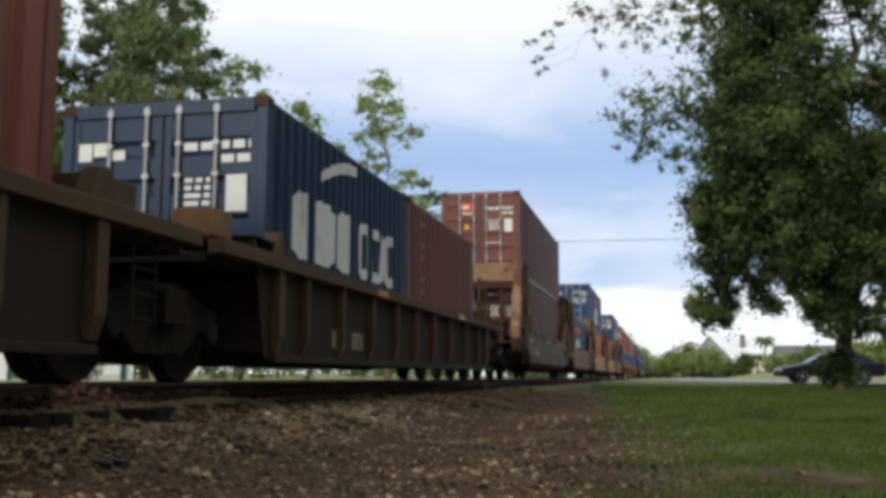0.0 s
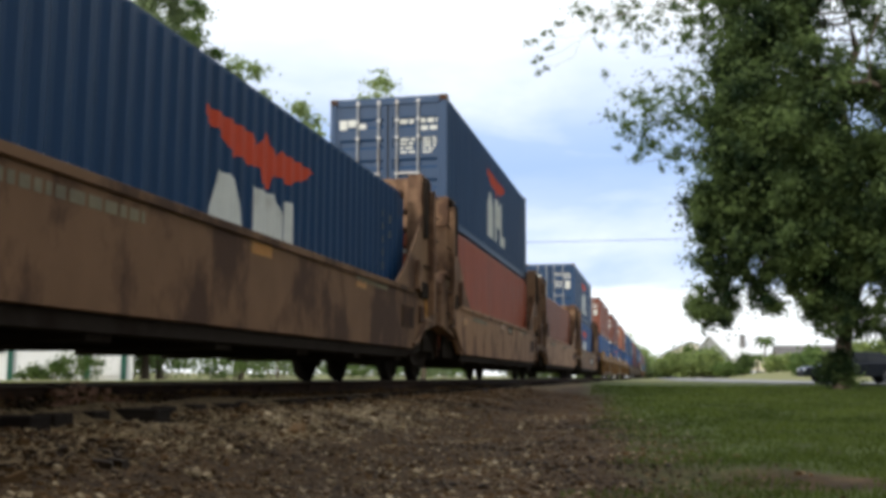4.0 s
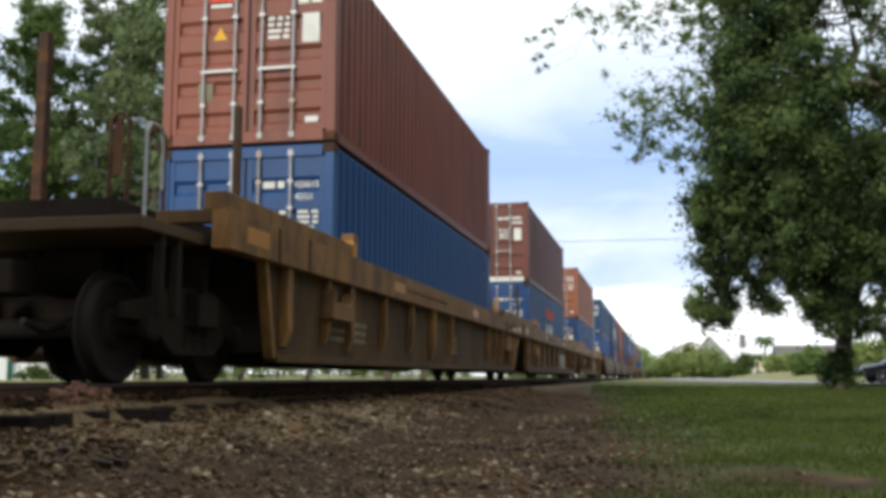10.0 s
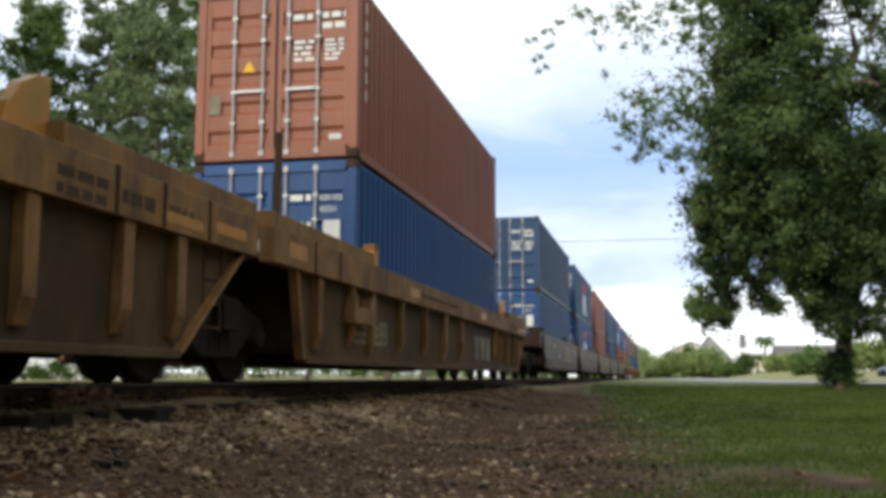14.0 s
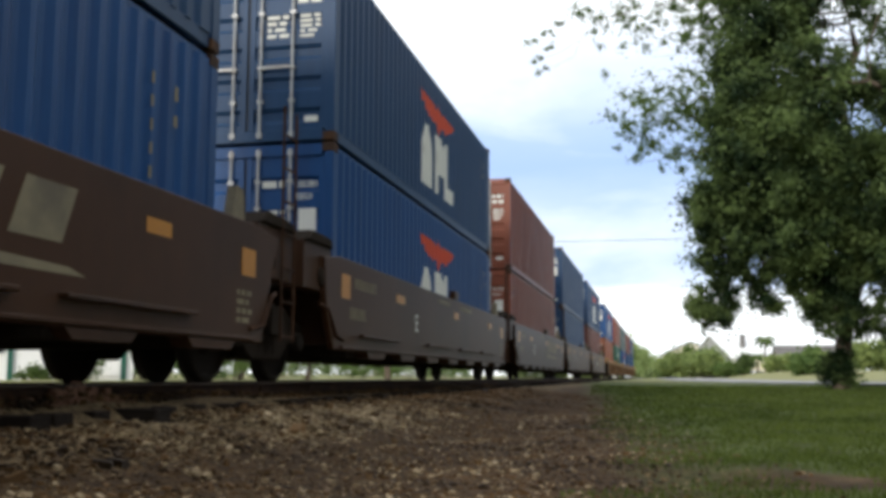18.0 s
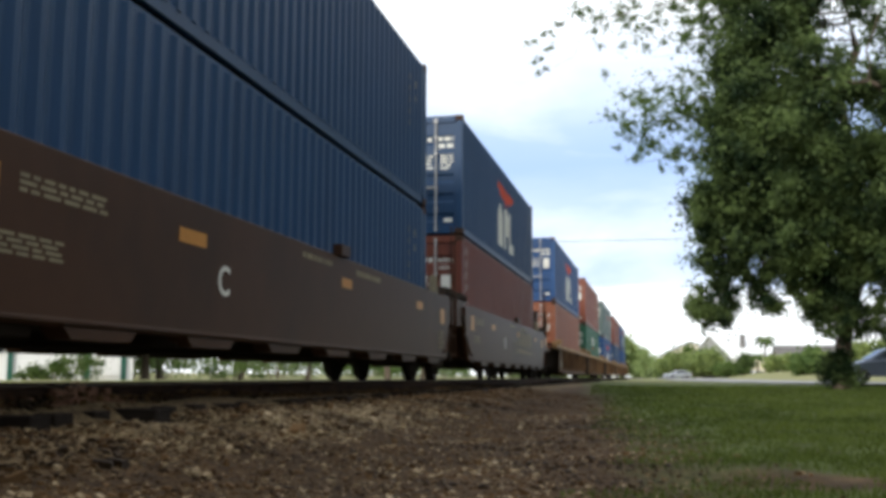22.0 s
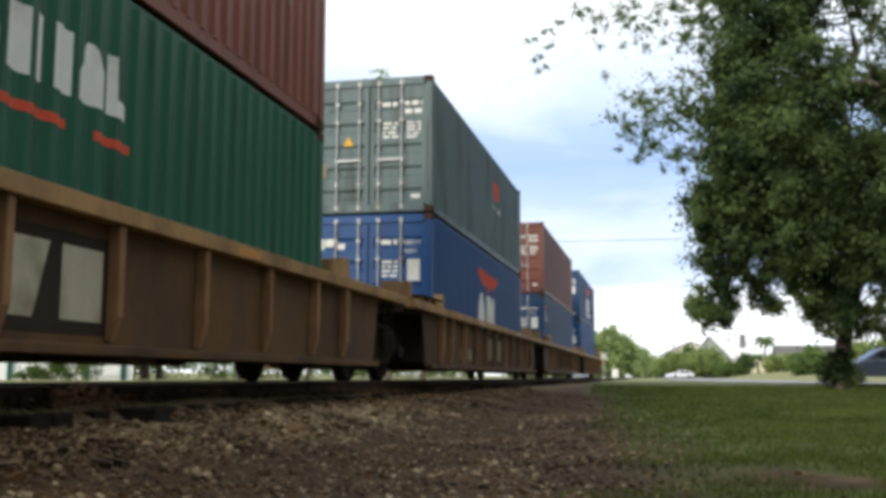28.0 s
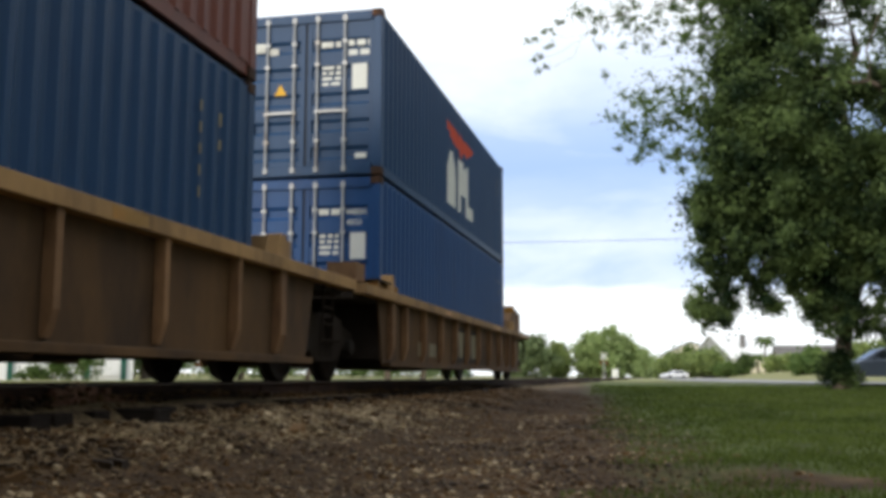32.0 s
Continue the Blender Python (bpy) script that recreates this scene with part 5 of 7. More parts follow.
# five smooth units
for i, (letter, emblem) in zip(range(9, 14), (("A", 7.0), ("E", None), ("D", 7.6), ("C", None), ("B", 7.2))):
    TRAIN.append(smooth_unit(PLAIN_LABEL, S[i], -1.75, 13.93, "end" if i == 9 else "joint", "end" if i == 13 else "joint", letter, emblem))
load(S[9], "blue", "navy", number="434545 8", seed=2)
load(S[10], "blue", "navy", "logo", "logo", number="435281 8", seed=8)
load(S[11], "brown", "brown", "label", number="461555 3", seed=5)
load(S[12], "navy", "navy", number="412803 5", seed=4)
load(S[13], "maroon", "navy", "column", "logo", number="404915 9", seed=2)
# five older ribbed units, the tail
J = [95.1, 112.5, 130.5, 148.6, 166.7, 184.0]
for i in range(14, 19):
    TRAIN.append(ribbed_unit(True, OLD_LABEL, S[i], J[i - 14] - S[i], J[i - 13] - S[i], "end" if i == 14 else "joint", "end" if i == 18 else "joint", "plain" if i == 14 else "faint" if i > 15 else ""))
load(S[14], "rust", "blue", "column", "logo", number="531460 9", high_front="logo", seed=3)
load(S[15], "green", "brown", "green", seed=6)
load(S[16], "blue", "grey", "logo", "square", number="436711 8", front="logo", seed=5)
load(S[17], "navy", "maroon", "small", "column", number="444876 0", high_front="square", seed=8)
load(S[18], "blue", "navy", high_marks="logo", number="448231 8", high_front="logo", seed=1)


# ---------------------------------------------------------------- the ground and the track
def smoothstep(a, b, v):
    u = min(1.0, max(0.0, (v - a) / (b - a)))
    return u * u * (3 - 2 * u)


def ground_height(x, y):
    """Track bed, shoulder, lawn and the rise to the street."""
    d = abs(x - TX)
    bed = -0.225 - smoothstep(1.1, 1.34, d) * (0.012 + 0.1 * math.exp(-((y - 5.8) / 0.35) ** 2) + 0.1 * math.exp(-((y - 7.25) / 0.4) ** 2) + 0.05 * max(0, noise.noise((x * 0.3, y * 0.7, 8.0))))
    if x > TX:
        bed += 0.15 * smoothstep(0.78, 0.86, d) * (1 - smoothstep(0.93, 1.22, d)) * (0.85 + 0.25 * noise.noise((x * 2.0, y * 1.3, 2.0))) * smoothstep(1, 3, y) * (1 - 0.45 * smoothstep(9, 12, y))
        lawn = -0.5 + 0.17 * smoothstep(12, 40, y) + 0.13 * smoothstep(42, 58, y) + 0.06 * smoothstep(58, 170, y)
        z = bed + (lawn - bed) * smoothstep(1.45, 3.6, d)
    else:
        side = -0.42 + 0.3 * smoothstep(5, 14, d) + 0.75 * smoothstep(30, 75, d)
        z = bed + (side - bed) * smoothstep(1.3, 3.6, d)
    soft = smoothstep(1.4, 3.0, d)
    z += soft * 0.03 * noise.noise((x * 0.8, y * 0.8, 0.0)) + soft * 0.02 * noise.noise((x * 2.7, y * 2.7, 3.0))
    far = smoothstep(9, 17, x) * smoothstep(58, 130, y)
    return z + far * 1.0


def spread(a, b, near, far, start=0.0):
    """Values from a to b, close together round start and wider apart further off."""
    out, v, s = [start], start, near
    while v < b:
        s = min(far, s * 1.06)
        v += s
        out.append(v)
    v, s = start, near
    while v > a:
        s = min(far, s * 1.06)
        v -= s
        out.insert(0, v)
    return out


def grid_mesh(name, xs, ys, height):
    verts = [(x, y, height(x, y)) for y in ys for x in xs]
    n = len(xs)
    faces = [(j * n + i, j * n + i + 1, (j + 1) * n + i + 1, (j + 1) * n + i) for j in range(len(ys) - 1) for i in range(n - 1)]
    me = bpy.data.meshes.new(name)
    me.from_pydata(verts, [], faces)
    me.shade_smooth()
    me.materials.append(None)
    return me


def ground_material():
    m = bpy.data.materials.new("ground soil and grass")
    m.use_nodes = True
    n, l = m.node_tree.nodes, m.node_tree.links
    b = n["Principled BSDF"]
    b.inputs["Roughness"].default_value = 0.95
    b.inputs["Specular IOR Level"].default_value = 0.28
    co = n.new("ShaderNodeTexCoord")
    sep = n.new("ShaderNodeSeparateXYZ")
    l.new(co.outputs["Object"], sep.inputs[0])

    def noise_of(scale, detail=6):
        t = n.new("ShaderNodeTexNoise")
        t.inputs["Scale"].default_value, t.inputs["Detail"].default_value = scale, detail
        l.new(co.outputs["Object"], t.inputs["Vector"])
        return t.outputs["Fac"]

    def ramp(src, stops):
        r = n.new("ShaderNodeValToRGB")
        e = r.color_ramp.elements
        e[0].position, e[0].color = stops[0][0], (*stops[0][1], 1)
        e[1].position, e[1].color = stops[-1][0], (*stops[-1][1], 1)
        for p, c in stops[1:-1]:
            e.new(p).color = (*c, 1)
        l.new(src, r.inputs["Fac"])
        return r.outputs["Color"]

    def math_node(op, a, bb, c=None):
        t = n.new("ShaderNodeMath")
        t.operation = op
        for i, v in enumerate((a, bb, c)):
            if v is None:
                continue
            if isinstance(v, (int, float)):
                t.inputs[i].default_value = v
            else:
                l.new(v, t.inputs[i])
        return t.outputs[0]

    def mixed(f, a, bb):
        t = n.new("ShaderNodeMixRGB")
        l.new(f, t.inputs["Fac"])
        l.new(a, t.inputs["Color1"])
        l.new(bb, t.inputs["Color2"])
        return t.outputs[0]
    soil = ramp(noise_of(11), [(0.3, (0.022, 0.0115, 0.004)), (0.46, (0.042, 0.0225, 0.0075)), (0.58, (0.066, 0.036, 0.0125)), (0.76, (0.12, 0.07, 0.03))])
    pale = ramp(noise_of(18), [(0.35, (0.068, 0.043, 0.019)), (0.7, (0.25, 0.178, 0.092))])
    grass = ramp(noise_of(2.2), [(0.3, (0.05, 0.05, 0.015)), (0.5, (0.066, 0.088, 0.02)), (0.7, (0.1, 0.125, 0.032))])
    dry = ramp(noise_of(5), [(0.35, (0.2, 0.2, 0.08)), (0.65, (0.3, 0.29, 0.13))])
    # the lawn begins along a ragged line to the right of the track
    edge = math_node("MULTIPLY_ADD", sep.outputs["Y"], -0.085, 0.7)
    off = math_node("SUBTRACT", sep.outputs["X"], edge)
    wob = math_node("MULTIPLY_ADD", noise_of(1.3), 1.6, -0.8)
    wob2 = math_node("MULTIPLY_ADD", noise_of(9), 1.0, -0.5)
    lawn = n.new("ShaderNodeMapRange")
    lawn.inputs["From Min"].default_value, lawn.inputs["From Max"].default_value = -0.5, 0.6
    # a worn bare spot in the lawn
    gap = n.new("ShaderNodeVectorMath")
    gap.operation, gap.inputs[1].default_value = "DISTANCE", (0.95, 5.85, -0.5)
    l.new(co.outputs["Object"], gap.inputs[0])
    bare = n.new("ShaderNodeMapRange")
    bare.inputs["From Min"].default_value, bare.inputs["From Max"].default_value = 0.75, 0.15
    bare.inputs["To Max"].default_value = -1.5
    l.new(gap.outputs["Value"], bare.inputs["Value"])
    l.new(math_node("ADD", math_node("ADD", math_node("ADD", off, wob), wob2), bare.outputs[0]), lawn.inputs["Value"])
    left = n.new("ShaderNodeMapRange")
    left.inputs["From Min"].default_value, left.inputs["From Max"].default_value = -9.0, -10.5
    l.new(math_node("ADD", sep.outputs["X"], wob), left.inputs["Value"])
    bed = n.new("ShaderNodeMapRange")          # paler stone next to the ties
    bed.inputs["From Min"].default_value, bed.inputs["From Max"].default_value = -2.5, -3.3
    l.new(math_node("ADD", sep.outputs["X"], math_node("MULTIPLY_ADD", noise_of(2.5), 1.6, -0.8)), bed.inputs["Value"])
    patch = n.new("ShaderNodeMapRange")
    patch.inputs["From Min"].default_value, patch.inputs["From Max"].default_value = 0.6, 0.78
    l.new(noise_of(0.9, 4), patch.inputs["Value"])
    col = mixed(patch.outputs[0], soil, pale)
    col = mixed(bed.outputs[0], col, pale)
    col = mixed(left.outputs[0], col, dry)
    far = n.new("ShaderNodeMapRange")
    far.inputs["From Min"].default_value, far.inputs["From Max"].default_value = 52, 70
    l.new(sep.outputs["Y"], far.inputs["Value"])
    col = mixed(lawn.outputs[0], col, mixed(far.outputs[0], grass, dry))
    l.new(col, b.inputs["Base Color"])
    bp = n.new("ShaderNodeBump")
    bp.inputs["Strength"].default_value, bp.inputs["Distance"].default_value = 0.7, 0.04
    l.new(noise_of(22, 8), bp.inputs["Height"])
    l.new(bp.outputs[0], b.inputs["Normal"])
    return m


xs = spread(-420, 420, 0.11, 40, -1.2)
ys = spread(-150, 1500, 0.16, 60, 5.0)
single("ground", grid_mesh("ground", xs, ys, ground_height), ground_material(), "brown gravelly soil running into a green lawn", "ground", kind="structure")

M_STONE = leaf_mat("loose stones", (0.02, 0.011, 0.004), (0.165, 0.092, 0.036))
M_STONE_PALE = leaf_mat("pale crushed stones", (0.085, 0.055, 0.028), (0.52, 0.4, 0.24))
for m in (M_STONE, M_STONE_PALE):
    m.node_tree.nodes["Mix Shader"].inputs["Fac"].default_value = 0.0
rng = np.random.default_rng(7)
CUBE = np.array([(x, y, z) for x in (-1, 1) for y in (-1, 1) for z in (-1, 1)], float)
CUBE_F = np.array([(0, 1, 3, 2), (4, 6, 7, 5), (0, 4, 5, 1), (2, 3, 7, 6), (0, 2, 6, 4), (1, 5, 7, 3)])


def scatter_stones(name, count, area, size, label, keep, stone=M_STONE):
    """Broken stones strewn over the ground."""
    verts, faces = [], []
    k = 0
    while k < count:
        u = rng.random()
        y = area[2] + (area[3] - area[2]) * u ** 1.7
        x = area[0] + (area[1] - area[0]) * rng.random()
        if not keep(x, y):
            continue
        r = size * (0.35 + rng.gamma(1.6, 0.42))
        p = CUBE * (1 + 0.45 * (rng.random((8, 3)) - 0.5)) * r * np.array([0.6, 0.5, 0.38])
        a = rng.random() * 6.28
        ca, sa = math.cos(a), math.sin(a)
        t = (rng.random() - 0.5) * 0.9
        p = np.stack([p[:, 0] * ca - p[:, 1] * sa, p[:, 0] * sa + p[:, 1] * ca, p[:, 2] + p[:, 0] * t], 1)
        z = ground_height(x, y)
        verts.append(p + (x, y, z + 0.12 * r))
        faces.append(CUBE_F + 8 * k)
        k += 1
    v, f = np.concatenate(verts), np.concatenate(faces)
    me = bpy.data.meshes.new(name)
    me.from_pydata(v.tolist(), [], f.tolist())
    me.materials.append(stone)
    return single(name, me, stone, label, "gravel", kind="stuff")


def stony(x, y):
    return rng.random() < 1.0 - smoothstep(-1.2, 0.6, x - 0.85 + 0.085 * y)


scatter_stones("gravel", 40000, (-4.4, 1.5, 2.6, 26.0), 0.0098, "small brown and grey stones on bare soil", stony)
scatter_stones("loose_pebbles", 9000, (-4.2, 1.2, 2.6, 15.0), 0.0098, "scattered pale pebbles on the soil", stony, M_STONE_PALE)
scatter_stones("pale_gravel", 7500, (-4.0, -1.8, 4.6, 15.0), 0.0125, "patches of pale crushed stone beside the track", lambda x, y: rng.random() < math.exp(-((x + 3.05) / 0.45) ** 2 - ((y - 9.3) / 2.2) ** 2) + 0.8 * math.exp(-((x + 3.4) / 0.32) ** 2 - ((y - 6.7) / 0.7) ** 2), M_STONE_PALE)
scatter_stones("track_ballast", 16000, (-7.2, -2.6, 2.4, 26.0), 0.019, "grey-brown crushed stone between the ties", lambda x, y: True)

# track: ties and rails
track = thing("railway_track", "rusty rails on dark timber ties in stone", "railway track", (TX, 0, 0), kind="structure")
tie_rng = random.Random(3)
TIE = [cached(("tie", k), lambda: Shape().box(-1.3, 1.3, -0.115, 0.115, -0.36, -0.185), 0.012) for k in range(3)]
for k in range(290):
    y = -12 + k * 0.52
    out = 0.0
    for special, amount in ((5.85, 0.16), (7.15, 0.2), (8.9, 0.08), (10.4, 0.12), (12.5, 0.12), (14.2, 0.1)):
        if abs(y - special) < 0.26:
            out = amount
    part("tie", TIE[k % 3], M_TIE, track, "", (tie_rng.uniform(-0.06, 0.05) + out, y, tie_rng.uniform(-0.012, 0.006)), (0, 0, tie_rng.uniform(-0.012, 0.012)))
RAIL = [(-0.07, -0.172), (0.07, -0.172), (0.07, -0.16), (0.01, -0.14), (0.009, -0.05), (0.036, -0.04), (0.037, -0.008), (0.03, -0.001), (-0.03, -0.001), (-0.037, -0.008), (-0.036, -0.04), (-0.009, -0.05), (-0.01, -0.14), (-0.07, -0.16)]
for sx in (-1, 1):
    rail = part("rail", cached("rail_bar", lambda: Shape().prism("y", RAIL, -140, 700)), M_RAIL, track, "", (sx * 0.753, 0, 0))
    boxed("rail_head", (sx * 0.753 - 0.026, sx * 0.753 + 0.026, -140, 700, -0.0035, 0.0), M_RAILTOP, rail, "polished running surface", 0.0)
    for k in range(90):
        y = -3 + k * 0.52
        part("tie_plate", cached("tie_plate", lambda: Shape().box(-0.18, 0.18, -0.09, 0.09, -0.187, -0.172).box(-0.11, -0.08, -0.07, -0.04, -0.172, -0.14).box(0.08, 0.11, 0.04, 0.07, -0.172, -0.14), 0.003), M_RAIL, track, "", (sx * 0.753, y + 0.52 * 0.0, 0.0))
joint = part("joint_bar", cached("joint_bar", lambda: Shape().box(0.012, 0.05, -0.45, 0.45, -0.15, -0.045), 0.006), M_CAST, track, "rusty joint bar with bolts", (0.753, 6.35, 0))
for k in range(6):
    part("bolt", cached("joint_bolt", lambda: Shape().lathe([(0.0, 0.022), (0.035, 0.022), (0.05, 0.014)], "x", 8)), M_CAST, joint, "", (0.05, -0.35 + 0.14 * k, -0.095))
for y in (10.75, 12.35):
    part("rail_anchor", cached("rail_anchor", lambda: Shape().rod((0.06, 0, -0.2), (0.08, 0.03, -0.04), 0.011, 6).rod((0.08, 0.03, -0.04), (0.05, 0.07, -0.06), 0.011, 6).box(-0.08, 0.09, -0.02, 0.02, -0.2, -0.175)), M_CAST, track, "rusty steel clip", (0.753, y, 0))

# a heap of soil and rust flakes against the rail
heap = Shape()
heap_rng = random.Random(12)
for k in range(130):
    u, w = heap_rng.gauss(0, 0.26), abs(heap_rng.gauss(0, 0.08))
    r = heap_rng.uniform(0.008, 0.032)
    x, y, z = 0.84 + w, 7.08 + u, -0.15 + max(0.0, 0.18 - abs(u) * 0.16 - w) * heap_rng.random()
    heap.box(x - r, x + r, y - r * 1.4, y + r * 1.4, z - r, z + r * 0.6)
stuff(part("soil_heap", heap.mesh("soil_heap", 0.006), mat("rusty soil", (0.25, 0.135, 0.09), 0.95, var=0.5, scale=25, bump=0.4, gloss=0.1), track, "small heap of rusty soil and flakes"))

# grass blades on the lawn
M_GRASS = leaf_mat("grass blades", (0.05, 0.076, 0.014), (0.125, 0.165, 0.034))


def grass(count, area, label):
    u = rng.random(count)
    y = area[2] + (area[3] - area[2]) * u ** 1.9
    half = 1.2 + 0.30 * y
    x = -0.2 - 0.06 * y + (rng.random(count) ** 0.9) * half
    keepers = [i for i in range(count) if x[i] - (0.7 - 0.085 * y[i]) - 1.3 * math.exp(-((x[i] - 0.95) / 0.36) ** 2 - ((y[i] - 5.9) / 0.75) ** 2) + 0.7 * noise.noise((x[i] * 1.1, y[i] * 1.1, 5)) > -0.35 + 1.3 * rng.random() ** 1.3]
    v, f = [], []
    for i in keepers:
        a, h = rng.random() * 6.28, (0.015 + 0.03 * rng.random()) * (1 + 0.02 * y[i])
        w = 0.004 + 0.0006 * y[i]
        z = ground_height(x[i], y[i]) - 0.005
        dx, dy = math.cos(a) * w, math.sin(a) * w
        lx, ly = (rng.random() - 0.5) * h, (rng.random() - 0.5) * h
        k = len(v)
        v += [(x[i] - dx, y[i] - dy, z), (x[i] + dx, y[i] + dy, z), (x[i] + lx, y[i] + ly, z + h)]
        f.append((k, k + 1, k + 2))
    me = bpy.data.meshes.new("grass")
    me.from_pydata(v, [], f)
    me.materials.append(M_GRASS)
    return single("grass", me, M_GRASS, label, "grass", kind="stuff")


grass(85000, (0, 0, 3.6, 44), "short green lawn grass with thin patches")

# ---------------------------------------------------------------- the street beyond the lawn
M_ASPHALT = mat("worn asphalt", (0.3, 0.295, 0.29), 0.9, var=0.2, scale=20, stain=(0.22, 0.215, 0.21), amount=0.3, stain_scale=0.4)
ROAD = [(70, 47), (40, 47.5), (24, 48), (14, 49.5), (9, 54), (6.5, 63), (5.2, 80), (4.4, 110), (3.8, 150), (2.5, 172), (-2, 184), (-9, 190), (-30, 196), (-80, 205)]


def road_mesh(line, half):
    v, f = [], []
    pts = [Vector((*p, 0)) for p in line]
    fine = []
    for i in range(len(pts) - 1):
        a = pts[i - 1] if i else pts[i]
        b, c = pts[i], pts[i + 1]
        d = pts[i + 2] if i + 2 < len(pts) else c
        for k in range(8):
            t = k / 8
            fine.append(0.5 * ((2 * b) + (c - a) * t + (2 * a - 5 * b + 4 * c - d) * t * t + (3 * b - a - 3 * c + d) * t ** 3))
    for i in range(len(fine) - 1):
        d = (fine[i + 1] - fine[i]).normalized()
        s = Vector((-d.y, d.x, 0)) * half
        for j in range(-3, 4):
            p = fine[i] + s * (j / 3)
            v.append((p.x, p.y, max(ground_height(p.x, p.y), -0.24) + 0.03))
        if i:
            k = len(v) - 14
            f += [(k + j, k + j + 1, k + 8 + j, k + 7 + j) for j in range(6)]
    me = bpy.data.meshes.new("road")
    me.from_pydata(v, [], f)
    me.shade_smooth()
    me.materials.append(None)
    return me


single("road", road_mesh(ROAD, 4.2), M_ASPHALT, "pale worn asphalt street beyond the lawn", "road", kind="structure")


# ---------------------------------------------------------------- trees and bushes
M_BARK = mat("grey-brown bark", (0.13, 0.1, 0.075), 0.95, var=0.3, scale=12, stretch=(3, 3, 0.5), bump=0.8, stain=(0.07, 0.055, 0.04), amount=0.3)
M_LEAF_DARK = leaf_mat("dark green leaves", (0.02, 0.05, 0.014), (0.165, 0.23, 0.07))
# strong broad patches paint the big crown's sunlit clusters and shaded hollows
M_LEAF_BIG = leaf_mat("deep green leaves with painted light and shade", (0.016, 0.036, 0.014), (0.165, 0.23, 0.076), 0.3, 3.8, -1.6)
M_LEAF_MID = leaf_mat("mid green leaves", (0.06, 0.11, 0.028), (0.17, 0.24, 0.07))
M_LEAF_PALE = leaf_mat("pale grey-green leaves", (0.09, 0.13, 0.055), (0.26, 0.32, 0.15))
M_LEAF_BRIGHT = leaf_mat("bright green leaves", (0.1, 0.15, 0.045), (0.36, 0.43, 0.15))
# leaf colour lightened to stand for haze; also the pale slender trees
M_LEAF_HAZY = leaf_mat("light green leaves paled for haze", (0.2, 0.28, 0.1), (0.4, 0.48, 0.2))


def limb(s, a, b, r0, r1, gen, sides=7, bends=4, wander=0.12):
    """A tapered, slightly crooked limb; returns its points."""
    a, b = Vector(a), Vector(b)
    pts = [a]
    length = (b - a).length
    for i in range(1, bends + 1):
        p = a.lerp(b, i / bends)
        if i < bends:
            p = p + Vector((gen.normal(), gen.normal(), gen.normal() * 0.5)) * length * wander * 0.35
        pts.append(p)
    rings = []
    for i, p in enumerate(pts):
        d = (pts[min(i + 1, bends)] - pts[max(i - 1, 0)]).normalized()
        q = d.to_track_quat("Z", "Y")
        r = r0 + (r1 - r0) * i / bends
        rings.append([tuple(p + q @ Vector((r * math.cos(6.2832 * k / sides), r * math.sin(6.2832 * k / sides), 0))) for k in range(sides)])
    base = len(s.v)
    for ring in rings:
        s.v.extend(ring)
    for i in range(bends):
        for k in range(sides):
            j = (k + 1) % sides
            s.f.append((base + i * sides + k, base + i * sides + j, base + (i + 1) * sides + j, base + (i + 1) * sides + k))
    return pts


def leaves(centres, radii, per, size, gen, flat=0.7):
    """Leaf clumps: pointed four-sided leaves scattered in soft clouds round the centres."""
    n = len(centres)
    c = np.repeat(np.asarray(centres, float), per, axis=0)
    r = np.repeat(np.asarray(radii, float), per)
    m = n * per
    d = gen.normal(size=(m, 3))
    d /= np.linalg.norm(d, axis=1)[:, None]
    rad = np.abs(gen.normal(size=m)) * 0.62
    p = c + d * (r * rad)[:, None] * np.array([1, 1, flat])
    u = gen.normal(size=(m, 3))
    u[:, 2] -= 0.3
    u /= np.linalg.norm(u, axis=1)[:, None]
    w = np.cross(u, gen.normal(size=(m, 3)))
    w /= np.linalg.norm(w, axis=1)[:, None]
    ls = size * (0.6 + 0.8 * gen.random(m))[:, None]
    v = np.stack([p - u * ls * 0.5, p + w * ls * 0.28, p + u * ls * 0.5, p - w * ls * 0.28], 1).reshape(-1, 3)
    f = np.arange(4 * m).reshape(-1, 4)
    return v, f


def crown_mesh(name, v, f):
    me = bpy.data.meshes.new(name)
    me.vertices.add(len(v))
    me.vertices.foreach_set("co", v.astype(np.float32).ravel())
    me.loops.add(f.size)
    me.loops.foreach_set("vertex_index", f.astype(np.int32).ravel())
    me.polygons.add(len(f))
    me.polygons.foreach_set("loop_start", np.arange(0, f.size, 4, dtype=np.int32))
    me.update(calc_edges=True)
    me.materials.append(None)
    return me


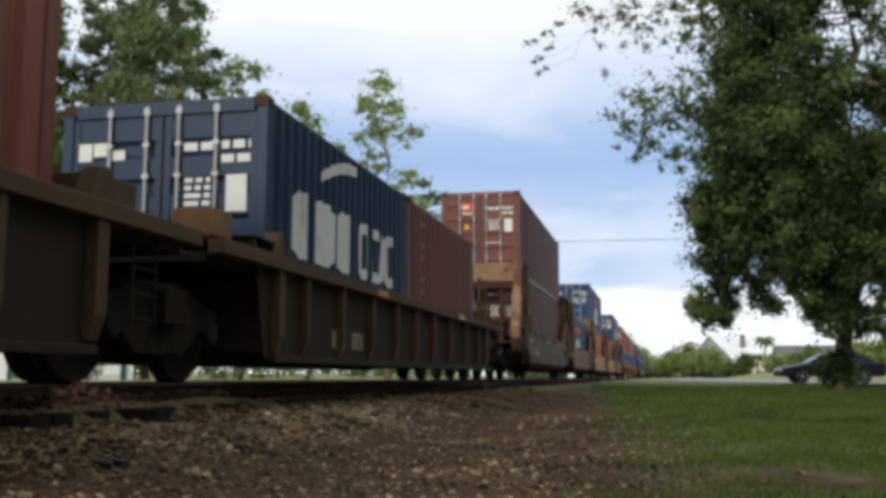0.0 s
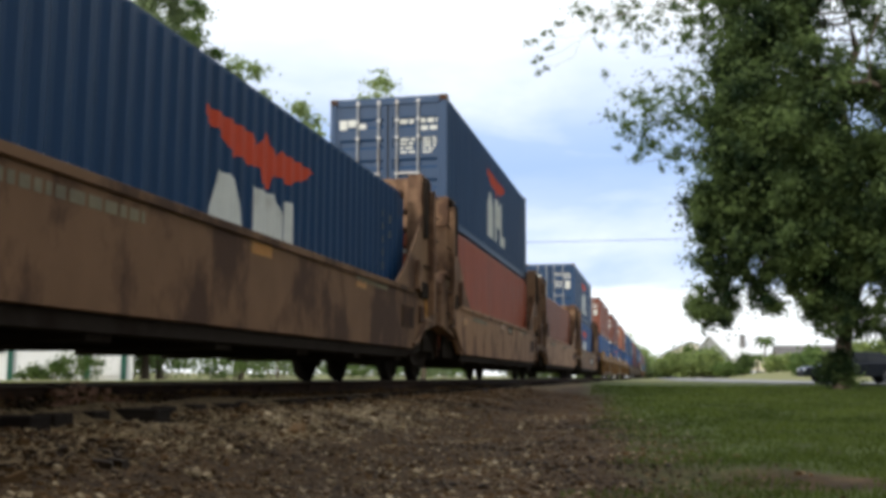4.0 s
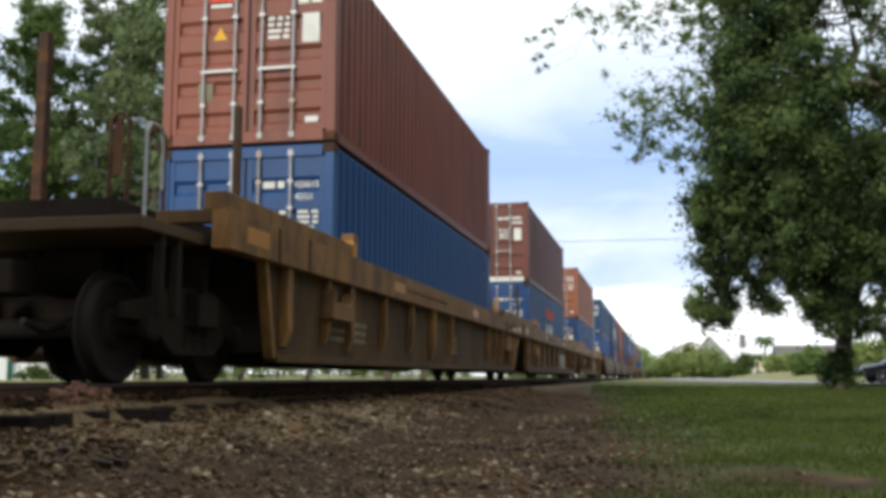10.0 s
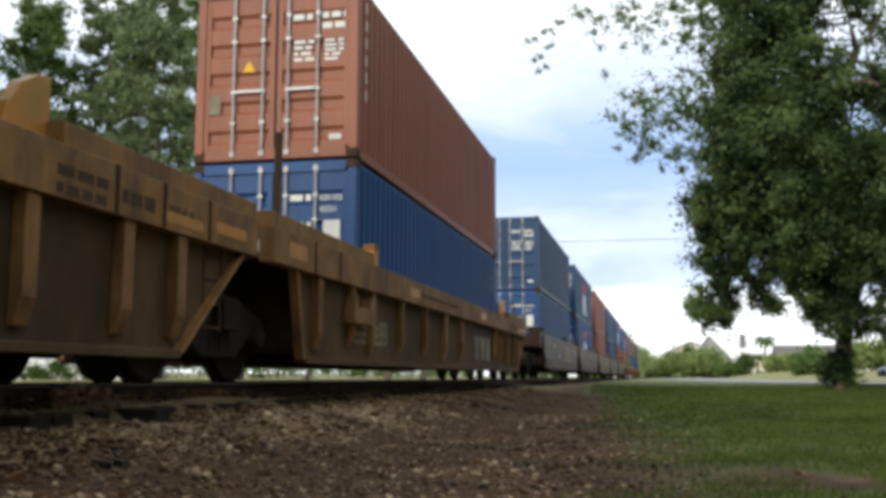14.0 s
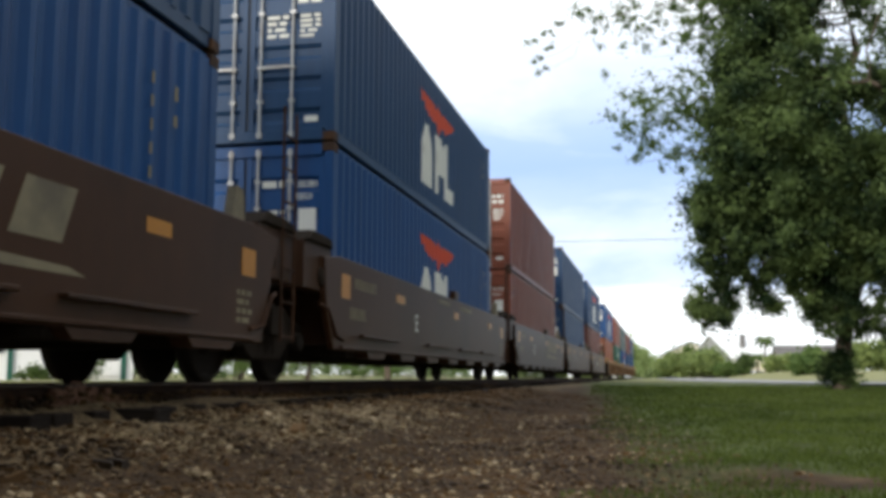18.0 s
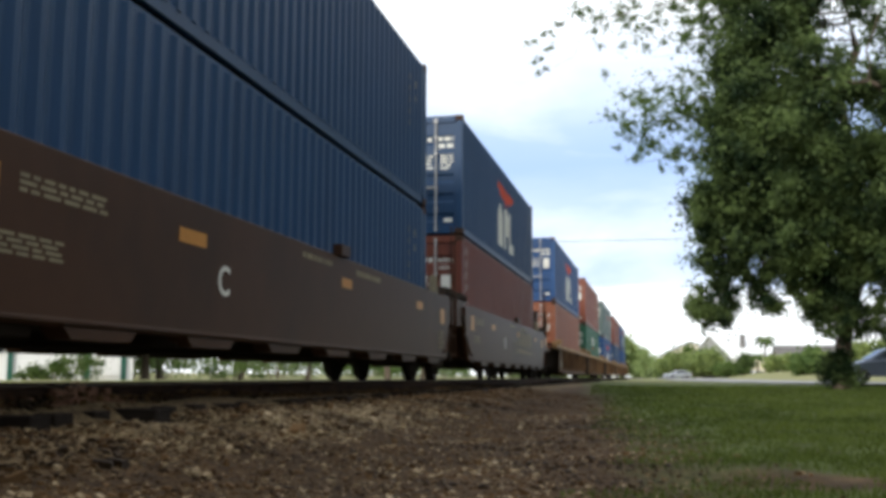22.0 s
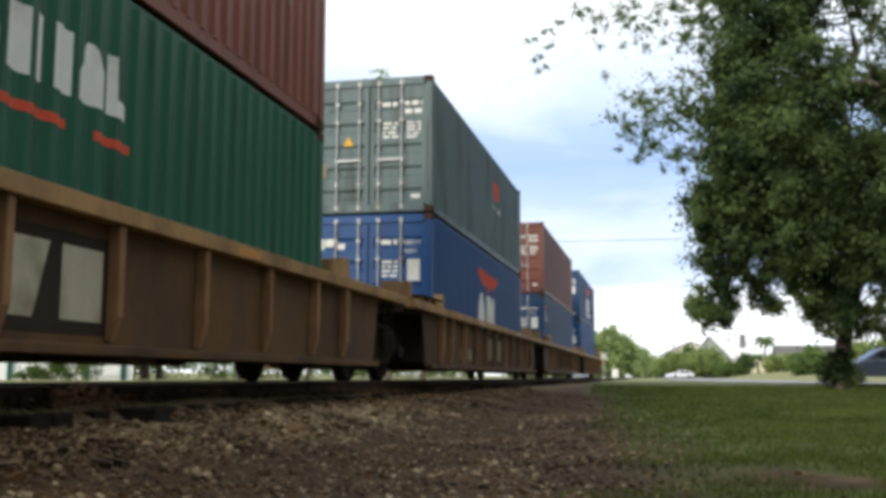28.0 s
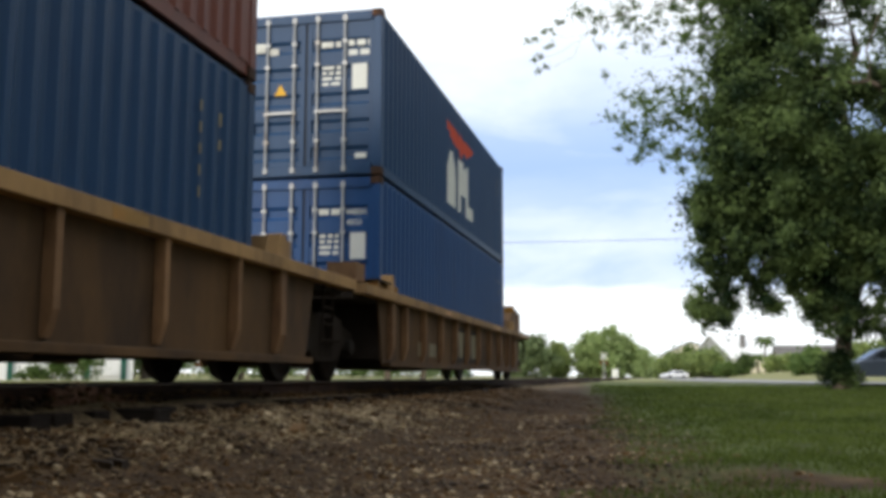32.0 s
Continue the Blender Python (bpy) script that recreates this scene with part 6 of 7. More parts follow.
def tree(label, at, height, spread_r, leaf, seed, clumps=90, per=70, size=0.3, base=0.3, trunk_r=0.22, sparse=1.0, clump_r=0.9, name="tree", group=""):
    """Tapered trunk, limbs and a ragged crown."""
    gen = np.random.default_rng(seed)
    ob = thing(name, label, "tree", (*at, ground_height(*at) - 0.05), group)
    s = Shape()
    lean = Vector((gen.normal() * 0.03, gen.normal() * 0.03, 1)) * height * 0.93
    spine = limb(s, (0, 0, 0), lean, trunk_r, trunk_r * 0.15, gen, 9, 7, 0.05)
    centres, radii = [], []
    n = max(6, clumps // 6)
    for i in range(n):
        t = base + (1 - base) * (i + gen.random()) / n
        k = min(6, int(t * 7))
        p = spine[k].lerp(spine[k + 1], t * 7 - k)
        a = i * 2.4 + gen.normal() * 0.4
        reach = spread_r * (1.0 - 0.75 * ((t - base) / (1 - base)) ** 1.5) * (0.55 + 0.6 * gen.random()) * min(1, 0.45 + (t - base) * 3)
        q = p + Vector((math.cos(a) * reach, math.sin(a) * reach, reach * (0.15 + 0.45 * gen.random())))
        pts = limb(s, p, q, trunk_r * 0.35 * (1.15 - t), 0.012, gen, 5, 4, 0.3)
        for j in range(6):
            u = 0.35 + 0.65 * gen.random()
            m = min(3, int(u * 4))
            c = pts[m].lerp(pts[m + 1], u * 4 - m) + Vector(gen.normal(size=3)) * 0.35 * clump_r
            centres.append(tuple(c))
            radii.append(clump_r * (0.45 + 0.7 * gen.random()) * sparse)
    part("trunk", s.mesh("trunk", 0, True), M_BARK, ob, "grey-brown bark trunk with limbs")
    v, f = leaves(centres, radii, per, size, gen)
    part("crown", crown_mesh("crown", v, f), leaf, ob, "ragged crown of leaves")
    return ob


def bush(label, at, w, h, leaf, seed, count=34, per=120, size=0.22, name="bush"):
    gen = np.random.default_rng(seed)
    ob = thing(name, label, "bush", (*at, ground_height(*at) - 0.03))
    s = Shape()
    centres, radii = [], []
    for i in range(count):
        a, r = gen.random() * 6.28, w * 0.5 * math.sqrt(gen.random())
        z = h * (0.1 + 0.78 * gen.random() ** 0.7 * math.sqrt(1 - 0.75 * (r / (w * 0.5)) ** 2))
        centres.append((r * math.cos(a), r * math.sin(a), z))
        radii.append(min(w, h) * (0.24 + 0.16 * gen.random()))
        if i % 3 == 0:
            limb(s, (0.2 * r * math.cos(a), 0.2 * r * math.sin(a), 0), centres[-1], 0.03, 0.01, gen, 5, 3)
    stuff(part("stem", s.mesh("stem", 0, True), M_BARK, ob))
    v, f = leaves(centres, radii, per, size, gen, 0.8)
    part("foliage", crown_mesh("foliage", v, f), leaf, ob)
    return ob


# the big tree on the lawn: its crown hangs low over the street
SPRAY_PIVOT = Vector((-4.0, -1.0, 11.2))
SPRAYS = []


def crown_edge(z):
    """How far the closed crown reaches towards the track at a height."""
    steps = ((1.6, 3.0), (2.4, 3.6), (3.3, 4.2), (3.9, 4.5), (4.6, 4.9), (6.6, 4.95), (8.3, 4.3), (10.0, 4.15), (13.0, 3.95), (16.0, 2.6))
    for (za, ea), (zb, eb) in zip(steps, steps[1:]):
        if z <= zb:
            return ea + (eb - ea) * max(0.0, (z - za) / (zb - za))
    return 2.0


def big_tree():
    gen = np.random.default_rng(21)
    at = (6.15, 35.4)
    ob = thing("large_tree", "large leafy tree with low-hanging dark green boughs on the lawn", "tree", (*at, ground_height(*at) - 0.05))
    s = Shape()
    spine = limb(s, (-0.35, 0, 0), (0.9, 0.3, 15.5), 0.3, 0.1, gen, 12, 8, 0.05)
    centres, radii, sparse, sparse_r, thin, thin_r = [], [], [], [], [], []

    def bough(z, tip, r, clumps, spread_c, crad, fine=False, end=0.02):
        k = min(7, int(z / 15.5 * 8))
        p = spine[k].lerp(spine[k + 1], z / 15.5 * 8 - k)
        pts = limb(s, p, tip, r, 0.004 if fine else end, gen, 6, 5, 0.34 if fine else 0.18)
        for _ in range(clumps):
            u = (0.5 + 0.55 * gen.random()) if fine else 0.25 + 0.75 * gen.random()
            m = min(4, int(u * 5))
            c = pts[m].lerp(pts[m + 1], u * 5 - m) + Vector(gen.normal(size=3)) * spread_c
            (thin if fine else sparse).append(tuple(c))
            (thin_r if fine else sparse_r).append(crad * (0.5 + 0.8 * gen.random()))
    # closed crown above, cut by a few gaps that show the sky
    gaps = ((-0.15, 12.1, 0.42), (1.15, 12.0, 0.3), (-2.6, 12.9, 0.25), (0.2, 13.0, 0.2), (1.0, 10.9, 0.2), (-1.6, 10.9, 0.14), (-0.5, 10.2, 0.2), (0.75, 9.0, 0.28), (1.15, 6.6, 0.25), (-3.9, 4.35, 0.22), (-3.1, 4.15, 0.3), (-2.4, 4.4, 0.2), (0.45, 3.2, 0.62), (-0.3, 4.6, 0.2), (-3.6, 3.55, 0.25), (-2.2, 3.4, 0.28), (0.1, 4.1, 0.18))
    k = 0
    while k < 1380:
        z = 3.9 + 12.0 * gen.random()
        u = -5.2 + 9.4 * gen.random()
        r = 0.42 + 0.52 * gen.random()
        if u < -crown_edge(z) + 0.5 * r + 0.22 * math.sin(z * 2.7) or u > 4.4 - 0.12 * max(0.0, z - 8) ** 2:
            continue
        if any((u - gu) ** 2 + (z - gz) ** 2 < ((1.25 if gz > 8.5 else 0.5) * gr + (0.62 if gz > 8.5 else 0.4) * r) ** 2 for gu, gz, gr in gaps):
            continue
        v = -0.3 + 1.5 * gen.normal()
        centres.append((u + 0.17 * v, v, z))
        radii.append(r)
        k += 1
    # open foliage below, hanging in ragged tufts
    k = 0
    while k < 520:
        z = 1.5 + 3.2 * gen.random()
        u = -4.6 + 7.4 * gen.random()
        r = 0.2 + 0.26 * gen.random()
        low = 2.55 if u < -1.6 else 1.25 if u > 0.1 else 1.8
        if z < low + 0.35 * math.sin(u * 3.1) + 0.35 or u < -crown_edge(z) or any((u - gu) ** 2 + (z - gz) ** 2 < (0.6 * gr + 0.4 * r) ** 2 for gu, gz, gr in gaps):
            continue
        sparse.append((u, -0.6 + 0.9 * gen.normal(), z))
        sparse_r.append(r)
        k += 1
    # the drooping bough end over the street
    for i in range(46):
        u, z = max(-0.75, min(0.8, gen.normal() * 0.48)), max(-0.55, gen.normal() * 0.34)
        sparse.append((-4.45 + u, -1.0 + 0.4 * gen.normal(), 2.68 + z - 0.12 * abs(u)))
        sparse_r.append(0.26 + 0.16 * gen.random())
    limb(s, (-1.4, -0.5, 5.0), (-4.5, -1.0, 2.8), 0.05, 0.015, gen, 6, 5, 0.2)
    # boughs towards the track, thinner leaves against the sky
    for z, tip, n in ((7.4, (-6.0, -1, 8.0), 12), (8.0, (-7.2, -1, 8.8), 16), (8.6, (-7.5, 0, 9.3), 16), (9.2, (-7.2, -1, 10.0), 16), (10.0, (-7.1, -1, 10.6), 15), (10.6, (-6.5, -1, 11.4), 15), (11.4, (-8.2, -2, 12.9), 16), (11.6, (-7.3, 0, 12.6), 16), (12.0, (-6.0, -1, 12.7), 14), (9.6, (-5.9, 0, 9.8), 14), (8.4, (-5.9, -1, 8.7), 14), (10.8, (-5.6, 0, 10.9), 14), (9.0, (-4.9, -1, 9.4), 16), (10.2, (-4.9, 0, 10.5), 16), (11.2, (-4.8, -1, 11.6), 16), (12.2, (-5.0, -1, 12.9), 16), (8.2, (-5.0, 0, 8.4), 14), (12.6, (-8.4, -1, 13.5), 16), (12.7, (-7.4, -1, 13.3), 16), (12.9, (-6.4, 0, 13.6), 16), (13.0, (-5.6, -1, 13.2), 16), (8.0, (-7.0, -1, 8.3), 20), (8.5, (-6.6, 0, 8.1), 18), (8.9, (-7.4, -1, 9.1), 20), (9.4, (-7.3, 0, 9.7), 18), (9.9, (-6.6, -1, 10.3), 18), (9.0, (-6.4, -1, 9.0), 18), (9.3, (-5.7, 0, 9.3), 18)):
        bough(z, (tip[0] + (0.4 if tip[0] > -8 else 0.2), tip[1], tip[2]), 0.03, n - 1, 0.28, 0.38, True)
    twig, twig_r = [], []
    for tip in ((-10.15, -2, 11.2), (-10.35, -2, 11.9), (-9.75, -2, 12.2), (-9.3, -2, 12.5), (-9.95, -2, 10.8), (-9.7, -2, 11.6)):
        limb(s, (-6.8, -1.6, 12.9), tip, 0.006, 0.004, gen, 4, 4, 0.2)
        for u in (1.0, 0.93):
            twig.append(tuple(Vector((-6.8, -1.6, 12.9)).lerp(Vector(tip), u)))
            twig_r.append(0.15)
    # low boughs and the dark limb that crosses the crown
    for z, tip, n in ((4.6, (1.5, -2.2, 3.9), 9), (4.4, (2.8, -1, 3.2), 9), (4.2, (-0.6, -1.4, 2.6), 10), (4.4, (-1.5, -1.2, 3.0), 9), (4.8, (-3.2, -1.2, 4.0), 10)):
        bough(z, tip, 0.05, n, 0.3, 0.36)
    limb(s, (1.9, 0.2, 8.6), (0.7, -2.9, 9.45), 0.1, 0.075, gen, 7, 4, 0.1)
    limb(s, (0.7, -2.9, 9.45), (-1.0, -3.2, 9.75), 0.075, 0.02, gen, 7, 5, 0.15)
    limb(s, (0.4, -3.0, 9.5), (0.75, -3.3, 11.6), 0.035, 0.02, gen, 6, 4, 0.2)
    # a curtain of hanging tufts before the trunk
    for i in range(26):
        z = 1.7 + 2.8 * gen.random()
        sparse.append((-0.75 + (0.35 + 0.16 * z) * gen.normal() * 0.8, -1.0 + 0.4 * gen.normal(), z))
        sparse_r.append(0.24 + 0.2 * gen.random())
    # shoots round the foot
    for i in range(34):
        a, z = gen.random() * 6.28, 0.22 + (1.0 if i < 26 else 1.7) * gen.random()
        r = (0.2 + 0.42 * math.sin(min(1.0, z / 1.35) * 3.1)) * math.sqrt(gen.random())
        sparse.append((-0.45 + r * math.cos(a), r * math.sin(a) - 0.2, z))
        sparse_r.append(0.26 + 0.16 * gen.random())
    part("trunk", s.mesh("trunk", 0, True), M_BARK, ob, "grey-brown bark trunk with limbs")
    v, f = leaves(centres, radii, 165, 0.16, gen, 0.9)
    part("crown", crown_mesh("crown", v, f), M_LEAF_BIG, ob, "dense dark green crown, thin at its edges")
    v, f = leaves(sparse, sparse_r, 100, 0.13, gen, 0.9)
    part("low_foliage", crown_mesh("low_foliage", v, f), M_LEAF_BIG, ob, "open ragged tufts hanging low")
    high = [i for i, c in enumerate(thin) if c[2] > 11.0]
    rest = [i for i, c in enumerate(thin) if c[2] <= 11.0]
    for cs, rs, per in (([thin[i] for i in high], [thin_r[i] for i in high], 44), ([thin[i] for i in rest], [thin_r[i] for i in rest], 44), (twig, twig_r, 26)):
        v, f = leaves(cs, rs, per, 0.125, gen, 0.9)
        SPRAYS.append(stuff(part("leaf_spray", crown_mesh("leaf_spray", v - np.array(SPRAY_PIVOT), f), M_LEAF_MID, ob, "thin spray of leaves against the sky", tuple(SPRAY_PIVOT))))
    return ob


big_tree()
# unseen trees added beside and behind the viewpoint to darken train sides and reflections
for k, (x, y, h, r) in enumerate(((13, 17, 16, 6), (15, 6, 17, 6.5), (13.5, -5, 16, 6), (9, -14, 16, 6), (0, -19, 13, 6), (18, 27, 17, 6.5), (20, 39, 17, 6.5), (24, 16, 18, 7))):
    tree("unseen leafy tree added to shade the train side", (x, y), h, r, M_LEAF_DARK, 120 + k, 150, 50, 0.7, 0.06, 0.3, 1.0, 1.4, group="trees round the lawn")
# trees across the track
for label, at, h, r, leaf, sd, n, per, base, thin in (
        ("tall leafy tree behind the track", (-28.6, 52.7), 25, 6.5, M_LEAF_PALE, 31, 420, 110, 0.06, 1.0),
        ("tall leafy tree behind the white building", (-38, 54), 25, 6.5, M_LEAF_MID, 32, 380, 110, 0.06, 1.0),
        ("tall leafy tree behind the white building", (-34.2, 56.5), 25, 6.5, M_LEAF_PALE, 33, 400, 110, 0.06, 1.0),
        ("tall leafy tree behind the track", (-31.5, 60), 26, 6.5, M_LEAF_MID, 37, 260, 120, 0.1, 1.0),
        ("tall leafy tree behind the white building", (-40, 47), 24, 6.5, M_LEAF_PALE, 39, 260, 120, 0.1, 1.0),
        ("leafy tree behind the white building", (-35.5, 50.5), 15, 5.0, M_LEAF_MID, 91, 220, 110, 0.1, 1.0),
        ("leafy tree behind the track", (-31.0, 55.0), 15, 5.0, M_LEAF_MID, 92, 220, 110, 0.1, 1.0),
        ("leafy tree behind the white building", (-40.0, 50.0), 16, 5.0, M_LEAF_MID, 93, 220, 110, 0.1, 1.0),
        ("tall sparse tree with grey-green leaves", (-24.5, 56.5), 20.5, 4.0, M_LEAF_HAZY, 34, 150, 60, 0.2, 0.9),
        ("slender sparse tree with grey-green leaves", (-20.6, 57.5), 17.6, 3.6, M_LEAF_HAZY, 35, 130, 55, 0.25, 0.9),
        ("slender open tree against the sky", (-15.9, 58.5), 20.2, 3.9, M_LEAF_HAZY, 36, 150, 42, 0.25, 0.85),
        ("slender open tree against the sky", (-16.0, 68), 15.5, 3.0, M_LEAF_PALE, 38, 60, 50, 0.3, 0.75)):
    tree(label, at, h, r, leaf, sd, n, per, 0.27, base, 0.2 if thin < 1 else 0.3, thin, 0.9)
# far woods beside and beyond the crossing; distance haze is put into their leaf colour
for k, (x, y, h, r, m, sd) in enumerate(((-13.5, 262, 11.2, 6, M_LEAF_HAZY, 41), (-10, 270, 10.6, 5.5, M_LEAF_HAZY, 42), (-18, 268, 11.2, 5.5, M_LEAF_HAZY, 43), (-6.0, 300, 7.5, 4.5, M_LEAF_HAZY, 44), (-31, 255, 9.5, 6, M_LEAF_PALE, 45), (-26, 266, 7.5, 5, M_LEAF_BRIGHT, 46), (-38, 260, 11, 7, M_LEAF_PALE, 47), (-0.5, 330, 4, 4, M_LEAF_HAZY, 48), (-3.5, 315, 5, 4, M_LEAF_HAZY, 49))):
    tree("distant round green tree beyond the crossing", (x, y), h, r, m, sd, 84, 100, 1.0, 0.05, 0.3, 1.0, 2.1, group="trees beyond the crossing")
for k, (x, y, w, h, m, sd) in enumerate(((5.6, 194, 9.5, 6.6, M_LEAF_MID, 51), (0.6, 205, 6.0, 3.0, M_LEAF_PALE, 52), (11.6, 176, 4.5, 2.6, M_LEAF_MID, 53), (3.0, 192, 7.0, 5.0, M_LEAF_BRIGHT, 63), (8.0, 186, 5.0, 6.0, M_LEAF_BRIGHT, 64), (13.6, 172, 2.6, 3.6, M_LEAF_DARK, 54), (17.0, 150, 4.5, 2.6, M_LEAF_BRIGHT, 55), (20.5, 146, 5, 3.2, M_LEAF_MID, 56), (14.2, 105, 2.6, 1.6, M_LEAF_MID, 57), (19.5, 128, 4, 2.4, M_LEAF_BRIGHT, 58), (26, 132, 6, 4.2, M_LEAF_BRIGHT, 59), (16.5, 120, 3.0, 2.2, M_LEAF_MID, 60), (30, 120, 7, 6, M_LEAF_DARK, 61), (35, 118, 7, 6, M_LEAF_MID, 62))):
    bush("rounded green bush in front of the houses", (x, y), w, h, m, sd, 44, 120, 0.6 if w > 4 else 0.36)


# ---------------------------------------------------------------- houses
M_PLASTER = mat("cream painted wall", (0.72, 0.66, 0.5), 0.85, var=0.08, stain=(0.6, 0.54, 0.4), amount=0.2)
M_WHITEWALL = mat("white painted wall", (0.78, 0.77, 0.74), 0.85, var=0.06, stain=(0.68, 0.66, 0.62), amount=0.2)
M_ROOF = mat("grey shingle roof", (0.16, 0.15, 0.14), 0.9, var=0.25, scale=6, stain=(0.1, 0.095, 0.09), amount=0.3)
M_LIMEWALL = mat("fresh white limewash", (0.86, 0.85, 0.83), 0.85, var=0.04, stain=(0.8, 0.79, 0.76), amount=0.15)
M_GREEN_POST = mat("dark green painted post", (0.02, 0.1, 0.07), 0.6, var=0.1)
M_GLASS = mat("dark window glass", (0.03, 0.035, 0.04), 0.08, 0.0, var=0.1, bump=0)
M_FRAME = mat("white window frame", (0.75, 0.75, 0.72), 0.6, var=0.05, bump=0)


def house(label, at, turn, w, d, h, roof_h, wall_mat, windows, name="house", roof_mat=None, gable_mat=None):
    """Gabled house: w along its own x, gable ends at +-x/2 turned by turn degrees."""
    ob = thing(name, label, "house", (*at, ground_height(*at) - 0.1), "houses along the street", "", turn)
    t = 0.25
    for sy in (-1, 1):
        boxed("wall", (-w / 2, w / 2, *sorted((sy * d / 2, sy * (d / 2 - t))), 0, h), wall_mat, ob)
    for sx in (-1, 1):
        part("gable_wall", cached(("gable", w, d, h, sx), lambda: Shape().prism("x", [(-d / 2 + t, 0), (d / 2 - t, 0), (d / 2 - t, h), (0, h + roof_h - 0.25), (-d / 2 + t, h)], *sorted((sx * w / 2, sx * (w / 2 - t))))), gable_mat or wall_mat, ob, "gable wall coloured grey for shade" if gable_mat else "")
    for sy in (-1, 1):
        over = 0.5
        part("roof", cached(("roofside", w, d, h, sy), lambda: Shape().prism("x", [(sy * 0.0, h + roof_h), (sy * (d / 2 + over), h - over * roof_h / (d / 2)), (sy * (d / 2 + over), h - over * roof_h / (d / 2) - 0.2), (sy * 0.0, h + roof_h - 0.2)], -w / 2 - 0.4, w / 2 + 0.4)), roof_mat or M_ROOF, ob, "pale metal roof slope" if roof_mat else "grey shingle roof slope")
    for (wx, wz, ww, wh, sy) in windows:
        y = sy * d / 2
        win = boxed("window", (wx - ww / 2, wx + ww / 2, *sorted((y, y + sy * 0.04)), wz, wz + wh), M_FRAME, ob, "white framed window")
        boxed("pane", (wx - ww / 2 + 0.08, wx + ww / 2 - 0.08, *sorted((y + sy * 0.03, y + sy * 0.055)), wz + 0.08, wz + wh - 0.08), M_GLASS, win, "dark glass pane")
    return ob


house("two-storey cream house with a grey gabled roof behind bushes", (6.2, 216), 90, 14, 11.4, 4.9, 2.6, M_PLASTER, [(-4, 1, 1.2, 1.4, -1), (0, 1, 1.2, 1.4, -1), (4, 1, 1.2, 1.4, -1)])
# grey gable colour stands for the shade under the eaves
M_GABLE_SHADE = mat("grey for shaded gable wall", (0.36, 0.36, 0.33), 0.85, var=0.1, stain=(0.26, 0.26, 0.24), amount=0.3)
M_METALROOF = mat("white painted metal roof", (0.8, 0.8, 0.78), 0.6, var=0.05, stain=(0.68, 0.67, 0.63), amount=0.2)
house("white house with a pale metal gabled roof behind bushes", (13.6, 203), 35, 9.6, 12, 3.6, 4.2, M_WHITEWALL, [(-2.6, 1, 1.2, 1.4, -1), (1.4, 1, 1.2, 1.4, -1)], "house", M_METALROOF, M_GABLE_SHADE)
annex = house("low cream house with a brick chimney behind bushes", (19.5, 200), 0, 9, 8, 3.6, 1.5, M_PLASTER, [(-3, 1, 1.2, 1.4, -1), (3, 1, 1.2, 1.4, -1)], "house", M_METALROOF)
boxed("chimney", (-4.4, -3.5, -0.5, 0.5, 2.5, 7.4), M_ROOF, annex, "dark brick chimney")
house("low white house behind bushes along the street", (27, 190), 0, 13, 8, 3.0, 2.0, M_PLASTER, [(-4, 1, 1.4, 1.3, -1), (3, 1, 1.4, 1.3, -1)])


def palm(label, at, h, reach, seed):
    """Slim ringed trunk with a head of drooping fronds."""
    gen = np.random.default_rng(seed)
    ob = thing("palm_tree", label, "palm tree", (*at, ground_height(*at) - 0.05))
    part("trunk", Shape().lathe([(h * k / 12, 0.17 - 0.004 * k + 0.02 * (k % 2)) for k in range(13)], "z", 9).mesh("palm_trunk"), M_BARK, ob, "slim ringed trunk")
    for i in range(15):
        s = Shape()
        a, lift = i * 2.4, 0.75 * gen.random()
        side = Vector((-math.sin(a), math.cos(a), 0))
        rows = []
        for k in range(7):
            t = k / 6
            c = Vector((math.cos(a) * reach * t, math.sin(a) * reach * t, h + reach * (lift * t - 0.95 * t * t)))
            rows.append((c, (0.05 + 0.34 * math.sin(t * 3.0)) * reach / 1.7))
        for (c0, w0), (c1, w1) in zip(rows, rows[1:]):
            for sg in (-1, 1):
                s.add([tuple(c0), tuple(c0 + side * sg * w0 - Vector((0, 0, 0.5 * w0))), tuple(c1 + side * sg * w1 * 0.6 - Vector((0, 0, 0.5 * w1))), tuple(c1)], [(0, 1, 2, 3)])
        part("frond", s.mesh("frond"), M_LEAF_DARK, ob, "drooping green frond")
    return ob


palm("slim palm tree with drooping fronds among the houses", (18.6, 190), 6.3, 2.1, 5)
palm("short palm tree with drooping fronds among bushes", (16.2, 178), 3.0, 1.6, 6)
# the white building across the track, with its green posts
lodge = house("low white building with green posts behind the track", (-32.1, 44.9), 33, 12, 6, 2.9, 1.8, M_LIMEWALL, [(-3.2, 1.3, 1.4, 1.2, -1), (-0.4, 1.3, 1.2, 1.2, -1)], "building")
for u in (0.4, 3.85, 5.55):
    boxed("corner_post", (u - 0.12, u + 0.12, -3.16, -3.004, 0.0, 2.7), M_GREEN_POST, lodge, "dark green post")
boxed("low_panel", (4.02, 5.4, -3.08, -3.004, 0.3, 2.3), M_LIMEWALL, lodge, "white panel between the posts")
for k, (x, y, w, h, sd) in enumerate(((-27.1, 41.6, 1.6, 1.2, 71), (-26.1, 42.3, 1.7, 1.5, 72), (-28.2, 41.4, 1.3, 0.7, 73), (-23, 52, 3, 1.3, 74))):
    bush("clipped green bush by the white building", (x, y), w, h, M_LEAF_MID, sd, 18, 90, 0.14)

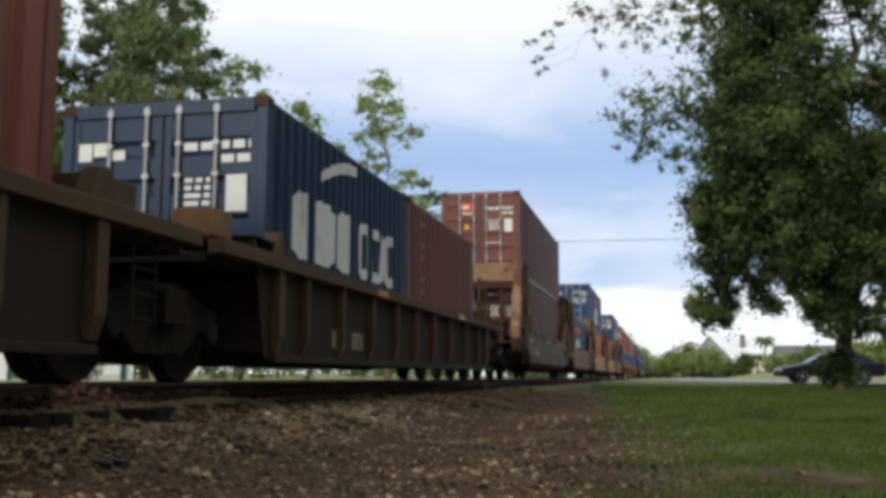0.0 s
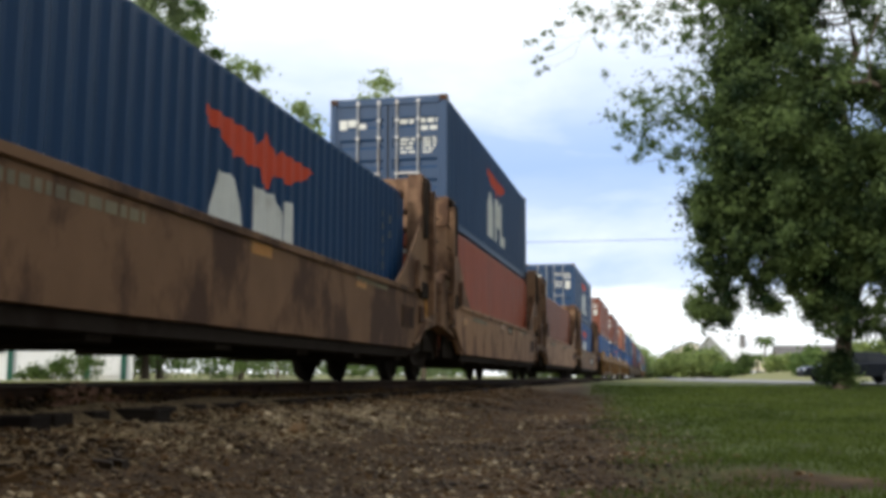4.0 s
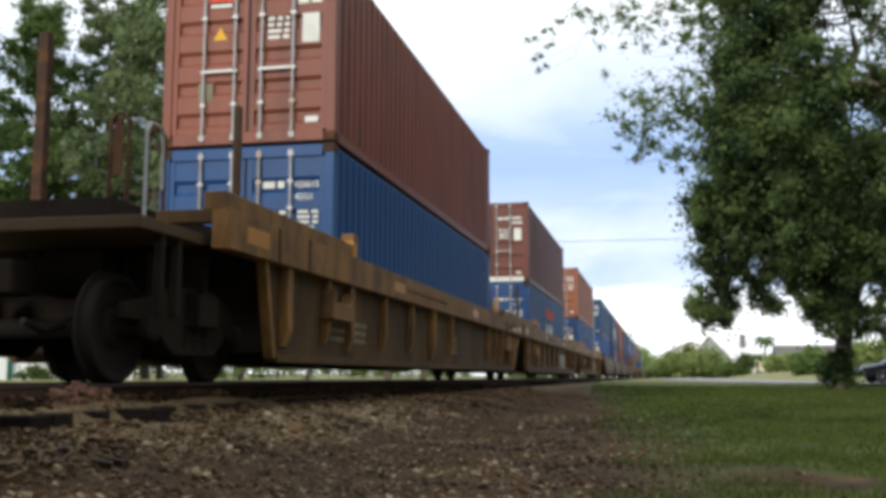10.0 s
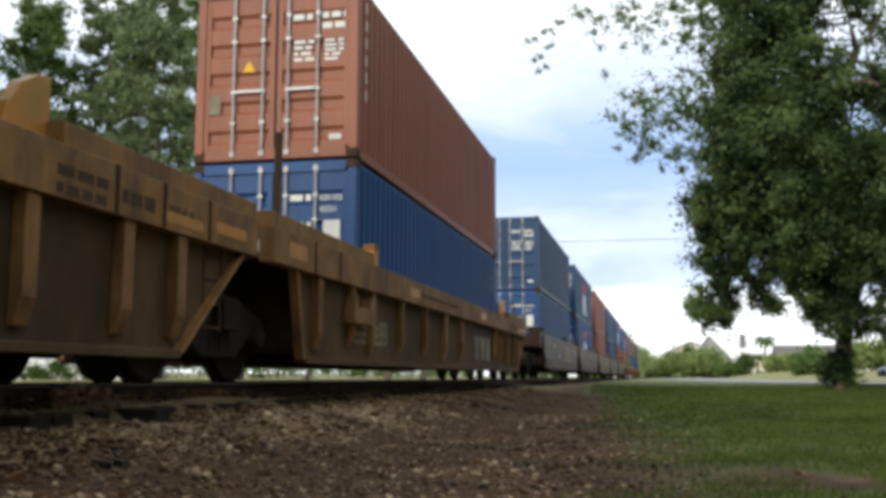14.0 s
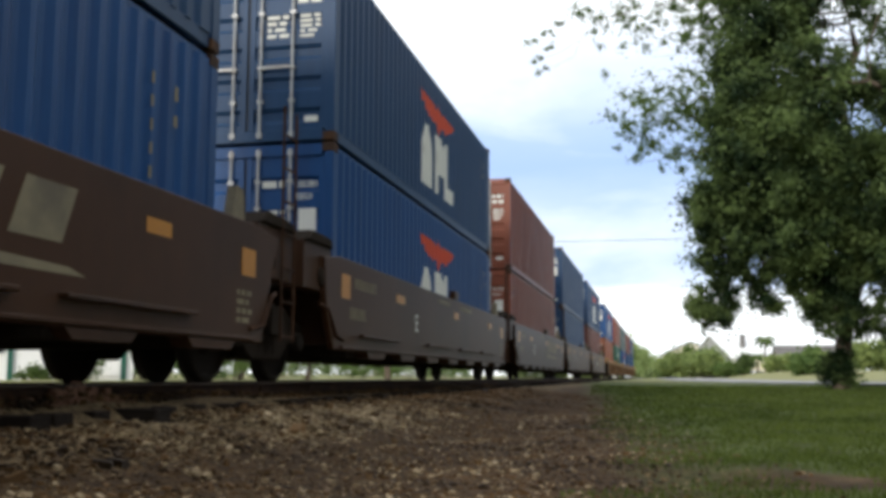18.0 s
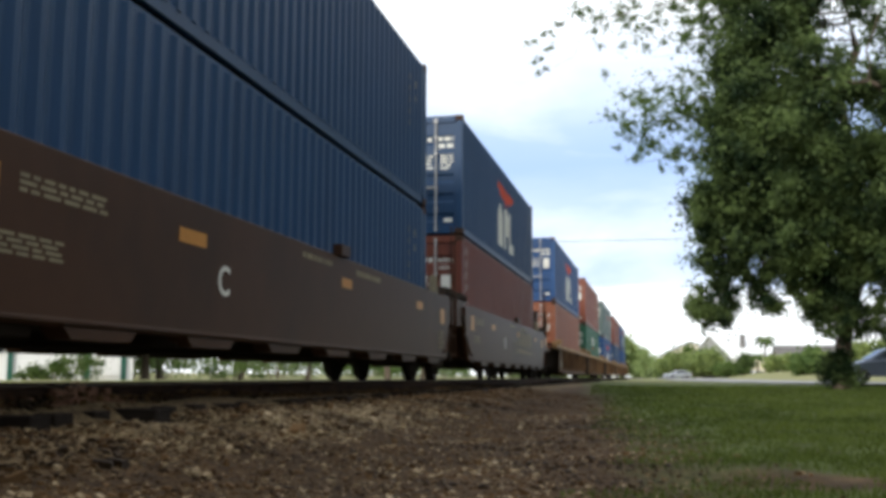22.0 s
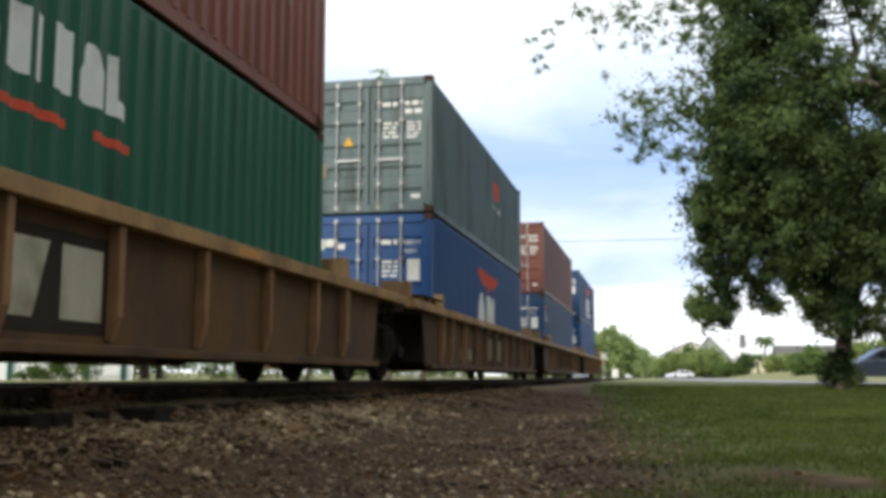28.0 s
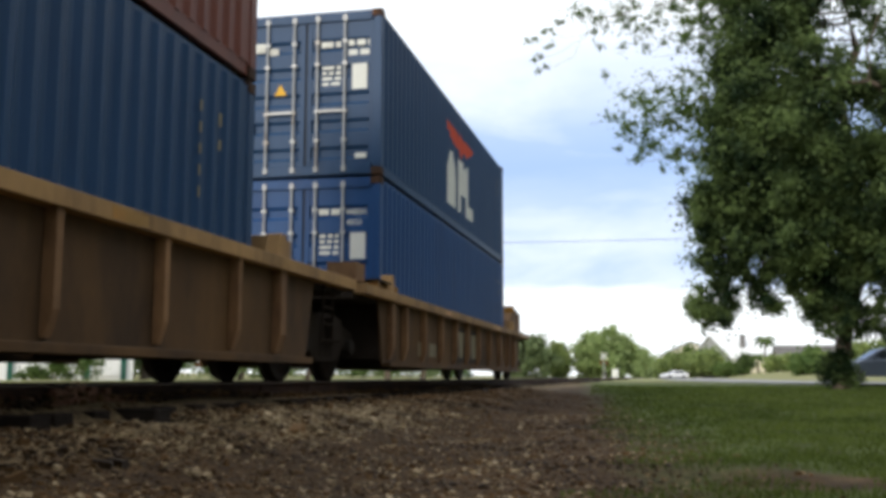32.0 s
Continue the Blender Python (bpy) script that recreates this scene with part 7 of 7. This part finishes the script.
for k in range(15):
    y = 58 + k * 11
    bush("long rounded green shrub along the field", (-34 - 3 * (k % 3) - 0.03 * y, y), 10, 3.6 + (k % 3) * 0.8, (M_LEAF_MID, M_LEAF_PALE)[k % 2], 80 + k, 30, 90, 0.35, "shrub")
for k in range(4):
    bush("long rounded green shrub along the field", (-44, 18 + k * 9), 9, 3.5, M_LEAF_MID, 100 + k, 30, 90, 0.3, "shrub")

# ---------------------------------------------------------------- crossing signal, box, cable
M_POLE = mat("silver painted pole", (0.5, 0.5, 0.5), 0.5, 0.4, var=0.1)
M_POLEWOOD = mat("weathered pole timber", (0.14, 0.11, 0.085), 0.9, var=0.25, scale=10, stretch=(3, 3, 0.4), bump=0.4)
gz = ground_height(-9.7, 180)
sig = thing("crossing_signal", "crossing signal mast with crossbuck and lamp discs", "signal", (-9.6, 180, gz))
part("mast", Shape().rod((0, 0, 0), (0, 0, 4.7), 0.07, 10).mesh("mast"), M_POLE, sig)
part("base", Shape().box(-0.25, 0.25, -0.25, 0.25, 0, 0.5).mesh("base", 0.02), M_WHITEWALL, sig)
for sg in (-1, 1):
    blade = part("crossbuck_blade", cached("blade", lambda: Shape().box(-0.7, 0.7, -0.02, 0.02, -0.12, 0.12), 0.01), M_WHITE, sig, "white crossbuck blade", (0, -0.1, 4.2), (0, radians(45 * sg), 0))
    part("lamp_disc", cached("disc", lambda: Shape().lathe([(-0.05, 0.28), (0.0, 0.3), (0.06, 0.28)], "y", 18)), M_GRIME, sig, "black lamp disc", (sg * 0.45, -0.12, 3.0))
    part("lamp_lens", cached("lens", lambda: Shape().lathe([(-0.09, 0.1), (-0.05, 0.12)], "y", 14)), M_RED, sig, "red lens", (sg * 0.45, -0.13, 3.0))
cab = thing("relay_cabinet", "white metal relay cabinet beside the crossing", "cabinet", (-7.6, 178, ground_height(-7.6, 178)))
boxed("body", (-0.55, 0.55, -0.4, 0.4, 0.1, 1.75), M_WHITEWALL, cab)
boxed("door", (-0.45, 0.45, -0.43, -0.4, 0.2, 1.6), M_WHITE, cab)
boxed("plinth", (-0.6, 0.6, -0.45, 0.45, 0, 0.1), M_GALV, cab)
line = thing("overhead_cable", "thin dark cable strung between timber poles", "cable", (0, 92, 0))
cab_pts = [Vector((-36 + 76 * k / 24, 0, 12.95 - 0.55 * (1 - ((k - 12) / 12) ** 2))) for k in range(25)]
wire = Shape()
wire.tube(cab_pts, 0.024, 5)
part("wire", wire.mesh("wire"), M_GASKET, line)
for x in (-36, 40):
    part("pole", cached("cable_pole", lambda: Shape().lathe([(-0.4, 0.16), (6, 0.14), (13.4, 0.1)], "z", 10)), M_POLEWOOD, line, "", (x, 0, 0))


# ---------------------------------------------------------------- road vehicles
M_CAR_DARK = mat("dark metallic car paint", (0.03, 0.034, 0.045), 0.25, 0.3, var=0.1, bump=0)
M_CAR_GREY = mat("blue-grey metallic car paint", (0.13, 0.15, 0.19), 0.28, 0.4, var=0.1, bump=0)
M_CAR_WHITE = mat("white car paint", (0.8, 0.8, 0.8), 0.3, 0.0, var=0.04, bump=0)
M_CAR_SILVER = mat("silver car paint", (0.42, 0.44, 0.46), 0.3, 0.5, var=0.06, bump=0)
M_TYRE = mat("tyre rubber", (0.02, 0.02, 0.021), 0.85, var=0.15)
M_ALLOY = mat("bright alloy rim", (0.78, 0.78, 0.79), 0.3, 0.6, var=0.05, bump=0)
M_LENS = mat("clear lamp glass", (0.75, 0.76, 0.78), 0.15, 0.0, var=0.05, bump=0)
M_TAIL = mat("red lamp glass", (0.5, 0.02, 0.02), 0.2, var=0.05, bump=0)


def car(label, at, turn, paint, tall=1.45, name="car"):
    """A car, nose to its own -x; origin on the road under the front axle."""
    ob = thing(name, label, "car", at, "vehicles on the street", "", turn)
    k = tall / 1.45
    low = [(-0.92, 0.3), (-0.95, 0.55), (-0.88, 0.72), (0.25, 0.92 * k), (2.9, 0.97 * k), (3.68, 0.95 * k), (3.74, 0.6), (3.66, 0.3)]
    body = Shape().prism("y", low, -0.88, 0.88)
    part("body", body.mesh("car_body", 0.06), paint, ob)
    roof = [(0.3, 0.9 * k), (1.05, 1.36 * k), (1.5, 1.45 * k), (2.4, 1.43 * k), (3.35, 0.96 * k)]
    cabin = Shape()
    n = len(roof)
    for sy in (-1, 1):
        for i, (x, z) in enumerate(roof):
            inset = 0.8 - 0.16 * (z / k - 0.9) / 0.55
            cabin.v.append((x, sy * inset, z))
    cabin.f = [tuple(range(n)), tuple(range(2 * n - 1, n - 1, -1))] + [(i, i + n, (i + 1) % n + n, (i + 1) % n) for i in range(n)]
    part("cabin", cabin.mesh("cabin", 0.03), paint, ob)
    for sy in (-1, 1):
        for x0, x1, x2, x3 in ((0.62, 1.78, 1.78, 1.2), (1.86, 2.98, 2.36, 1.86)):
            z0, z1 = 0.98 * k, 1.36 * k
            y0, y1 = sy * 0.795, sy * 0.68
            w = Shape()
            w.v = [(x0, y0, z0), (x1, y0, z0), (x2, y1, z1), (x3, y1, z1)]
            w.v += [(x, y - sy * 0.03, z) for x, y, z in w.v]
            w.f = [(0, 1, 2, 3), (7, 6, 5, 4), (0, 1, 5, 4), (1, 2, 6, 5), (2, 3, 7, 6), (3, 0, 4, 7)]
            part("side_window", w.mesh("side_window"), M_GLASS, ob, "dark glass")
        boxed("headlight", (-0.95, -0.78, *sorted((sy * 0.5, sy * 0.83)), 0.56, 0.7), M_LENS, ob, "clear headlight")
        boxed("tail_light", (3.62, 3.75, *sorted((sy * 0.5, sy * 0.85)), 0.7 * k, 0.88 * k), M_TAIL, ob, "red tail light")
        boxed("mirror", (0.72, 0.9, *sorted((sy * 0.86, sy * 1.02)), 0.95 * k, 1.06 * k), paint, ob)
        for x in (0.0, 2.75):
            wh = part("wheel", cached(("tyre", sy), lambda: Shape().lathe([(sy * 0.66, 0.24), (sy * 0.68, 0.31), (sy * 0.72, 0.33), (sy * 0.86, 0.33), (sy * 0.9, 0.31), (sy * 0.905, 0.24)], "y", 24)), M_TYRE, ob, "black tyre", (x, 0, 0.33))
            part("rim", cached(("rim", sy), lambda: Shape().lathe([(sy * 0.8, 0.245), (sy * 0.908, 0.24), (sy * 0.9, 0.2), (sy * 0.885, 0.08), (sy * 0.915, 0.05)], "y", 20)), M_ALLOY, wh, "bright alloy rim")
    glass = Shape()
    for (xa, za), (xb, zb) in (((0.36, 0.95 * k), (1.02, 1.33 * k)), ((3.25, 1.02 * k), (2.5, 1.39 * k))):
        s = 0.02 if xa < 1 else -0.02
        glass.add([(xa - s, -0.7, za + 0.02), (xa - s, 0.7, za + 0.02), (xb - s, 0.6, zb + 0.02), (xb - s, -0.6, zb + 0.02)], [(0, 1, 2, 3)])
    part("windscreen", glass.mesh("windscreen"), M_GLASS, ob, "dark glass")
    boxed("bumper", (-0.98, -0.86, -0.8, 0.8, 0.32, 0.5), M_GASKET if paint is M_CAR_DARK else paint, ob)
    return ob


CAR_Z = -0.205
dark_car = car("dark sedan with bright rims on the street", (6.4, 50, CAR_Z), 4, M_CAR_DARK)
grey_car = car("blue-grey car waiting on the street", (16, 48, CAR_Z), 4, M_CAR_GREY, 1.62)
silver_car = car("silver car driving far down the street", (7, 178, -0.2), 62, M_CAR_SILVER)
white_car = car("white car far down the street", (7, 182, -0.2), 30, M_CAR_WHITE)


# ---------------------------------------------------------------- what moves
def travelled(t):
    """Metres that the train has gone, counted from the middle of the clip."""
    u = t - 16.0
    return 9.60759 * u - 0.0061437 * u * u + 0.00083942 * u ** 3 - 1.8714e-5 * u ** 4


def motions():
    times = [k * 0.5 for k in range(65)]
    for ob in TRAIN:
        at = ob.matrix_basis.translation.copy()
        walk(ob, [(t, pose(at.x, at.y - travelled(t), at.z)) for t in times])
    spins = [k / 15 for k in range(481)]
    for w in WHEEL_SETS:
        at = w.location.copy()
        walk(w, [(t, pose(*at, math.degrees((travelled(t) - travelled(0)) / WHEEL_R))) for t in spins])

    # the thin sprays stir in the wind
    for k, ob in enumerate(SPRAYS):
        at = ob.location.copy()
        walk(ob, [(t, pose(*at, 0, 0.5 * math.sin(1.7 * t + 2.1 * k) + 0.35 * math.sin(3.1 * t + k), 0.6 * math.sin(1.2 * t + 1.3 * k))) for t in times])

    def street(ob, rows, turn, z):
        walk(ob, [(t, pose(x, y, z, 0, 0, turn)) for t, x, y in rows])
    street(dark_car, [(0, 6.35, 50), (1, 6.92, 50), (2, 7.02, 50), (3, 7.1, 50), (6, 8.2, 50), (7, 8.5, 50), (9, 9.5, 49.8), (12, 9.95, 49.7), (14, 10.9, 49.5), (15.5, 13, 49), (17, 16.5, 48.4), (19, 23, 48), (32, 30, 47.9)], 4, CAR_Z)
    street(grey_car, [(0, 29, 48), (17, 19, 48), (19, 12.6, 48), (20, 10.6, 48.2), (21, 9.45, 48.4), (22, 8.7, 48.5), (24, 8.5, 48.5), (32, 8.5, 48.5)], 4, CAR_Z)
    street(silver_car, [(0, 11.9, 181.5), (19.2, 11.9, 181.5), (20.2, 7.5, 177.5), (21, 2.6, 176), (22, 1.7, 178), (23, 1.3, 180), (24, -0.4, 182), (25, -3.2, 184.5), (26, -7, 188), (32, -40, 198)], 25, -0.2)
    street(white_car, [(0, 14.9, 183), (25.2, 14.9, 183), (26.4, 8.5, 178.5), (27.2, 4.0, 176.5), (28, 2.1, 176.5), (29, 1.75, 177), (32, 1.2, 178)], 30, -0.2)


motions()
